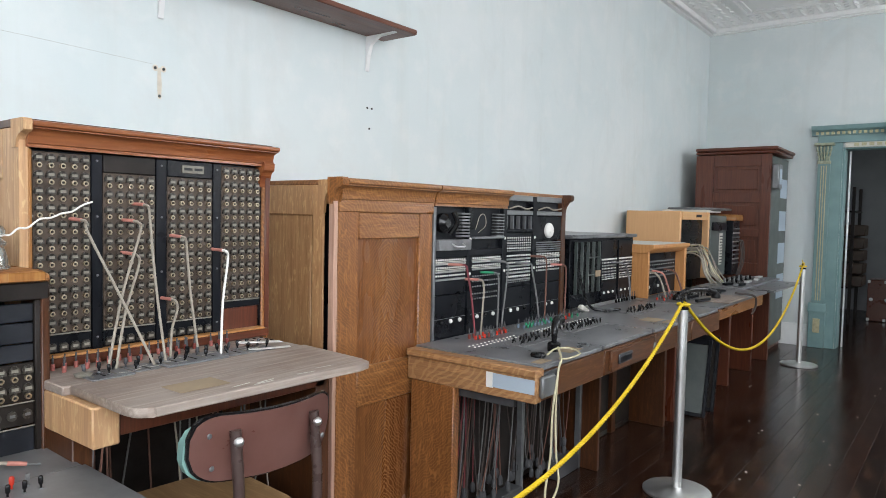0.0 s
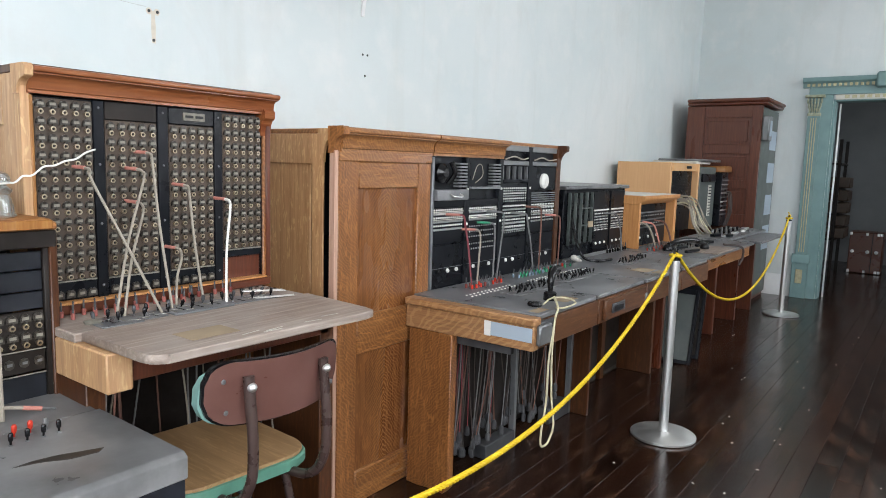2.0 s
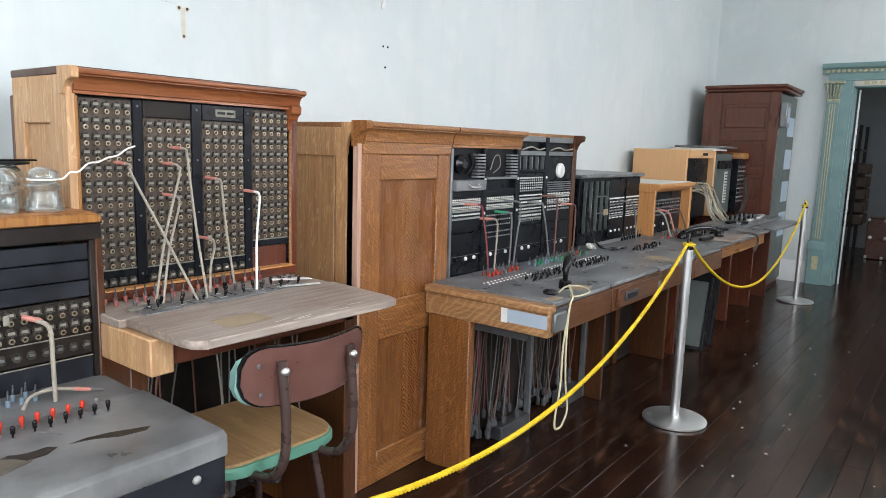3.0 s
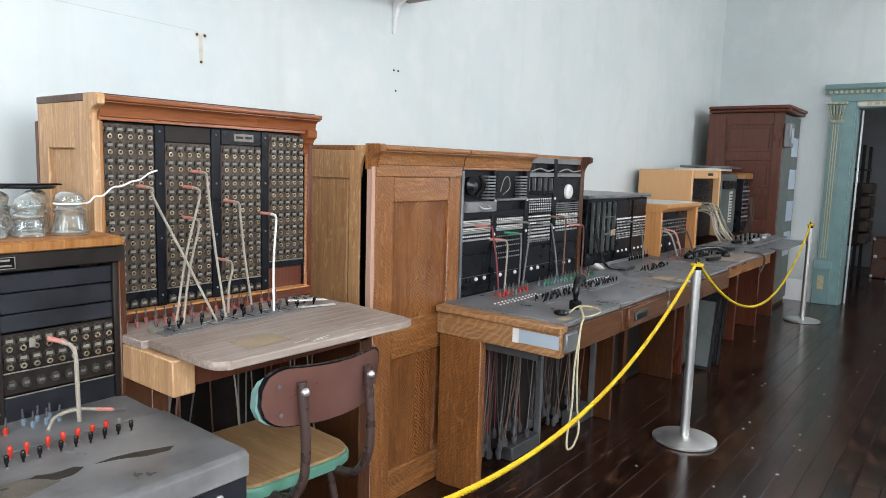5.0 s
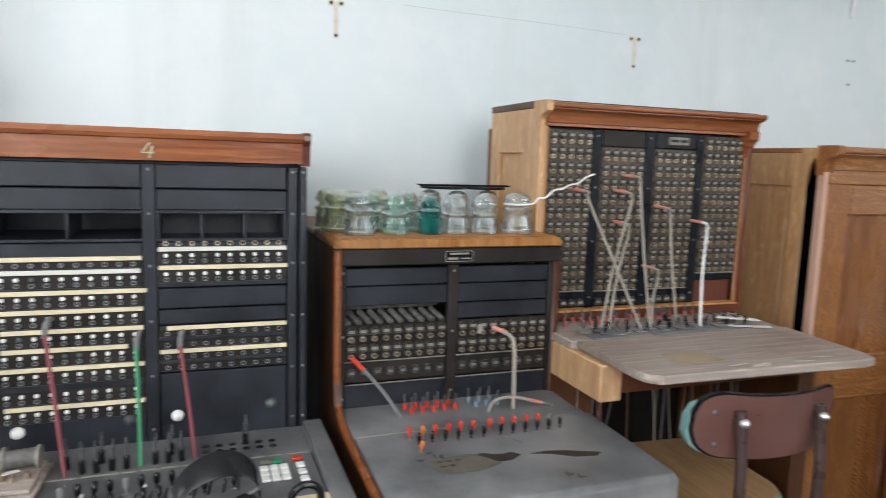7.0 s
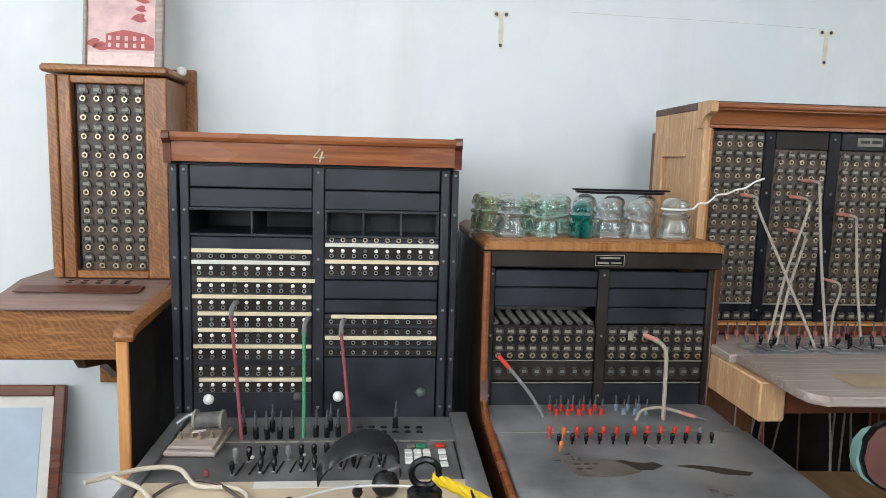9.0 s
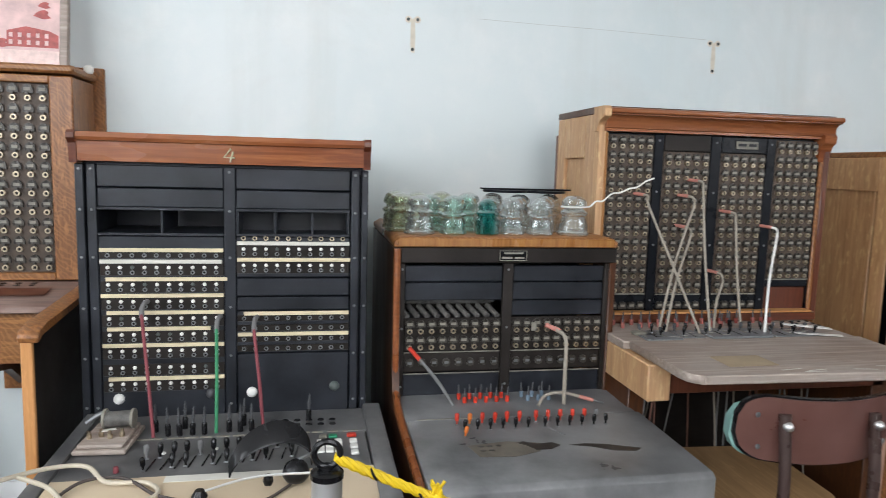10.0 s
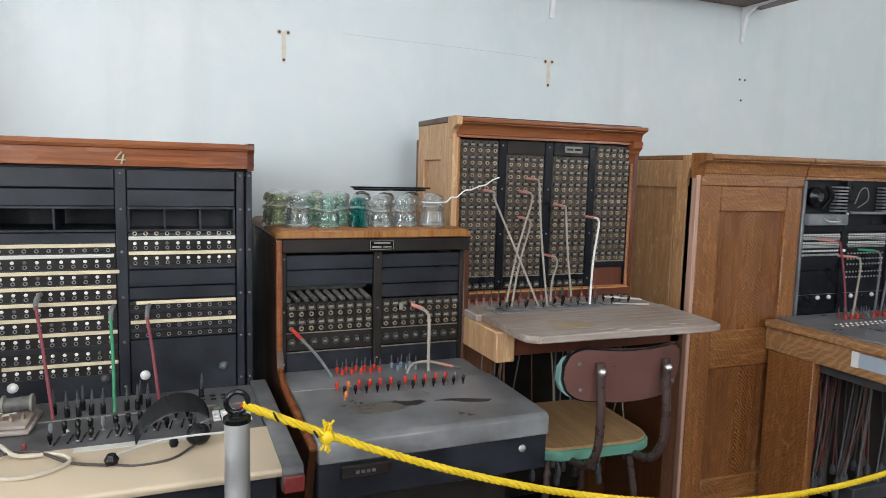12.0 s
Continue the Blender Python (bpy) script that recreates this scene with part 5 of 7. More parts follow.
for x0, x1 in ((CX0, CX0 + 0.018), (CX1 - 0.018, CX1)):
    part("crown_end", prism([(-0.15, 1.415), (CY - 0.03, 1.415), (CY - 0.034, 1.462), (CY - 0.048, 1.474), (CY - 0.048, 1.486), (CY - 0.04, 1.493), (-0.15, 1.493)], "x", x0, x1), MAHOGANY_X, b, "dark red chipped end piece")
for x0, x1 in ((CX0 + 0.003, CX0 + 0.023), (CX0 + 0.029, CX0 + 0.051), (0.408, 0.437), (CX1 - 0.048, CX1 - 0.026), (CX1 - 0.020, CX1 - 0.003)):
    st = part("stile", box(x0, x1, CY - 0.004, CY + 0.02, 0.755, 1.413, 0.002), BLACK_SHEEN, b)
    for z in (0.79, 0.92, 1.05, 1.18, 1.30, 1.40):
        piece("screw", SCREW, st, ((x0 + x1) / 2, CY - 0.004, z))
part("backing", box(CX0 + 0.05, CX1 - 0.05, CY + 0.24, CY + 0.25, 0.775, 1.41, 0), BLACK_SHEEN, b)
for x0, x1 in ((0.106, 0.407), (0.438, 0.729)):
    part("blank_panel", box(x0, x1, CY, CY + 0.02, 1.358, 1.412, 0.002), BLACK_SHEEN, b)
    part("blank_panel", box(x0, x1, CY, CY + 0.02, 1.308, 1.355, 0.002), BLACK_SHEEN, b)
part("pigeonhole_floor", box(0.106, 0.407, CY - 0.004, CY + 0.2, 1.236, 1.243, 0.001), BLACK_SHEEN, b)
part("pigeonhole_lip", box(0.106, 0.407, CY - 0.006, CY, 1.300, 1.308, 0.001), BLACK_SHEEN, b)
part("divider", box(0.254, 0.260, CY - 0.002, CY + 0.2, 1.243, 1.302, 0.001), BLACK_SHEEN, b)
part("pigeonhole_back", box(0.438, 0.729, CY + 0.11, CY + 0.12, 1.23, 1.305, 0.001), BLACK_SHEEN, b)
part("pigeonhole_floor", box(0.438, 0.729, CY - 0.004, CY + 0.12, 1.236, 1.243, 0.001), BLACK_SHEEN, b)
part("pigeonhole_lip", box(0.438, 0.729, CY - 0.006, CY, 1.300, 1.308, 0.001), BLACK_SHEEN, b)
for x in (0.438, 0.532, 0.628, 0.722):
    part("divider", box(x, x + 0.007, CY - 0.002, CY + 0.12, 1.243, 1.302, 0.001), BLACK_SHEEN, b)
jl = part("jack_panel", box(0.106, 0.407, CY, CY + 0.02, 0.835, 1.234, 0.002), BLACK_SHEEN, b)
rk = random.Random(40)


def jack_strip(parent, x0, x1, z, caps, rings):
    """A row of white lamp caps over a row of jacks, with an odd cap missing."""
    part("jack_mount", box(x0 - 0.004, x1 + 0.004, CY - 0.0025, CY, rings - 0.008, (caps or rings) + 0.009, 0.001), BLACK_BROWN, parent)
    part("mount_edge", box(x0 - 0.004, x1 + 0.004, CY - 0.003, CY - 0.0025, rings - 0.0085, rings - 0.0078, 0), DARK_IRON, parent)
    for k in range(10):
        x = x0 + (x1 - x0) * (k + 0.5) / 10
        if caps:
            lit = rk.random() < 0.93
            piece("lamp_cap", JB if lit else CAP_DARK, parent, (x, CY - 0.0025, caps))
        piece("jack", JACK_WORN, parent, (x, CY - 0.0025, rings))


JACK_WORN = jack_mesh("worn_jack", 0.0056, 0.0035, IRON, 10)
CAP_DARK = mesh_of("dark_cap", lathe([(0.0050, 0), (0.0046, 0.003), (0.0026, 0.0045)], (0, 0, 0), 8, None, 0, KN), TEALGREY, Vector(), True)
strips = (1.199, 1.169, 1.125, 1.081, 1.037, 0.995, 0.952, 0.908, 0.865)
for r, z in enumerate(strips):
    n0 = 0.108 + (0.013 if r in (2, 4, 5, 8) else 0)
    if r != 7:
        n1 = {1: 0.402, 2: 0.415, 5: 0.372}.get(r, 0.406)
        part("designation_strip", moved(box(n0, n1, CY - 0.006, CY, z - 0.005, z + 0.005, 0.001), Matrix.Translation((0, 0, rk.uniform(-0.001, 0.001)))), IVORY if r != 1 else PAPER, jl, "ivory paper strip")
    jack_strip(jl, 0.112, 0.402, z, z - 0.0145 if r else None, z - 0.0275 if r else z - 0.0135)
jr = part("jack_panel", box(0.438, 0.729, CY, CY + 0.02, 1.128, 1.234, 0.002), BLACK_SHEEN, b)
part("designation_strip", box(0.440, 0.729, CY - 0.006, CY, 1.213, 1.223, 0.001), PAPER, jr, "pale green paper strip")
part("designation_strip", box(0.440, 0.731, CY - 0.006, CY, 1.170, 1.180, 0.001), IVORY, jr)
jack_strip(jr, 0.442, 0.725, 0, 1.203, 1.190)
jack_strip(jr, 0.442, 0.725, 0, 1.160, 1.147)
jack_rows(jr, 0.442, 0.725, [1.231], JACK_BRASS, 10, CY)
part("blank_panel", box(0.438, 0.729, CY, CY + 0.02, 1.078, 1.125, 0.002), BLACK_SHEEN, b)
part("blank_panel", box(0.438, 0.729, CY, CY + 0.02, 1.040, 1.075, 0.002), BLACK_SHEEN, b)
jr = part("jack_panel", box(0.438, 0.729, CY, CY + 0.02, 0.925, 1.037, 0.002), BLACK_SHEEN, b)
for z, z2 in ((1.032, 0.992), (0.976, 0.937)):
    part("designation_strip", box(0.456 if z > 1 else 0.440, 0.729, CY - 0.006, CY, z - 0.005, z + 0.005, 0.001), IVORY, jr)
    jack_strip(jr, 0.442, 0.725, 0, None, z - 0.013)
    jack_strip(jr, 0.442, 0.725, 0, None, z2)
    part("blank_bar", box(0.440, 0.729, CY - 0.004, CY, z2 + 0.010, z2 + 0.018, 0.001), BLACK_SHEEN, jr)
part("lower_panel", box(0.438, 0.729, CY, CY + 0.02, 0.755, 0.922, 0.002), BLACK_SHEEN, b)
part("lower_panel", box(0.106, 0.407, CY, CY + 0.02, 0.755, 0.832, 0.002), BLACK_SHEEN, b)
for x, z, mat in ((0.144, 0.811, WHITE), (0.372, 0.818, DARK_IRON), (0.475, 0.818, WHITE), (0.692, 0.828, TEALGREY)):
    part("lamp_dome", lathe([(0.014, 0), (0.013, 0.006), (0.009, 0.011), (0.002, 0.0135)], (x, CY, z), 16, None, 0, KN), mat, b)
# painted numeral, drawn with gold strokes
num = part("numeral_four", tube([(0.430, CY - 0.031, 1.459), (0.413, CY - 0.031, 1.437), (0.439, CY - 0.031, 1.437)], 0.0026, 6, steps=0), GOLD, b, "gold painted numeral 4")
part("numeral_stroke", tube([(0.435, CY - 0.031, 1.452), (0.428, CY - 0.031, 1.425)], 0.0026, 6, steps=0), GOLD, num)
# flat plug shelf, key shelf and writing board
SZ = 0.762
part("plug_shelf", box(CX0 + 0.015, CX1, -0.958, CY, 0.72, SZ, 0.002), BLACK_SATIN, b)
part("key_shelf", box(CX0 + 0.03, CX1 - 0.015, -1.165, -0.961, 0.72, SZ - 0.001, 0.002), BLACK_SATIN, b)
for k in range(14):
    part("shelf_rule", box(0.215 + k * 0.038, 0.247 + k * 0.038 + rk.uniform(-0.006, 0.005), -0.9615, -0.957, SZ - 0.002, SZ + 0.0012, 0), TAG, b)
part("writing_board", prism([(-1.168, 0.735), (-1.168, 0.764), (-1.415, 0.756), (-1.42, 0.749), (-1.415, 0.735)], "x", CX0 + 0.05, CX1 + 0.012, bevel=0.002), CREAM, b, "cream laminate writing board")
part("paper_tape", box(0.33, 0.60, -1.20, -1.171, 0.7635, 0.7645, 0), PAPER, b, "strip of white tape")
for x0, x1 in ((CX0 + 0.012, CX0 + 0.048), (CX1 - 0.012, CX1 + 0.036)):
    part("side_rail", prism([(CY, 0.715), (CY, 0.775), (-1.42, 0.762), (-1.43, 0.745), (-1.42, 0.70)], "x", x0, x1, bevel=0.003), BLACK_SATIN, b)
part("rail_end", box(CX1 - 0.010, CX1 + 0.038, -1.433, -1.41, 0.70, 0.74, 0.004), DULL_RED, b, "chipped red end of the rail")
part("front_apron", box(CX0 + 0.05, CX1 - 0.02, -1.395, -1.375, 0.60, 0.734), BLACK_SHEEN, b)
part("lower_case", box(CX0 + 0.05, CX1 - 0.03, -1.0, CY + 0.25, 0, 0.70), BLACK_SHEEN, b)
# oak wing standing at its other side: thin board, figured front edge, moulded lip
# the inner face is oak too; its shade is painted in with black-brown
part("wing_panel", prism([(-0.45, 0.0), (-0.45, 1.052), (-0.932, 1.02), (-0.935, 0.0)], "x", -0.024, -0.002), BLACK_BROWN, b, "inner face of the oak wing, its shade painted in as black-brown")
part("wing_edge", box(-0.026, 0.0, -0.950, -0.936, 0.0, 1.02, 0.003), OAK_ORANGE, b, "golden figured front edge")
part("wing_lip", prism([(-0.45, 1.050), (-0.45, 1.068), (-0.90, 1.038), (-0.945, 1.030), (-0.958, 1.015), (-0.952, 1.000), (-0.932, 1.018)], "x", -0.030, 0.016, bevel=0.003), OAK, b, "dusty moulded lip")
rk = random.Random(41)
PLUG_TALL_BM = bmesh.new()
lathe([(0.0062, 0), (0.0068, 0.003), (0.0068, 0.026), (0.0050, 0.030)], (0, 0, 0), 10, PLUG_TALL_BM, 0)
lathe([(0.0034, 0.030), (0.0034, 0.044), (0.0046, 0.045), (0.0046, 0.050), (0.0030, 0.051), (0.0030, 0.060), (0.0018, 0.062), (0.0028, 0.066), (0.0010, 0.071)], (0, 0, 0), 8, PLUG_TALL_BM, 1)
PLUG_TALL = mesh_of("tall_plug", PLUG_TALL_BM, [BAKELITE, DARK_IRON], Vector(), True)
for x, y in ((0.256, -0.919), (0.290, -0.947), (0.317, -0.949), (0.346, -0.947), (0.374, -0.946), (0.431, -0.938), (0.458, -0.940), (0.485, -0.938), (0.624, -0.882), (0.322, -0.905), (0.462, -0.90)):
    piece("plug", PLUG_TALL, b, (x, y + 0.006, SZ), Matrix.Rotation(rk.uniform(-.06, .06), 4, "Y"))
for k in range(12):
    x = 0.270 + k * 0.0283
    y = -1.075 + k * 0.0029
    piece("key", KEY_BLACK if k % 4 else KEY_GREY, b, (x, y, SZ), Matrix.Rotation(rk.uniform(-.5, .1), 4, "X") @ Matrix.Scale(1.15, 4))
    if k % 3 != 1:
        piece("key", KEY_BLACK, b, (x + 0.006, y - 0.058, SZ), Matrix.Rotation(rk.uniform(-.6, .3), 4, "X") @ Matrix.Scale(1.05, 4))
    part("key_slot", moved(box(-0.0018, 0.0018, -0.030, 0.030, -0.0005, 0.0012, 0), Matrix.Translation((x + 0.016, y - 0.032, SZ)) @ Matrix.Rotation(-0.12, 4, "Z")), BAKELITE, b)
    if k in (1, 5, 9):
        part("lamp_dome", lathe([(0.006, 0), (0.0055, 0.003), (0.002, 0.005)], (x + 0.002, y + 0.024, SZ), 10), WHITE, b)
part("red_button", lathe([(0.006, 0), (0.006, 0.010), (0.004, 0.013)], (0.222, -1.135, SZ), 10), CORD_RED, b)
for k in range(12):
    part("seat_rim", lathe([(0.009, 0), (0.008, 0.0015), (0.005, 0.0015)], (0.535 + (k % 6) * 0.030, -0.872 - (k // 6) * 0.030 - (k % 6) * 0.001, SZ), 10), BAKELITE, b)
CAPB = mesh_of("push_button", box(-0.009, 0.009, -0.011, 0.011, 0, 0.006, 0.002), WHITE, Vector(), False)
for k in range(9):
    piece("push_button", CAPB, b, (0.653 + (k % 3) * 0.021, -1.030 - (k // 3) * 0.0255, SZ))
for y in (-1.031, -1.064, -1.098):
    piece("push_button", CAPB, b, (0.731, y, SZ), None)
part("grey_button", box(0.650, 0.669, -1.007, -0.990, SZ, SZ + 0.006, 0.002), TAG, b)
part("green_button", box(0.673, 0.694, -1.008, -0.991, SZ, SZ + 0.007, 0.002), GREEN, b)
part("red_button", box(0.717, 0.740, -1.004, -0.988, SZ, SZ + 0.007, 0.002), RED, b)
for (x0, y0), (x1, z1), mat in (((0.258, -0.95), (0.213, 1.045), CORD_RED), ((0.401, -0.938), (0.392, 1.005), CORD_GREEN), ((0.513, -0.927), (0.484, 1.002), CORD_RED)):
    yy = CY - 0.045
    part("patch_cord", tube([(x0, y0, SZ), (x0 * 0.5 + x1 * 0.5 + 0.002, (y0 + yy) / 2 - 0.006, (SZ + z1) / 2), (x1, yy, z1)], 0.0042, 8), mat, b)
    part("plug_tip", tube([(x1, yy, z1 - 0.012), (x1 + 0.001, yy + 0.004, z1 + 0.012), (x1 + 0.004, yy + 0.02, z1 + 0.022), (x1 + 0.006, CY, z1 + 0.022)], 0.0062, 8), CORD_GREY, b, "grey plug sleeve")

# ---- low black board with glass insulators on top ----
board5 = thing("switchboard", (1.19, -0.8, 0), "low dark switchboard in an oak case with a sloping black desk", "switchboard", "switchboards")
b = board5
EX0, EX1, EY, ET = 0.853, 1.518, -0.74, 1.235
part("top", prism([(EX0, 1.205), (EX0, 1.222), (EX0 + 0.02, ET), (EX1 - 0.02, ET), (EX1, 1.222), (EX1, 1.205)], "y", EY - 0.02, -0.12, bevel=0.003), OAK_X, b, "dusty oak top with rounded edges")
part("top_edge", box(EX0 + 0.012, EX1 - 0.012, EY - 0.024, EY - 0.02, 1.207, 1.23, 0.002), VARNISH_Z, b)
part("case_side", prism([(EY - 0.02, 1.203), (-0.12, 1.203), (-0.12, 0.0), (-1.1, 0.0), (-1.25, 0.62), (-1.30, 0.735), (-0.86, 0.76), (EY - 0.05, 0.80), (EY - 0.03, 0.87)], "x", EX0, EX0 + 0.02), OAK_DARK, b)
part("case_edge", tube([(EX0 + 0.01, EY - 0.022, 1.20), (EX0 + 0.01, EY - 0.026, 0.90), (EX0 + 0.01, EY - 0.04, 0.80), (EX0 + 0.01, -0.90, 0.765), (EX0 + 0.01, -1.29, 0.742)], 0.010, 8), VARNISH, b, "orange rounded case edge")
part("case_side", box(EX1 - 0.02, EX1, EY - 0.016, -0.12, 0, 1.203), OAK_DARK, b)
part("case_back", box(EX0 + 0.02, EX1 - 0.02, -0.5, -0.12, 0, 1.203), BLACK_SHEEN, b)
part("header", box(EX0 + 0.02, EX1 - 0.002, EY - 0.018, EY + 0.01, 1.16, 1.204, 0.003), BLACK_BROWN, b)
npl = part("name_plate", box(1.155, 1.240, EY - 0.021, EY - 0.018, 1.166, 1.198, 0.001), BAKELITE, b, "small engraved maker's plate")
for x0, x1, z0, z1 in ((1.157, 1.238, 1.195, 1.1968), (1.157, 1.238, 1.1672, 1.169), (1.157, 1.159, 1.169, 1.195), (1.236, 1.238, 1.169, 1.195), (1.170, 1.226, 1.1865, 1.1915), (1.164, 1.195, 1.1725, 1.1785), (1.202, 1.230, 1.1735, 1.1775)):
    part("plate_bar", box(x0, x1, EY - 0.0222, EY - 0.021, z0, z1, 0), TAG, npl)
for x0, x1 in ((EX0 + 0.02, 0.888), (1.175, 1.204), (1.486, EX1 - 0.002)):
    st = part("stile", box(x0, x1, EY - 0.008, EY + 0.01, 0.768, 1.158, 0.002), BLACK_BROWN, b)
    for z in (0.80, 0.97, 1.14):
        piece("screw", SCREW, st, ((x0 + x1) / 2, EY - 0.008, z))
DROP_D = drop_mesh("wide_drop", 0.033, 0.047)
for i, (x0, x1) in enumerate(((0.889, 1.174), (1.205, 1.485))):
    for z0, z1 in ((1.104, 1.150), (1.050, 1.101)) + (((1.003, 1.047),) if i else ()):
        part("blank_panel", box(x0, x1, EY, EY + 0.012, z0, z1, 0.002), BLACK_SHEEN, b)
    n = 9 if i == 0 else 9
    jp = part("drop_panel", box(x0, x1, EY, EY + 0.012, 0.901, 0.998, 0.002), BLACK_BROWN, b)
    for r in range(2):
        for k in range(n):
            piece("drop", DROP_D, jp, (x0 + (x1 - x0) * (k + 0.5) / n, EY, 0.974 - r * 0.047))
    part("white_line", box(x0, x1, EY - 0.003, EY, 0.897, 0.900, 0), TAG, b)
    cp = part("clearing_panel", box(x0, x1, EY, EY + 0.012, 0.840, 0.895, 0.002), BLACK_BROWN, b)
    for k in range(8):
        xx = x0 + (x1 - x0) * (k + 0.5) / 8
        part("clearing_drop", prism([(xx + 0.012 * math.cos(a * math.pi / 4), 0.868 + 0.013 * math.sin(a * math.pi / 4)) for a in range(8)], "y", EY, EY - 0.006), DROP, cp)
        part("clearing_tag", box(xx - 0.006, xx + 0.006, EY - 0.0075, EY - 0.006, 0.865, 0.872, 0), IRON, cp)
    part("white_line", box(x0, x1, EY - 0.003, EY, 0.834, 0.837, 0), TAG, b)
    part("lower_panel", box(x0, x1, EY, EY + 0.012, 0.768, 0.832, 0.002), BLACK_SHEEN, b)
# tipped-up row behind the opening
COIL = paint("dusty_coil", (0.055, 0.052, 0.048), 0.6, 0.4, 60, dust=0.6, dirt=(0.20, 0.19, 0.175))
part("opening_shelf", box(0.889, 1.174, EY + 0.012, EY + 0.2, 0.985, 0.996, 0.001), BLACK_SHEEN, b)
part("opening_back", box(0.889, 1.174, EY + 0.10, EY + 0.11, 0.99, 1.05, 0), BLACK_BROWN, b)
for k in range(10):
    x = 0.898 + k * 0.0295
    part("drop_coil", tube([(x, EY + 0.004, 1.002), (x - 0.020, EY + 0.055, 1.024)], 0.0080, 8, steps=0), COIL, b, "dusty coil seen from above")
    part("coil_end", lathe([(0.008, 0), (0.007, 0.004), (0.003, 0.006)], (x - 0.018 + 0.02, EY + 0.075, 1.036), 8, None, 0, KN), IRON, b)
part("coil_bar", box(0.900, 1.160, EY + 0.066, EY + 0.072, 1.026, 1.046, 0.002), COIL, b, "dusty bar across the coils")
part("loose_tag", box(1.264, 1.280, EY - 0.013, EY - 0.009, 0.958, 0.985, 0.002), TAG, b)
# sloping desk
part("plug_shelf", prism([(EY, 0.70), (EY, 0.772), (-0.93, 0.768), (-0.93, 0.70)], "x", EX0 + 0.02, EX1, bevel=0.002), BLACK_DUST_SHEEN, b)
part("desk_lid", prism([(-0.932, 0.70), (-0.932, 0.769), (-1.295, 0.762), (-1.31, 0.752), (-1.31, 0.70)], "x", EX0 + 0.02, EX1 + 0.008, bevel=0.003), BLACK_DUST_SHEEN, b, "black lid worn grey, with painted-in sheen and dusty prints")
part("desk_front", box(EX0 + 0.02, EX1 + 0.004, -1.305, -1.285, 0.60, 0.70, 0.003), BLACK_SHEEN, b)
part("desk_side", box(EX1 - 0.015, EX1 + 0.004, -1.285, -0.76, 0.60, 0.70, 0.003), BLACK_SHEEN, b)
part("lower_front", box(EX0 + 0.02, EX1 - 0.02, -1.12, -1.10, 0, 0.60, 0.003), BLACK_BROWN, b)
part("lock", lathe([(0.011, 0), (0.010, 0.004), (0.005, 0.006)], (1.444, -1.306, 0.668), 12, None, 0, KN), STEEL, b, "nickel lock")
hp = part("pull_plate", box(0.93, 1.06, -1.313, -1.305, 0.655, 0.69, 0.004), BLACK_BROWN, b, "engraved drawer plate")
for k in range(4):
    part("plate_bar", box(0.968 + k * 0.014, 0.977 + k * 0.014, -1.3145, -1.313, 0.668, 0.676, 0), IRON, hp)
part("white_seam", box(EX0 + 0.05, 1.06, -0.9285, -0.9255, 0.768, 0.7695, 0), TAG, b)
rk = random.Random(51)
for k in range(12):
    x = 1.045 + k * 0.031
    col = PLUG_RED if k < 5 else (PLUG_BLUE if k in (6, 7, 8) else None)
    if col:
        piece("plug", col, b, (x - 0.0, -0.785, 0.771), Matrix.Rotation(rk.uniform(-.08, .08), 4, "Y") @ Matrix.Scale(0.98, 4))
        piece("plug", col, b, (x + 0.010, -0.815, 0.770), Matrix.Rotation(rk.uniform(-.08, .08), 4, "Y") @ Matrix.Scale(0.98, 4))
    piece("key", KEY_ORANGE if k == 1 else (KEY_GREY if k == 11 else KEY_RED), b, (1.0 + k * 0.0335 + (0.012 if k > 5 else 0), -0.972, 0.7685), Matrix.Rotation(rk.uniform(-.1, .1), 4, "X") @ Matrix.Scale(0.95, 4))
    piece("key", KEY_BLACK, b, (1.013 + k * 0.0335 + (0.012 if k > 5 else 0), -1.008, 0.767), Matrix.Rotation(rk.uniform(-.1, .1), 4, "X") @ Matrix.Scale(0.98, 4))
piece("key", KEY_ORANGE, b, (1.005, -1.045, 0.766), Matrix.Rotation(0.2, 4, "Y") @ Matrix.Scale(0.85, 4))
STAIN = paint("olive_dust_print", (0.115, 0.10, 0.078), 0.6, 0.35, 30, dust=0.3, dirt=(0.19, 0.17, 0.14))
WET = paint("dark_smear", (0.030, 0.025, 0.021), 0.4, 0.4, 30)
part("dust_print", prism([(1.0, -1.10), (1.015, -1.165), (1.10, -1.172), (1.165, -1.150), (1.185, -1.105), (1.1, -1.085)], "z", 0.7655, 0.7664), STAIN, b, "faint tan dusty patch")
for k in range(5):
    x, y = 1.03 + (k % 3) * 0.022, -1.108 - (k // 3) * 0.024
    part("dark_print", prism([(x + 0.008 * math.cos(q * 0.785), y + 0.005 * math.sin(q * 0.785)) for q in range(8)], "z", 0.7658, 0.7668), WET, b)
part("dark_print", prism([(1.125, -1.098), (1.145, -1.118), (1.158, -1.142), (1.195, -1.142), (1.225, -1.122), (1.21, -1.105), (1.17, -1.11), (1.14, -1.09)], "z", 0.7660, 0.7672), WET, b)
part("dark_print", prism([(1.25, -1.122), (1.30, -1.138), (1.345, -1.165), (1.40, -1.175), (1.418, -1.160), (1.38, -1.145), (1.34, -1.128), (1.29, -1.118)], "z", 0.7645, 0.7658), WET, b)
part("scratch", prism([(1.215, -0.985), (1.224, -0.985), (1.262, -1.062), (1.258, -1.064)], "z", 0.7665, 0.7678), SLATE, b)
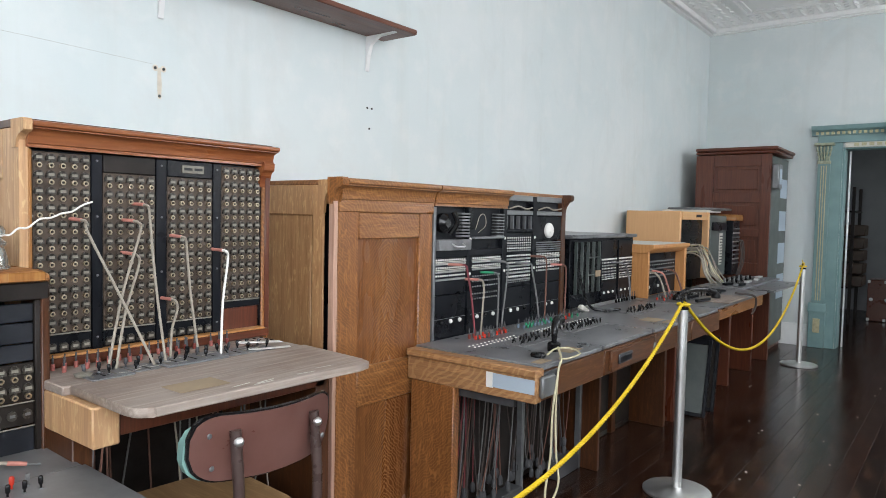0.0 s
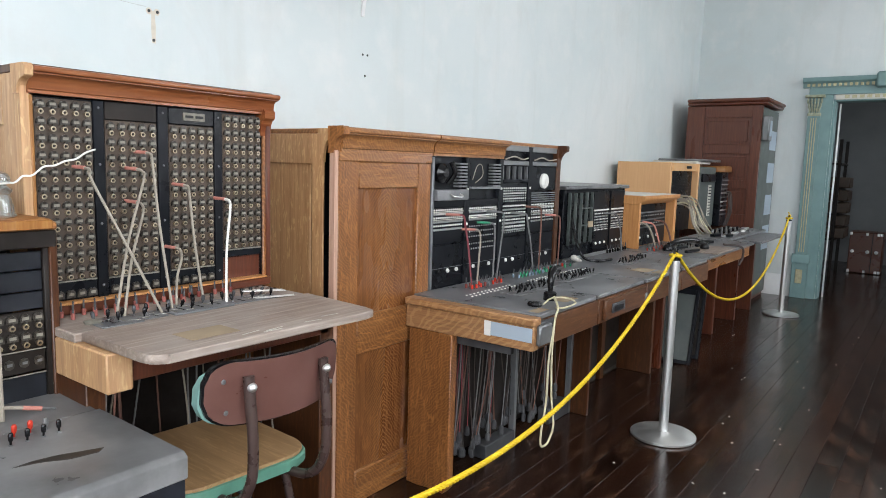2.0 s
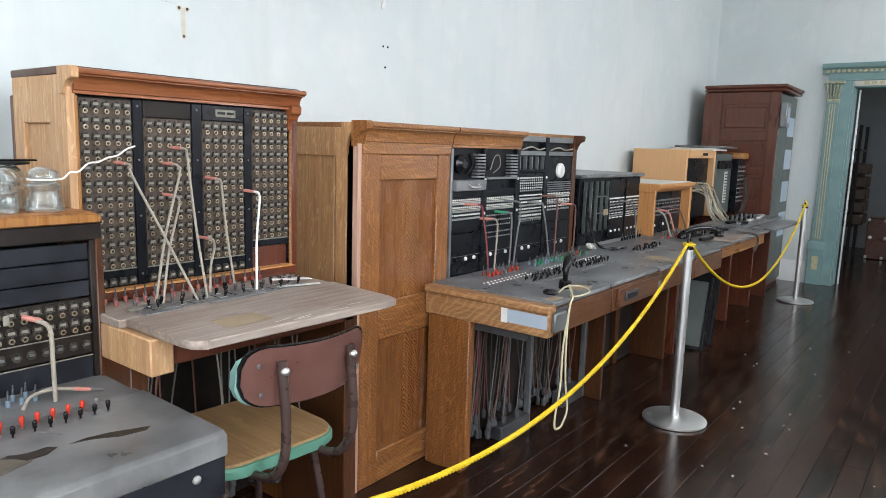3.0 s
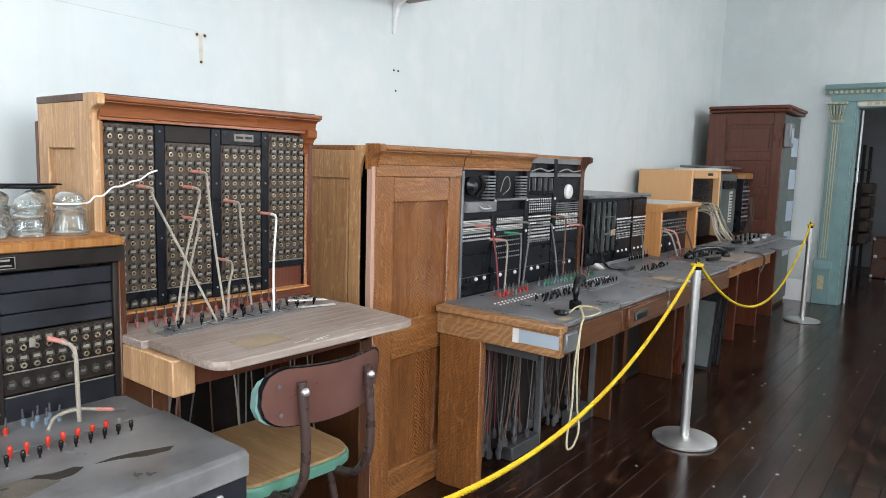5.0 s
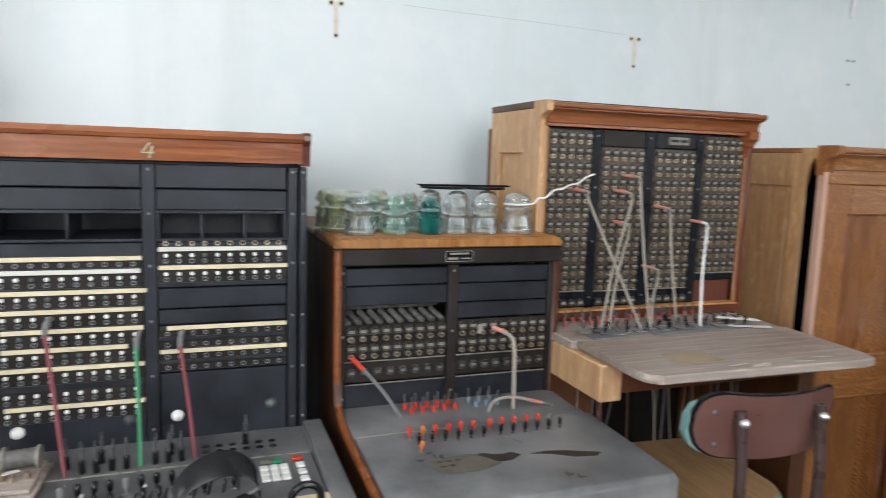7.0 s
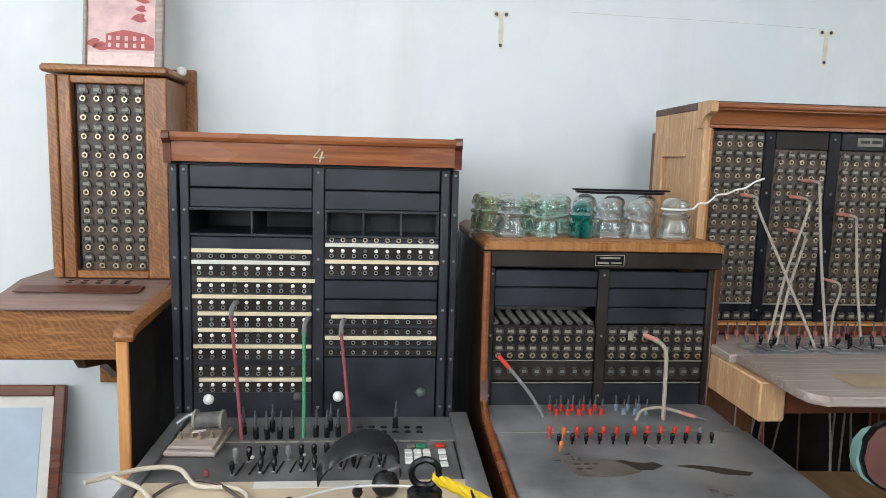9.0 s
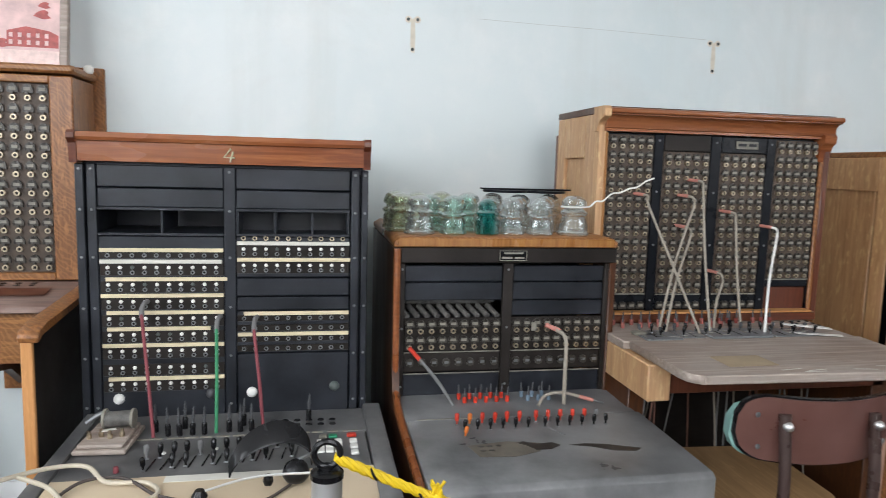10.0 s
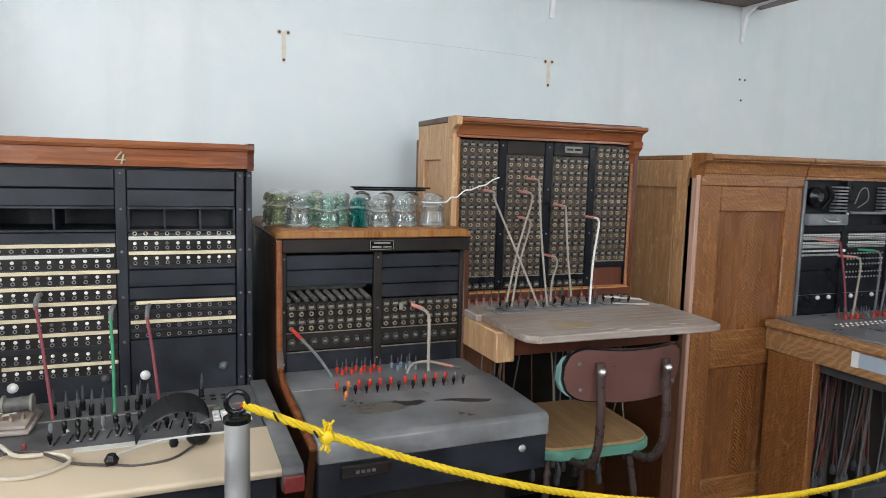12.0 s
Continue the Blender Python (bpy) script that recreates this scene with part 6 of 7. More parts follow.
part("patch_cord", tube([(1.018, -0.835, 0.77), (0.98, -0.81, 0.83), (0.925, -0.775, 0.895)], 0.0048, 8), CORD_GREY, b)
part("plug_tip", tube([(0.93, -0.779, 0.888), (0.902, -0.762, 0.918)], 0.0062, 8, steps=0), RED, b, "orange-red plug sleeve")
part("patch_cord", tube([(1.335, -0.855, 0.77), (1.338, -0.845, 0.86), (1.347, -0.82, 0.935), (1.345, -0.80, 0.958), (1.328, -0.785, 0.968)], 0.0058, 8), CORD, b)
part("plug_tip", tube([(1.338, -0.79, 0.966), (1.308, -0.755, 0.976)], 0.007, 8, steps=0), PINKTIP, b)
part("loose_cord", tube([(1.255, -0.865, 0.772), (1.28, -0.85, 0.795), (1.33, -0.85, 0.802), (1.385, -0.855, 0.79)], 0.0045, 8), CORD, b)
part("loose_plug", tube([(1.38, -0.855, 0.791), (1.42, -0.86, 0.780)], 0.0055, 8, steps=0), PINKTIP, b)
part("loose_plug_tip", tube([(1.42, -0.86, 0.780), (1.45, -0.865, 0.773)], 0.003, 6, steps=0), IRON, b)
hanging_cords(b, [CORD, CORD_BROWN, CORD_GREY], 1.55, 1.62, -0.9, 0.2, 0.8, 3, 61)


def insulator(mat, place, s, shape, label):
    """A glass pin insulator: skirted bell with wire groove and domed crown, hollow inside."""
    prof = {
        0: [(0.031, 0), (0.035, 0.003), (0.0345, 0.009), (0.032, 0.012), (0.0325, 0.032), (0.029, 0.042), (0.0345, 0.047), (0.0355, 0.052), (0.031, 0.056), (0.0245, 0.059), (0.0245, 0.064), (0.031, 0.068), (0.0325, 0.073), (0.030, 0.082), (0.0265, 0.091), (0.016, 0.098), (0.004, 0.101)],
        1: [(0.036, 0), (0.0400, 0.003), (0.0400, 0.009), (0.0365, 0.012), (0.0355, 0.024), (0.0315, 0.040), (0.0285, 0.048), (0.0335, 0.053), (0.0345, 0.059), (0.0295, 0.063), (0.0240, 0.067), (0.0240, 0.071), (0.0310, 0.075), (0.0315, 0.082), (0.0280, 0.090), (0.018, 0.097), (0.004, 0.100)],
        2: [(0.027, 0), (0.0315, 0.003), (0.0310, 0.030), (0.0315, 0.038), (0.027, 0.041), (0.0235, 0.044), (0.0285, 0.048), (0.0295, 0.056), (0.0250, 0.060), (0.0215, 0.064), (0.0250, 0.068), (0.0235, 0.080), (0.014, 0.089), (0.004, 0.092)],
    }[shape]
    top = prof[-1][1]
    wall = [(max(0.004, r - 0.0055 + 0.0012 * (-1) ** k), min(z + 0.001, top - 0.006)) for k, (r, z) in enumerate(prof)]
    loop = [(r * s, z * s) for r, z in prof] + [(0.0015 * s, top * s)] + [(0.0015 * s, (top - 0.006) * s)] + [(r * s, z * s) for r, z in wall[::-1]]
    bm = lathe(loop, place, 24, closed=False)
    n = len(bm.verts) // 24
    bm.verts.ensure_lookup_table()
    first, last = bm.verts[:24], bm.verts[(n - 1) * 24:]
    for k in range(24):
        bm.faces.new((last[k], last[(k + 1) % 24], first[(k + 1) % 24], first[k]))
    ob = solo("glass_insulator", bm, mat, place, label, "insulator", "glass insulators")
    return ob


rk = random.Random(71)
CLEAR, STRAW, PALE = "clear glass pin insulator on the dusty oak top", "straw-tinted glass pin insulator on the dusty oak top", "pale aqua glass pin insulator"
for x, y, mat, sh, size, text in (
        (0.935, -0.690, GLASS, 1, 1.12, CLEAR), (1.033, -0.685, GLASS_GREEN, 0, 1.12, PALE), (1.141, -0.685, GLASS_TEAL, 2, 1.15, "deep teal glass pin insulator, the only coloured one"),
        (1.209, -0.680, GLASS, 0, 1.10, CLEAR), (1.297, -0.685, GLASS, 0, 1.10, CLEAR), (1.398, -0.690, GLASS, 1, 1.20, "large clear glass insulator with a white wire tied round it"),
        (0.893, -0.600, GLASS_OLD, 1, 1.14, STRAW), (0.985, -0.590, GLASS_GREEN, 0, 1.10, PALE), (1.095, -0.595, GLASS_GREEN, 0, 1.12, PALE), (1.255, -0.590, GLASS, 1, 1.10, CLEAR), (1.350, -0.590, GLASS, 0, 1.12, CLEAR),
        (0.885, -0.500, GLASS_OLD, 0, 1.16, STRAW), (0.960, -0.480, GLASS_OLD, 1, 1.14, STRAW), (1.035, -0.470, GLASS_OLD, 0, 1.16, STRAW), (1.125, -0.470, GLASS, 1, 1.14, CLEAR),
        (1.205, -0.480, GLASS, 0, 1.14, CLEAR), (1.300, -0.470, GLASS, 1, 1.12, CLEAR), (1.395, -0.490, GLASS, 0, 1.14, CLEAR)):
    insulator(mat, (x + rk.uniform(-.004, .004), y, ET), size, sh, text)
wr = thing("wire", (1.398, -0.69, 1.3), "kinked white wire sticking up from an insulator", "wire")
part("strand", tube([(1.415, -0.70, 1.325), (1.445, -0.70, 1.322), (1.47, -0.69, 1.338), (1.495, -0.685, 1.340), (1.525, -0.68, 1.362), (1.555, -0.675, 1.366), (1.585, -0.67, 1.378), (1.615, -0.665, 1.384), (1.645, -0.66, 1.402), (1.672, -0.66, 1.412)], 0.0028, 6), WHITE, wr)
part("wire_turn", ring((1.398, -0.69, ET + 0.086), 0.034, 0.0028, n=20, m=6), WHITE, wr)
pl = thing("paddle", (1.3, -0.5, 1.352), "two flat black paddles lying across the insulators", "paddle")
for x in (1.24, 1.37):
    part("disc", lathe([(0.07, 0), (0.072, 0.003), (0.07, 0.007)], (x, -0.50, 1.354), 24), BLACK, pl)
part("strip", box(1.16, 1.46, -0.515, -0.48, 1.362, 1.367, 0.002), BLACK, pl)

# ---- wall-hung magneto board ----
wallset = thing("wall_switchboard", (-0.30, -0.12, 0.6), "small wall-hung oak switchboard with five columns of drops", "switchboard", "switchboards")
b = wallset
KX0, KX1, KY = -0.485, -0.112, -0.25
SHELF_WOOD = wood("dusty_red_shelf", (0.11, 0.05, 0.035), (0.23, 0.115, 0.082), (0.36, 0.21, 0.16), "x", 0.5, 0, 0.25)
part("back_board", box(KX0 + 0.04, KX1 + 0.03, -0.022, -0.002, 0.60, 1.735), OAK, b)
part("case", box(KX0 + 0.004, KX1 - 0.004, KY + 0.03, -0.023, 1.02, 1.679), OAK, b)
for x0, x1 in ((KX0, -0.452), (-0.448, -0.408), (-0.182, KX1)):
    part("stile", box(x0, x1, KY - (0.0 if x0 < -0.45 else 0.004), KY + 0.03, 1.03, 1.679, 0.004), OAK, b)
part("rail", box(-0.408, -0.182, KY - 0.002, KY + 0.03, 1.655, 1.679), OAK_X, b)
part("rail", box(-0.408, -0.182, KY - 0.002, KY + 0.03, 1.03, 1.055), OAK_X, b)
part("top", box(KX0 - 0.012, KX1 + 0.008, KY - 0.014, -0.024, 1.686, 1.712, 0.008), OAK_X, b)
strip = part("drop_strip", box(-0.398, -0.182, KY + 0.016, KY + 0.028, 1.055, 1.655, 0.001), STRIP, b)
part("shadow_gap", box(-0.408, -0.398, KY + 0.024, KY + 0.029, 1.055, 1.655, 0), BLACK, b)
DROP_K = drop_mesh("wall_drop", 0.040, 0.060)
for r in range(10):
    for k in range(5):
        piece("drop", DROP_K, strip, (-0.397 + 0.214 * (k + 0.5) / 5, KY + 0.016, 1.625 - r * 0.0598))
part("shelf_top", prism([(-0.02, 1.025), (KY - 0.01, 1.025), (-0.46, 0.985), (-0.46, 0.965), (-0.02, 0.965)], "x", KX0 - 0.10, KX1 + 0.008, bevel=0.003), SHELF_WOOD, b)
part("shelf_box", box(KX0 - 0.09, KX1, -0.43, -0.024, 0.805, 0.964), OAK_X, b)
part("recess", prism([(-0.325, 1.0172), (-0.325, 1.0192), (-0.385, 1.0083), (-0.385, 1.0063)], "x", KX0 - 0.06, KX1 - 0.06), MAHOGANY_X, b)
for k in range(10):
    part("key_cap", lathe([(0.010, 0), (0.010, 0.001), (0.006, 0.0015)], (-0.42 + (k % 5) * 0.045, -0.268 - (k // 5) * 0.02, 1.0235 - (k // 5) * 0.003), 10), BAKELITE, b)
part("bracket", prism([(-0.36, 0.804), (-0.30, 0.74), (-0.14, 0.71), (-0.023, 0.62), (-0.023, 0.804)], "x", -0.40, -0.37, bevel=0.003), OAK_DARK, b, "curved wooden bracket")
part("lower_board", box(-0.36, KX1 - 0.02, -0.024, -0.005, 0.66, 0.804), MAHOGANY, b)
part("wall_knob", lathe([(0.012, 0), (0.016, 0.008), (0.016, 0.02), (0.008, 0.028)], (KX1 + 0.01, -0.12, 1.704), 12), WHITE, b, "white porcelain knob")

# framed photograph standing on it
pic = thing("framed_photograph", (-0.24, -0.2, 1.712), "red-toned photograph of a brick building in a worn wooden frame", "picture")
lean = Matrix.Translation((-0.262, -0.20, 1.7045)) @ Matrix.Rotation(radians(-7), 4, "X")
for x0, x1, z0, z1 in ((-0.125, -0.113, 0, 0.36), (0.100, 0.125, 0, 0.36), (-0.113, 0.100, 0, 0.008), (-0.113, 0.100, 0.34, 0.36)):
    part("frame_bar", moved(box(x0, x1, -0.012, 0.012, z0, z1, 0.003), lean), DESK_TOP, pic)
PINKPAPER = paint("pink_print", (0.62, 0.42, 0.40), 0.4, 0.25, 14)
BRICKRED = paint("print_red", (0.36, 0.07, 0.06), 0.4, 0.3, 60)
ph = part("print", moved(box(-0.113, 0.100, -0.004, 0.004, 0.008, 0.34, 0), lean), PINKPAPER, pic)
part("printed_ground", moved(box(-0.111, 0.098, -0.0048, -0.0042, 0.012, 0.055, 0), lean), paint("print_pale", (0.70, 0.52, 0.48), 0.4, 0.2, 40), ph)
part("printed_building", moved(prism([(-0.055, 0.065), (-0.055, 0.115), (0.0, 0.130), (0.07, 0.118), (0.095, 0.105), (0.095, 0.065)], "y", -0.0052, -0.0042), lean), BRICKRED, ph)
for k in range(5):
    for z in (0.072, 0.095):
        part("printed_window", moved(box(-0.048 + k * 0.026, -0.038 + k * 0.026, -0.0060, -0.0053, z, z + 0.014, 0), lean), PINKPAPER, ph)
for k, (x, z, w) in enumerate(((0.05, 0.17, 0.03), (0.055, 0.20, 0.022), (0.062, 0.23, 0.026), (-0.09, 0.085, 0.03), (-0.07, 0.075, 0.03))):
    part("printed_leaves", moved(prism([(x + w * (0.7 + 0.3 * ((a * 7) % 3 - 1)) * math.cos(a * 0.7), z + w * 0.5 * math.sin(a * 0.7)) for a in range(9)], "y", -0.0056, -0.0043), lean), BRICKRED, ph)

# framed print leaning below
lowp = thing("picture_frame", (-0.6, -0.2, 0), "red-wood frame with a pale blue print leaning on the wall", "picture")
m = Matrix.Translation((-0.845, -0.20, 0.0)) @ Matrix.Rotation(radians(-14), 4, "X")
for x0, x1, z0, z1 in ((-0.30, -0.26, 0, 0.62), (0.26, 0.30, 0, 0.62), (-0.26, 0.26, 0, 0.04), (-0.26, 0.26, 0.58, 0.62)):
    part("frame_bar", moved(box(x0, x1, -0.015, 0.01, z0, z1, 0.004), m), MAHOGANY_X, lowp)
part("mount", moved(box(-0.26, 0.26, -0.004, 0.004, 0.04, 0.58, 0), m), PAPER, lowp)
part("print", moved(box(-0.22, 0.22, -0.006, -0.0045, 0.08, 0.54, 0), m), PALE_BLUE, lowp, "pale blue print")

# ---- chair ----
chair = thing("chair", (1.76, -1.05, 0), "office chair with a maroon backrest and green-edged wooden seat", "chair")
b = chair
def rounded(w, d, r, n=5):
    pts = []
    for cx, cy, a0 in ((w / 2 - r, d / 2 - r, 0), (-w / 2 + r, d / 2 - r, 90), (-w / 2 + r, -d / 2 + r, 180), (w / 2 - r, -d / 2 + r, 270)):
        for k in range(n + 1):
            a = radians(a0 + 90 * k / n)
            pts.append((cx + r * math.cos(a), cy + r * math.sin(a)))
    return pts


seat_at = Matrix.Translation((1.80, -0.985, 0.555)) @ Matrix.Rotation(radians(-4), 4, "Z")
part("seat", moved(prism(rounded(0.42, 0.40, 0.08), "z", 0.024, 0.034, bevel=0.002), seat_at), SEAT_WOOD, b, "tan wood-grain seat")
part("seat_edge", moved(prism(rounded(0.44, 0.42, 0.09), "z", -0.006, 0.025, bevel=0.006), seat_at), SEAFOAM, b, "green seat edge")
back_at = Matrix.Translation((1.805, -1.302, 0.845)) @ Matrix.Rotation(radians(-4), 4, "Z") @ Matrix.Rotation(radians(8), 4, "X")
def back_slab(w, h, r, y0, y1, nx=36):
    """A rounded slab bowed round the sitter, cut in upright strips."""
    own = bmesh.new()
    cols = []
    for i in range(nx + 1):
        x = -w / 2 + w * i / nx
        e = min(i, nx - i) / nx * w
        hh = h / 2 - (r - math.sqrt(max(0.0, r * r - (r - e) ** 2)) if e < r else 0) * 0.9
        hh = max(hh, h * 0.10)
        bow = 0.055 * (2 * x / w) ** 2
        cols.append([own.verts.new((x, y + bow, z)) for y, z in ((y0, -hh), (y0, hh), (y1, hh), (y1, -hh))])
    for a, c in zip(cols, cols[1:]):
        for k in range(4):
            own.faces.new((a[k], a[(k + 1) % 4], c[(k + 1) % 4], c[k]))
    own.faces.new(cols[0])
    own.faces.new(cols[-1][::-1])
    return own


bk = part("backrest", moved(back_slab(0.395, 0.160, 0.065, -0.012, 0.0), back_at), CHAIR_BACK, b, "maroon vinyl backrest with scuffs")
part("back_cushion", moved(back_slab(0.412, 0.132, 0.05, 0.0015, 0.026), back_at @ Matrix.Translation((0, 0, -0.015))), AQUA, b, "aqua cushion edge")
part("back_rim", moved(back_slab(0.405, 0.168, 0.065, -0.008, 0.001), back_at), BAKELITE, b, "black rim")
for x in (-0.112, 0.112):
    q = back_at @ Vector((x, -0.012 + 0.014, 0.02))
    tb = part("back_tube", tube([q + Vector((0, -0.006, 0.025)), q + Vector((0, -0.012, -0.03)), q + Vector((0, -0.022, -0.14)), q + Vector((0, -0.012, -0.24)), q + Vector((0, 0.05, -0.31)), q + Vector((0, 0.2, -0.325))], 0.0135, 10), CHAIR_TUBE, b, "brown enamelled bent tube")
    part("acorn_nut", lathe([(0.012, 0), (0.012, 0.006), (0.009, 0.012), (0.003, 0.016)], q + Vector((0, -0.016, 0.0)), 10, None, 0, KN), STEEL, tb, "chrome acorn nut")
for x, z in ((-0.165, 0.035), (-0.155, -0.045), (0.165, -0.04)):
    q = back_at @ Vector((x, -0.012 + 0.045 * (x / 0.2) ** 2, z))
    part("rivet", lathe([(0.007, 0), (0.005, 0.002)], q, 8, None, 0, KN), IRON, bk)
part("seat_bar", box(1.635, 1.965, -1.12, -1.08, 0.53, 0.548, 0.004), CHAIR_TUBE, b)
part("seat_bar", box(1.635, 1.965, -0.90, -0.86, 0.53, 0.548, 0.004), CHAIR_TUBE, b)
for sx, sy in ((-1, -1), (1, -1), (-1, 1), (1, 1)):
    cx, cy = 1.80, -0.985
    part("leg", tube([(cx + sx * 0.14, cy + sy * 0.12, 0.535), (cx + sx * 0.16, cy + sy * 0.14, 0.48), (cx + sx * 0.21, cy + sy * 0.20, 0.0)], 0.012, 10), CHAIR_TUBE, b)

# ---- rope stands ----
STANDS = ((0.655, -1.60), (4.222, -1.487), (8.135, -1.345))


def rope_stand(place):
    s = thing("rope_stand", (*place, 0), "brushed steel rope stand with a round base", "stanchion", "rope stands")
    x, y = place
    part("base", lathe([(0.165, 0), (0.168, 0.003), (0.168, 0.012), (0.160, 0.017), (0.06, 0.026), (0.035, 0.030)], (x, y, 0.002), 48), STEEL, s)
    part("pole", lathe([(0.024, 0.028), (0.024, 0.945)], (x, y, 0), 24), STEEL, s)
    part("collar", lathe([(0.026, 0.944), (0.026, 0.953), (0.018, 0.958), (0.010, 0.958), (0.010, 0.964)], (x, y, 0), 24), BAKELITE, s)
    part("ring", ring((x, y, 0.982), 0.020, 0.0055, Matrix.Rotation(radians(90), 4, "X")), BAKELITE, s, "black eye ring")
    return s


for pl in STANDS:
    rope_stand(pl)


def rope(name, a, c, sag, r, side=0.0, n=70, twist=0.045):
    """A laid rope: three strands turning about a hanging line."""
    th = thing(name, a, "yellow twisted nylon rope hung between stands", "rope", "yellow ropes")
    a, c = Vector(a), Vector(c)
    length = (c - a).length
    for s in range(3):
        pts = []
        for i in range(n + 1):
            t = i / n
            q = a.lerp(c, t) + Vector((0, side * math.sin(math.pi * t), -sag * 4 * t * (1 - t)))
            ph = 2 * math.pi * (s / 3 + t * length / twist)
            d = (c - a).normalized()
            u = d.orthogonal().normalized()
            v = d.cross(u)
            pts.append(q + r * 0.52 * (u * math.cos(ph) + v * math.sin(ph)))
        part("strand", tube(pts, r * 0.55, 6, None, 0, 0), ROPE, th)
    return th


r1 = rope("rope", (0.668, -1.60, 0.975), (4.21, -1.487, 0.978), 0.462, 0.0092, 0.0, 420, 0.05)
r2 = rope("rope", (4.235, -1.487, 0.978), (8.13, -1.345, 0.978), 0.49, 0.0092, 0.0, 420, 0.05)

# knot, frayed end and black ties near the first stand; bindings at the others
for ob, place, pts in ((r1, (0.83, -1.595, 0.889), 14), (r2, (8.135, -1.345, 0.995), 8)):
    rk = random.Random(pts)
    part("knot", lathe([(0.004, -0.016), (0.013, -0.010), (0.015, 0), (0.013, 0.010), (0.004, 0.016)], place, 12, None, 0, Matrix.Rotation(radians(70), 4, "Y")), ROPE, ob)
    for k in range(pts):
        d = Vector((rk.uniform(-0.012, 0.016), rk.uniform(-0.012, 0.012), rk.choice((-1, 1)) * rk.uniform(0.022, 0.045)))
        part("frayed_end", tube([Vector(place), Vector(place) + d * 0.6, Vector(place) + d * 1.0 + Vector((rk.uniform(-0.008, 0.008), 0, 0))], 0.0028, 5, steps=2), ROPE, ob)
for place in ((0.728, -1.598, 0.944), (0.805, -1.596, 0.902)):
    part("tie", ring(place, 0.0105, 0.0022, Matrix.Rotation(radians(62), 4, "Y"), n=14, m=6), BAKELITE, r1, "black cable tie")
part("loop", ring((4.222, -1.487, 0.970), 0.027, 0.008, n=18, m=6), ROPE, r1)
part("loop", ring((8.135, -1.345, 0.972), 0.027, 0.009, n=18, m=6), ROPE, r2)

# ---- wooden shelf on cast brackets, bolt holes and line on the wall ----
shelf = thing("wall_shelf", (2.6, -0.13, 2.35), "dark red-brown wooden shelf on white iron brackets", "shelf")
part("board", box(1.9, 3.56, -0.25, -0.004, 2.345, 2.372, 0.004), MAHOGANY_X, shelf)
for x in (2.25, 3.435):
    bkt = part("bracket", prism([(-0.002, 2.16), (-0.010, 2.16), (-0.018, 2.24), (-0.035, 2.30), (-0.09, 2.335), (-0.21, 2.338), (-0.21, 2.3445), (-0.002, 2.3445)], "x", x - 0.012, x + 0.012, bevel=0.002), TRIM_WHITE, shelf, "white-painted iron bracket")
RUST = paint("rust_stain", (0.40, 0.40, 0.37), 0.8, 0.2, 40)
SCAR = paint("bare_plaster_scar", (0.60, 0.55, 0.46), 0.8, 0.15, 30)
for x, z in ((1.0, 1.866), (2.248, 1.852), (3.463, 1.857)):
    sc = thing("wall_scar", (x, 0, z), "old bracket mark with screw holes in the plaster", "wall mark", "bracket marks")
    if x < 3:
        part("scar", prism([(x - 0.006, z - 0.01), (x + 0.008, z - 0.012), (x + 0.010, z + 0.05), (x + 0.006, z + 0.115), (x - 0.008, z + 0.11), (x - 0.009, z + 0.03)], "y", -0.0008, -0.004 + 0.0035), SCAR, sc)
        for dx in (-0.021, 0.021):
            part("scuff", lathe([(0.013, 0), (0.011, 0.0008)], (x + dx * 0.8, -0.0, z + 0.110), 9, None, 0, KN), SCAR, sc)
    for dx, dz in ((-0.018, 0.110), (0.018, 0.110), (0, 0.0)):
        part("screw_hole", lathe([(0.0065, 0), (0.006, 0.002)], (x + dx, -0.001, z + dz), 8, None, 0, KN), BAKELITE, sc)
hair = thing("wall_crack", (1.7, -0.001, 1.98), "fine hairline crack across the wall paint", "wall crack")
part("crack_line", tube([(1.25, -0.0005, 1.995), (1.5, -0.0005, 1.99), (1.8, -0.0005, 1.986), (2.22, -0.0005, 1.975)], 0.0007, 4), RUST, hair)

# ---- things on the desks ----
hs = thing("headset", (0.55, -1.2, 0.76), "black operator headset with a boom lying on the desk", "headset")
bm = bmesh.new()
cols = []
for a in range(0, 181, 9):
    ca, sa = math.cos(radians(a)), math.sin(radians(a))
    c = Vector((0.546, -1.178, 0.778)) + ca * Vector((0.086, 0.020, 0)) + sa * Vector((0.012, 0.022, 0.068))
    o = (ca * Vector((0.086, 0.020, 0)) + sa * Vector((0.012, 0.022, 0.053))).normalized()
    w = Vector((0.002, -0.012, -0.012)) * (0.75 + 0.75 * sa)
    cols.append([bm.verts.new(c + d) for d in (-w, w, w - o * 0.003, -w - o * 0.003)])
for a, c in zip(cols, cols[1:]):
    for k in range(4):
        bm.faces.new((a[k], a[(k + 1) % 4], c[(k + 1) % 4], c[k]))
bm.faces.new(cols[0])
bm.faces.new(cols[-1][::-1])
part("headband", bm, BAKELITE, hs, "wide black headband")
part("earpiece", lathe([(0.008, 0), (0.021, 0.005), (0.028, 0.016), (0.028, 0.026), (0.022, 0.040), (0.010, 0.048), (0.002, 0.050)], (0.600, -1.235, 0.765), 24), BAKELITE, hs)
part("yoke", tube([(0.632, -1.160, 0.785), (0.632, -1.19, 0.805), (0.622, -1.22, 0.815), (0.604, -1.232, 0.813)], 0.004, 6), IRON, hs)
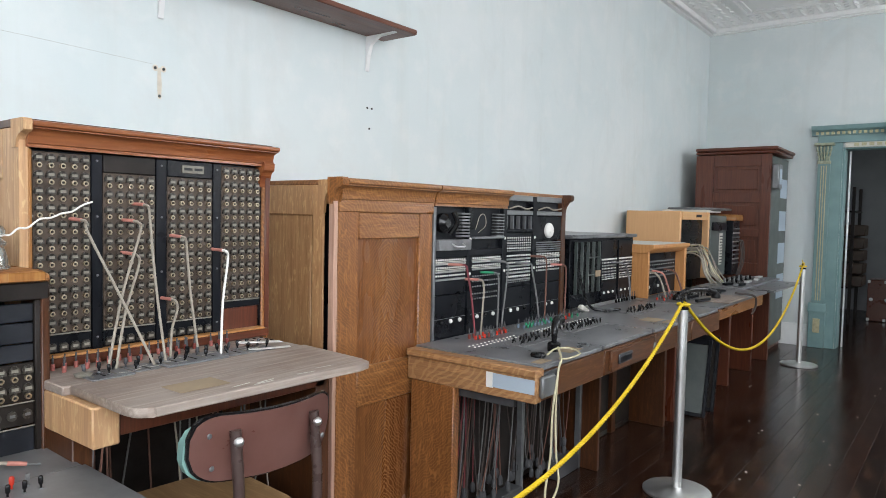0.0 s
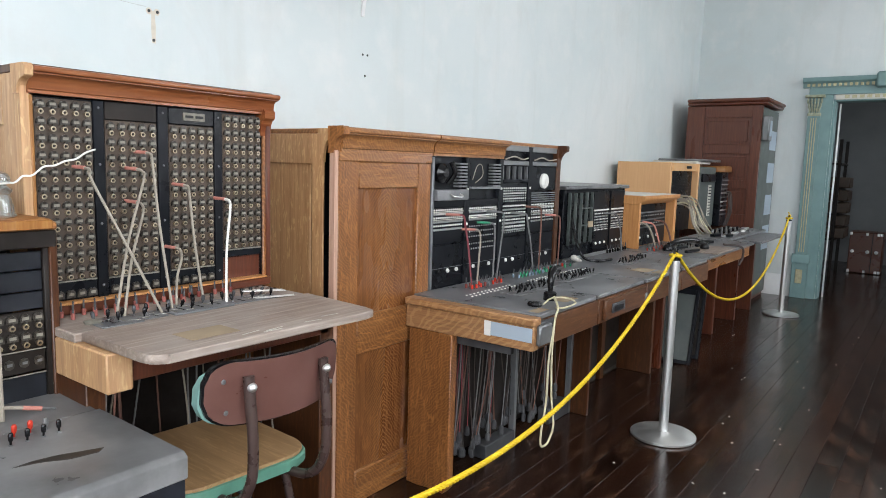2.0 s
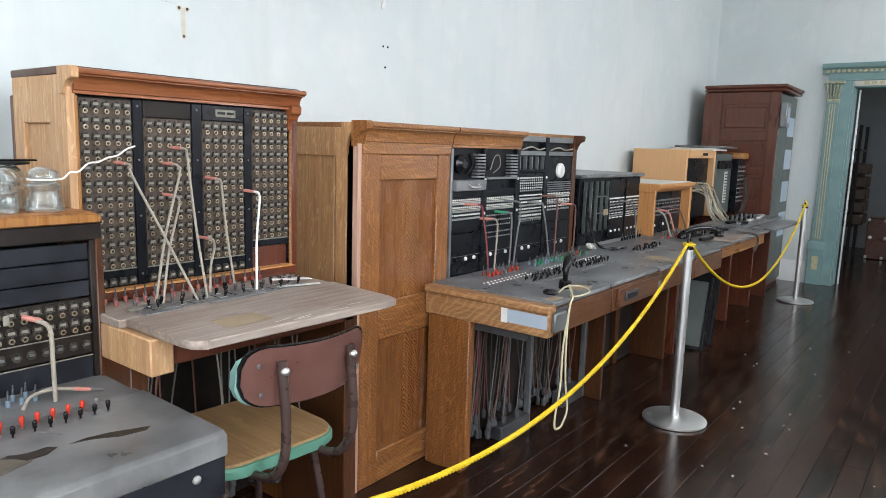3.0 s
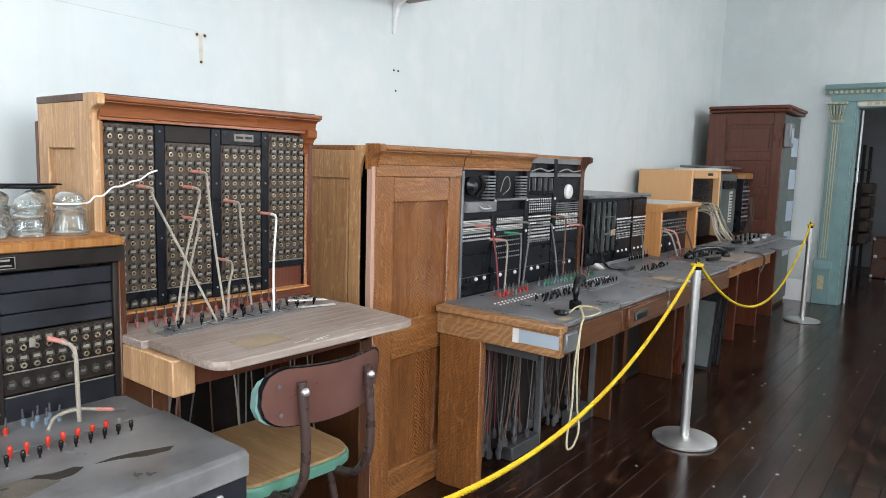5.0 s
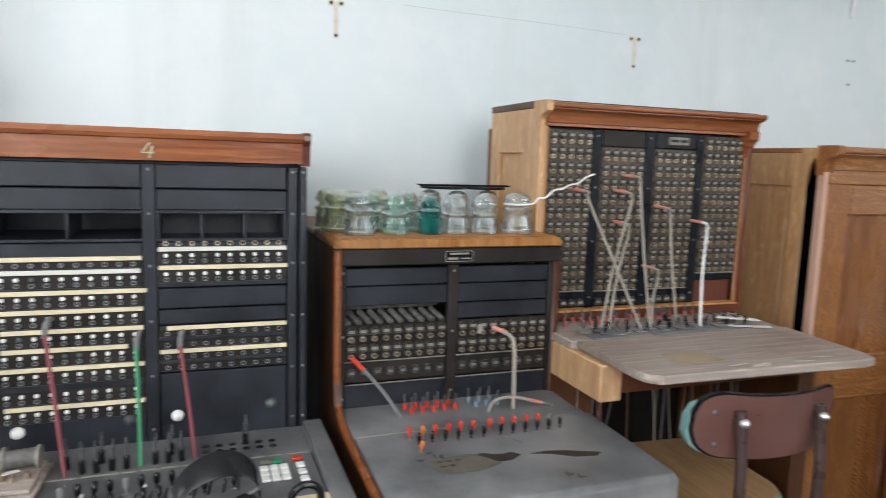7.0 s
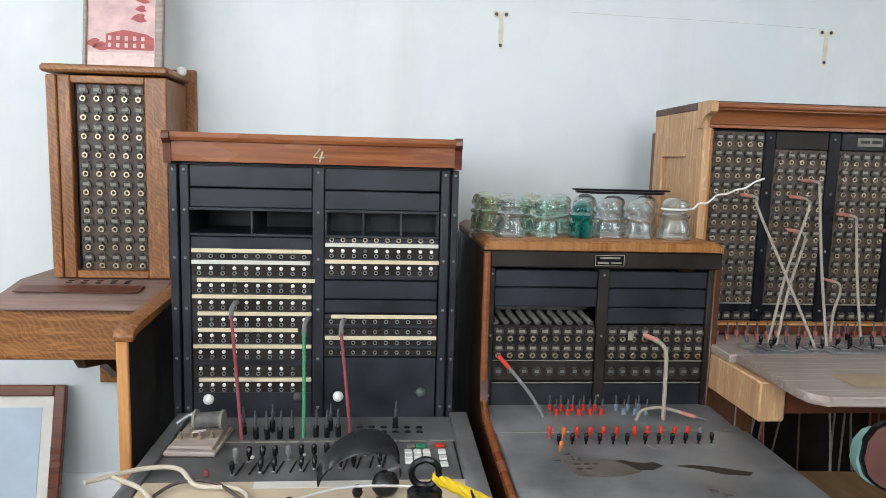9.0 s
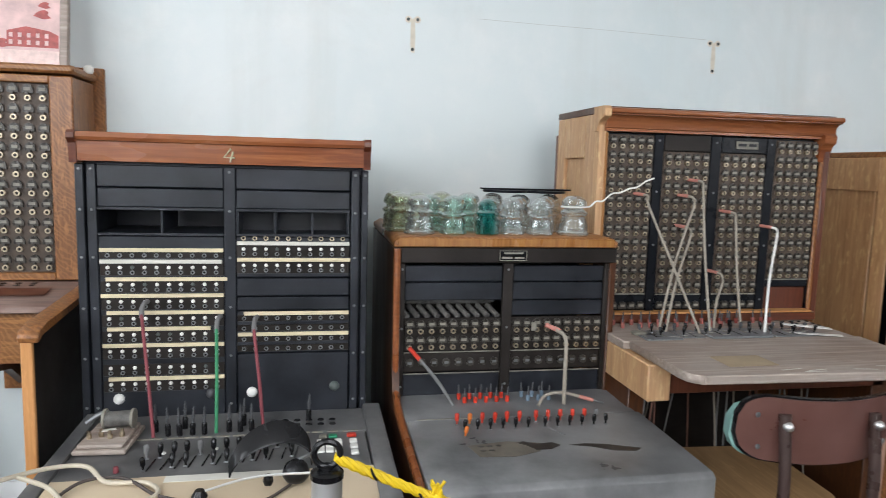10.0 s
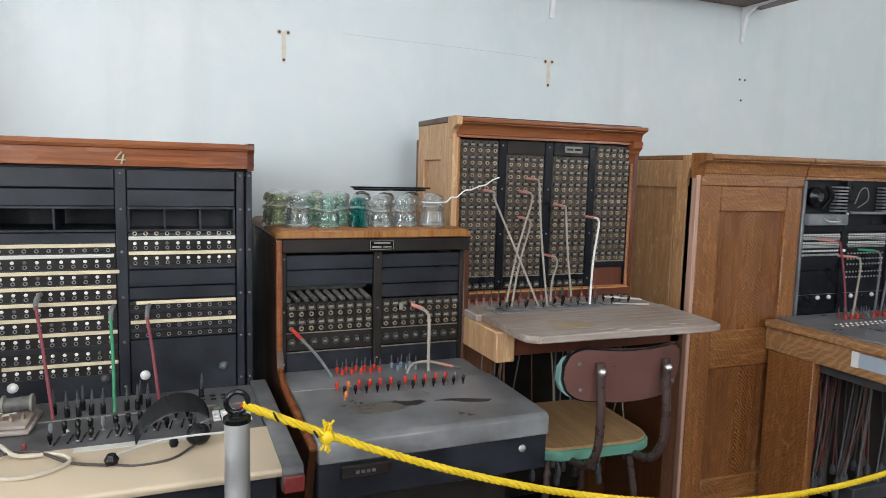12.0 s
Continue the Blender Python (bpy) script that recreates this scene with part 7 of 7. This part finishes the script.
part("boom", tube([(0.42, -1.29, 0.782), (0.50, -1.265, 0.792), (0.58, -1.265, 0.798), (0.672, -1.275, 0.800)], 0.0028, 6), STEEL, hs)
part("mouthpiece", lathe([(0.004, 0), (0.013, 0.004), (0.016, 0.014), (0.009, 0.026)], (0.416, -1.29, 0.760), 14), BAKELITE, hs)
part("swivel", lathe([(0.008, 0), (0.011, 0.008), (0.008, 0.02)], (0.545, -1.26, 0.775), 12), BAKELITE, hs)
part("cord", tube([(0.41, -1.295, 0.763), (0.33, -1.26, 0.766), (0.25, -1.19, 0.774), (0.17, -1.20, 0.773), (0.14, -1.30, 0.765), (0.2, -1.36, 0.762)], 0.0035, 6), CORD_DARK, hs)
part("cord", tube([(0.59, -1.25, 0.768), (0.54, -1.30, 0.762), (0.47, -1.31, 0.760), (0.42, -1.295, 0.763)], 0.0035, 6), CORD_DARK, hs)
lc = thing("loose_cable", (0.2, -1.2, 0.76), "cream cable coiled loosely on the desk", "cable")
part("cable", tube([(0.02, -1.24, 0.80), (0.10, -1.16, 0.79), (0.17, -1.15, 0.785), (0.22, -1.20, 0.772), (0.30, -1.21, 0.770), (0.33, -1.26, 0.767), (0.26, -1.31, 0.765), (0.18, -1.29, 0.767), (0.12, -1.22, 0.775), (0.05, -1.20, 0.795)], 0.005, 8), paint("cream_cable", (0.52, 0.46, 0.36), 0.5, 0.1, 30), lc)
mb = thing("buzzer", (0.165, -0.97, SZ), "old brass buzzer on a dusty wooden block", "buzzer")
bz = Matrix.Translation((0.165, -0.965, SZ)) @ Matrix.Rotation(radians(-3), 4, "Z")
part("block", moved(box(-0.058, 0.058, -0.078, 0.078, 0.0, 0.012, 0.003), bz), DESK_TOP, mb)
part("upper_block", moved(box(-0.050, 0.050, -0.070, 0.070, 0.0125, 0.022, 0.003), bz), DESK_TOP, mb)
part("coil", moved(tube([(-0.018, 0.030, 0.044), (0.042, 0.034, 0.046)], 0.019, 14, steps=0), bz), COIL, mb, "dusty cloth-wound coil")
for x in (-0.020, 0.044):
    part("coil_cheek", moved(lathe([(0.024, -0.003), (0.024, 0.003)], (0, 0, 0), 14, None, 0, Matrix.Rotation(radians(90), 4, "Y")), bz @ Matrix.Translation((x, 0.032, 0.046))), TAG, mb)
part("armature", moved(tube([(-0.060, 0.020, 0.040), (-0.035, 0.030, 0.056), (-0.015, 0.035, 0.060)], 0.006, 8), bz), IRON, mb)
for k in range(4):
    part("terminal", moved(lathe([(0.006, 0), (0.006, 0.010), (0.0035, 0.012), (0.0035, 0.018)], (-0.036 + k * 0.023, -0.030 + (k % 2) * 0.012, 0.022), 8), bz), BRASS, mb)
part("paper_shred", moved(box(-0.02, 0.012, -0.018, -0.006, 0.034, 0.036, 0.0008), bz @ Matrix.Rotation(0.5, 4, "Z")), PAPER, mb)

note = thing("paper_slip", (2.1, -0.78, 0.957), "curled white paper slip on the key shelf", "paper")
part("slip", moved(box(-0.075, 0.075, -0.014, 0.014, 0, 0.003, 0.001), Matrix.Translation((2.14, -0.80, 0.968)) @ Matrix.Rotation(radians(-12), 4, "Z") @ Matrix.Rotation(radians(4), 4, "Y")), WHITE, note)

hand = thing("breast_transmitter", (3.30, -1.255, DZ), "black gooseneck transmitter with twine tied to its base", "transmitter")
part("base", lathe([(0.028, 0), (0.028, 0.03), (0.022, 0.036), (0.012, 0.04)], (3.30, -1.255, DZ), 18), BAKELITE, hand)
part("neck", tube([(3.30, -1.255, DZ + 0.04), (3.30, -1.255, DZ + 0.075), (3.315, -1.25, DZ + 0.105), (3.35, -1.24, DZ + 0.12), (3.385, -1.235, DZ + 0.122)], 0.0145, 12, radii=(0.75, 1.6)), BAKELITE, hand)
for side in (-1, 1):
    part("twine", tube([(3.28 + 0.004 * side, -1.285, DZ + 0.02), (3.12, -1.385, DZ + 0.012), (3.085, -1.392, DZ - 0.03), (3.045 + 0.012 * side, -1.40, 0.66), (3.03 + 0.022 * side, -1.41, 0.50), (2.99 + 0.05 * side, -1.43, 0.40), (2.955 + 0.03 * side, -1.44, 0.355), (2.96, -1.44, 0.345)], 0.0042, 7), TWINE, hand, "pale plaited twine loop hanging down")
part("twine_bow", tube([(3.18, -1.29, DZ + 0.006), (3.25, -1.29, DZ + 0.02), (3.30, -1.33, DZ + 0.02), (3.27, -1.39, DZ + 0.012), (3.17, -1.388, DZ + 0.006), (3.13, -1.37, DZ + 0.01)], 0.0038, 6), TWINE, hand)
cup = thing("receiver_cap", (3.15, -1.27, DZ), "round black receiver cap lying on the desk", "receiver")
part("cap", lathe([(0.030, 0), (0.032, 0.006), (0.028, 0.014), (0.01, 0.017)], (3.15, -1.265, DZ), 18), BAKELITE, cup)
tel = thing("telephone_handset", (5.65, -1.15, 0.842), "black telephone handset lying on its cradle", "handset")
part("handle", tube([(5.45, -1.05, 0.885), (5.55, -1.09, 0.91), (5.70, -1.15, 0.91), (5.80, -1.19, 0.885)], 0.018, 10), BAKELITE, tel)
for p in ((5.44, -1.045, 0.846), (5.81, -1.195, 0.846)):
    part("cap", lathe([(0.032, 0), (0.034, 0.01), (0.026, 0.032), (0.012, 0.045)], p, 16), BAKELITE, tel)
hs2 = thing("desk_handset", (4.46, -0.9, DZ), "black handset cord curling over the key desk", "handset")
part("cord", tube([(4.44, -0.79, 1.10), (4.46, -0.82, 0.95), (4.50, -0.86, 0.86), (4.6, -0.92, DZ + 0.01), (4.72, -0.94, DZ + 0.008)], 0.008, 7), BAKELITE, hs2)
part("crumpled_paper", moved(box(-0.05, 0.05, -0.02, 0.02, 0, 0.03, 0.01), Matrix.Translation((4.50, -0.80, DZ)) @ Matrix.Rotation(0.4, 4, "Y")), PAPER, hs2)

# ---- seen through the doorway ----
trunk = thing("trunk", (12.4, -1.69, 0), "maroon travelling trunk with metal corners, upright", "trunk")
part("body", box(12.22, 12.62, -1.90, -1.48, 0.006, 0.60, 0.012), MAHOGANY_X, trunk)
part("lid_seam", box(12.212, 12.222, -1.775, -1.765, 0.01, 0.59, 0.002), BLACK_BROWN, trunk)
for y in (-1.50, -1.70, -1.84, -1.88):
    for z in (0.03, 0.575):
        part("metal_corner", box(12.205, 12.235, y - 0.018, y + 0.018, z - 0.022, z + 0.022, 0.006), STEEL, trunk)
for y in (-1.53, -1.72, -1.83):
    part("clasp", lathe([(0.026, 0), (0.026, 0.008), (0.012, 0.012)], (12.212, y, 0.32), 10, None, 0, Matrix.Rotation(radians(-90), 4, "Y")), STEEL, trunk)
rack = thing("shelf_rack", (11.9, -1.25, 0), "dark rack stacked with old leather cases", "rack")
for x in (11.6, 12.3):
    part("upright", box(x, x + 0.04, -1.35, -1.31, 0, 1.9), BLACK_BROWN, rack)
for z in (0.5, 0.85, 1.2, 1.55):
    part("shelf", box(11.6, 12.34, -1.36, -0.9, z, z + 0.025), BLACK_BROWN, rack)
rk = random.Random(91)
for k, z in enumerate((0.53, 0.70, 0.88, 1.05, 1.23)):
    cs = thing("leather_case", (11.9, -1.35, z), "worn dark brown leather case on the rack", "case", "leather cases")
    part("case", box(11.62 + rk.random() * 0.1, 12.1, -1.47, -1.2, z, z + 0.15, 0.015), paint("brown_leather", (0.055, 0.035, 0.022), 0.5, 0.3, 10) if k == 0 else bpy.data.materials["brown_leather"], cs)
sock = thing("wall_socket", (13.59, -1.9, 0.9), "small white wall socket", "socket")
part("plate", box(13.585, 13.598, -2.165, -2.06, 0.97, 1.13, 0.003), WHITE, sock)
part("conduit", tube([(13.59, -2.11, 1.13), (13.59, -2.11, 3.35)], 0.012, 8, steps=0), DIM_WALL, sock, "grey painted conduit")

# ---- floor boards, laid last ----
floor_ob = solo("floor", box(WEST - 0.2, END + 5, SOUTH - 0.3, 0.2, -0.12, -0.012, 0), BLACK_BROWN, (0, 0, 0), "very dark varnished timber floor", "floor", kind="structure", smooth=False)
rb = random.Random(99)
BW = 0.105
plank_cache = {}
for row in range(int((-SOUTH - 0.3) / BW)):
    y1 = -row * BW - 0.3
    x = WEST + rb.uniform(0, 2)
    while x < END + 3.5:
        n = rb.choice((2.3, 3.0, 3.6))
        if n not in plank_cache:
            bm = bmesh.new()
            box(0, n - 0.0015, -BW + 0.0014, 0, -0.012, 0, 0.0009, bm)
            plank_cache[n] = mesh_of("floor_plank", bm, BOARD, Vector(), False)
        piece("plank", plank_cache[n], floor_ob, (x, y1, rb.uniform(-0.0006, 0.0004)))
        x += n
bm = bmesh.new()
for k in range(70):
    x, y, a, r = rb.uniform(3.0, 8.8), rb.uniform(-3.4, -1.1), rb.uniform(0, 6), rb.uniform(0.003, 0.008)
    box(-r, r, -r * 0.6, r * 0.6, 0, 0.003, 0.001, bm) if k == 0 else join(bm, moved(box(-r, r, -r * 0.6, r * 0.6, 0.0005, 0.003, 0.001), Matrix.Translation((x, y, 0)) @ Matrix.Rotation(a, 4, "Z")))
solo("debris", bm, PAPER, (0, 0, 0), "small pale chips of plaster scattered on the floor", "debris", kind="stuff")
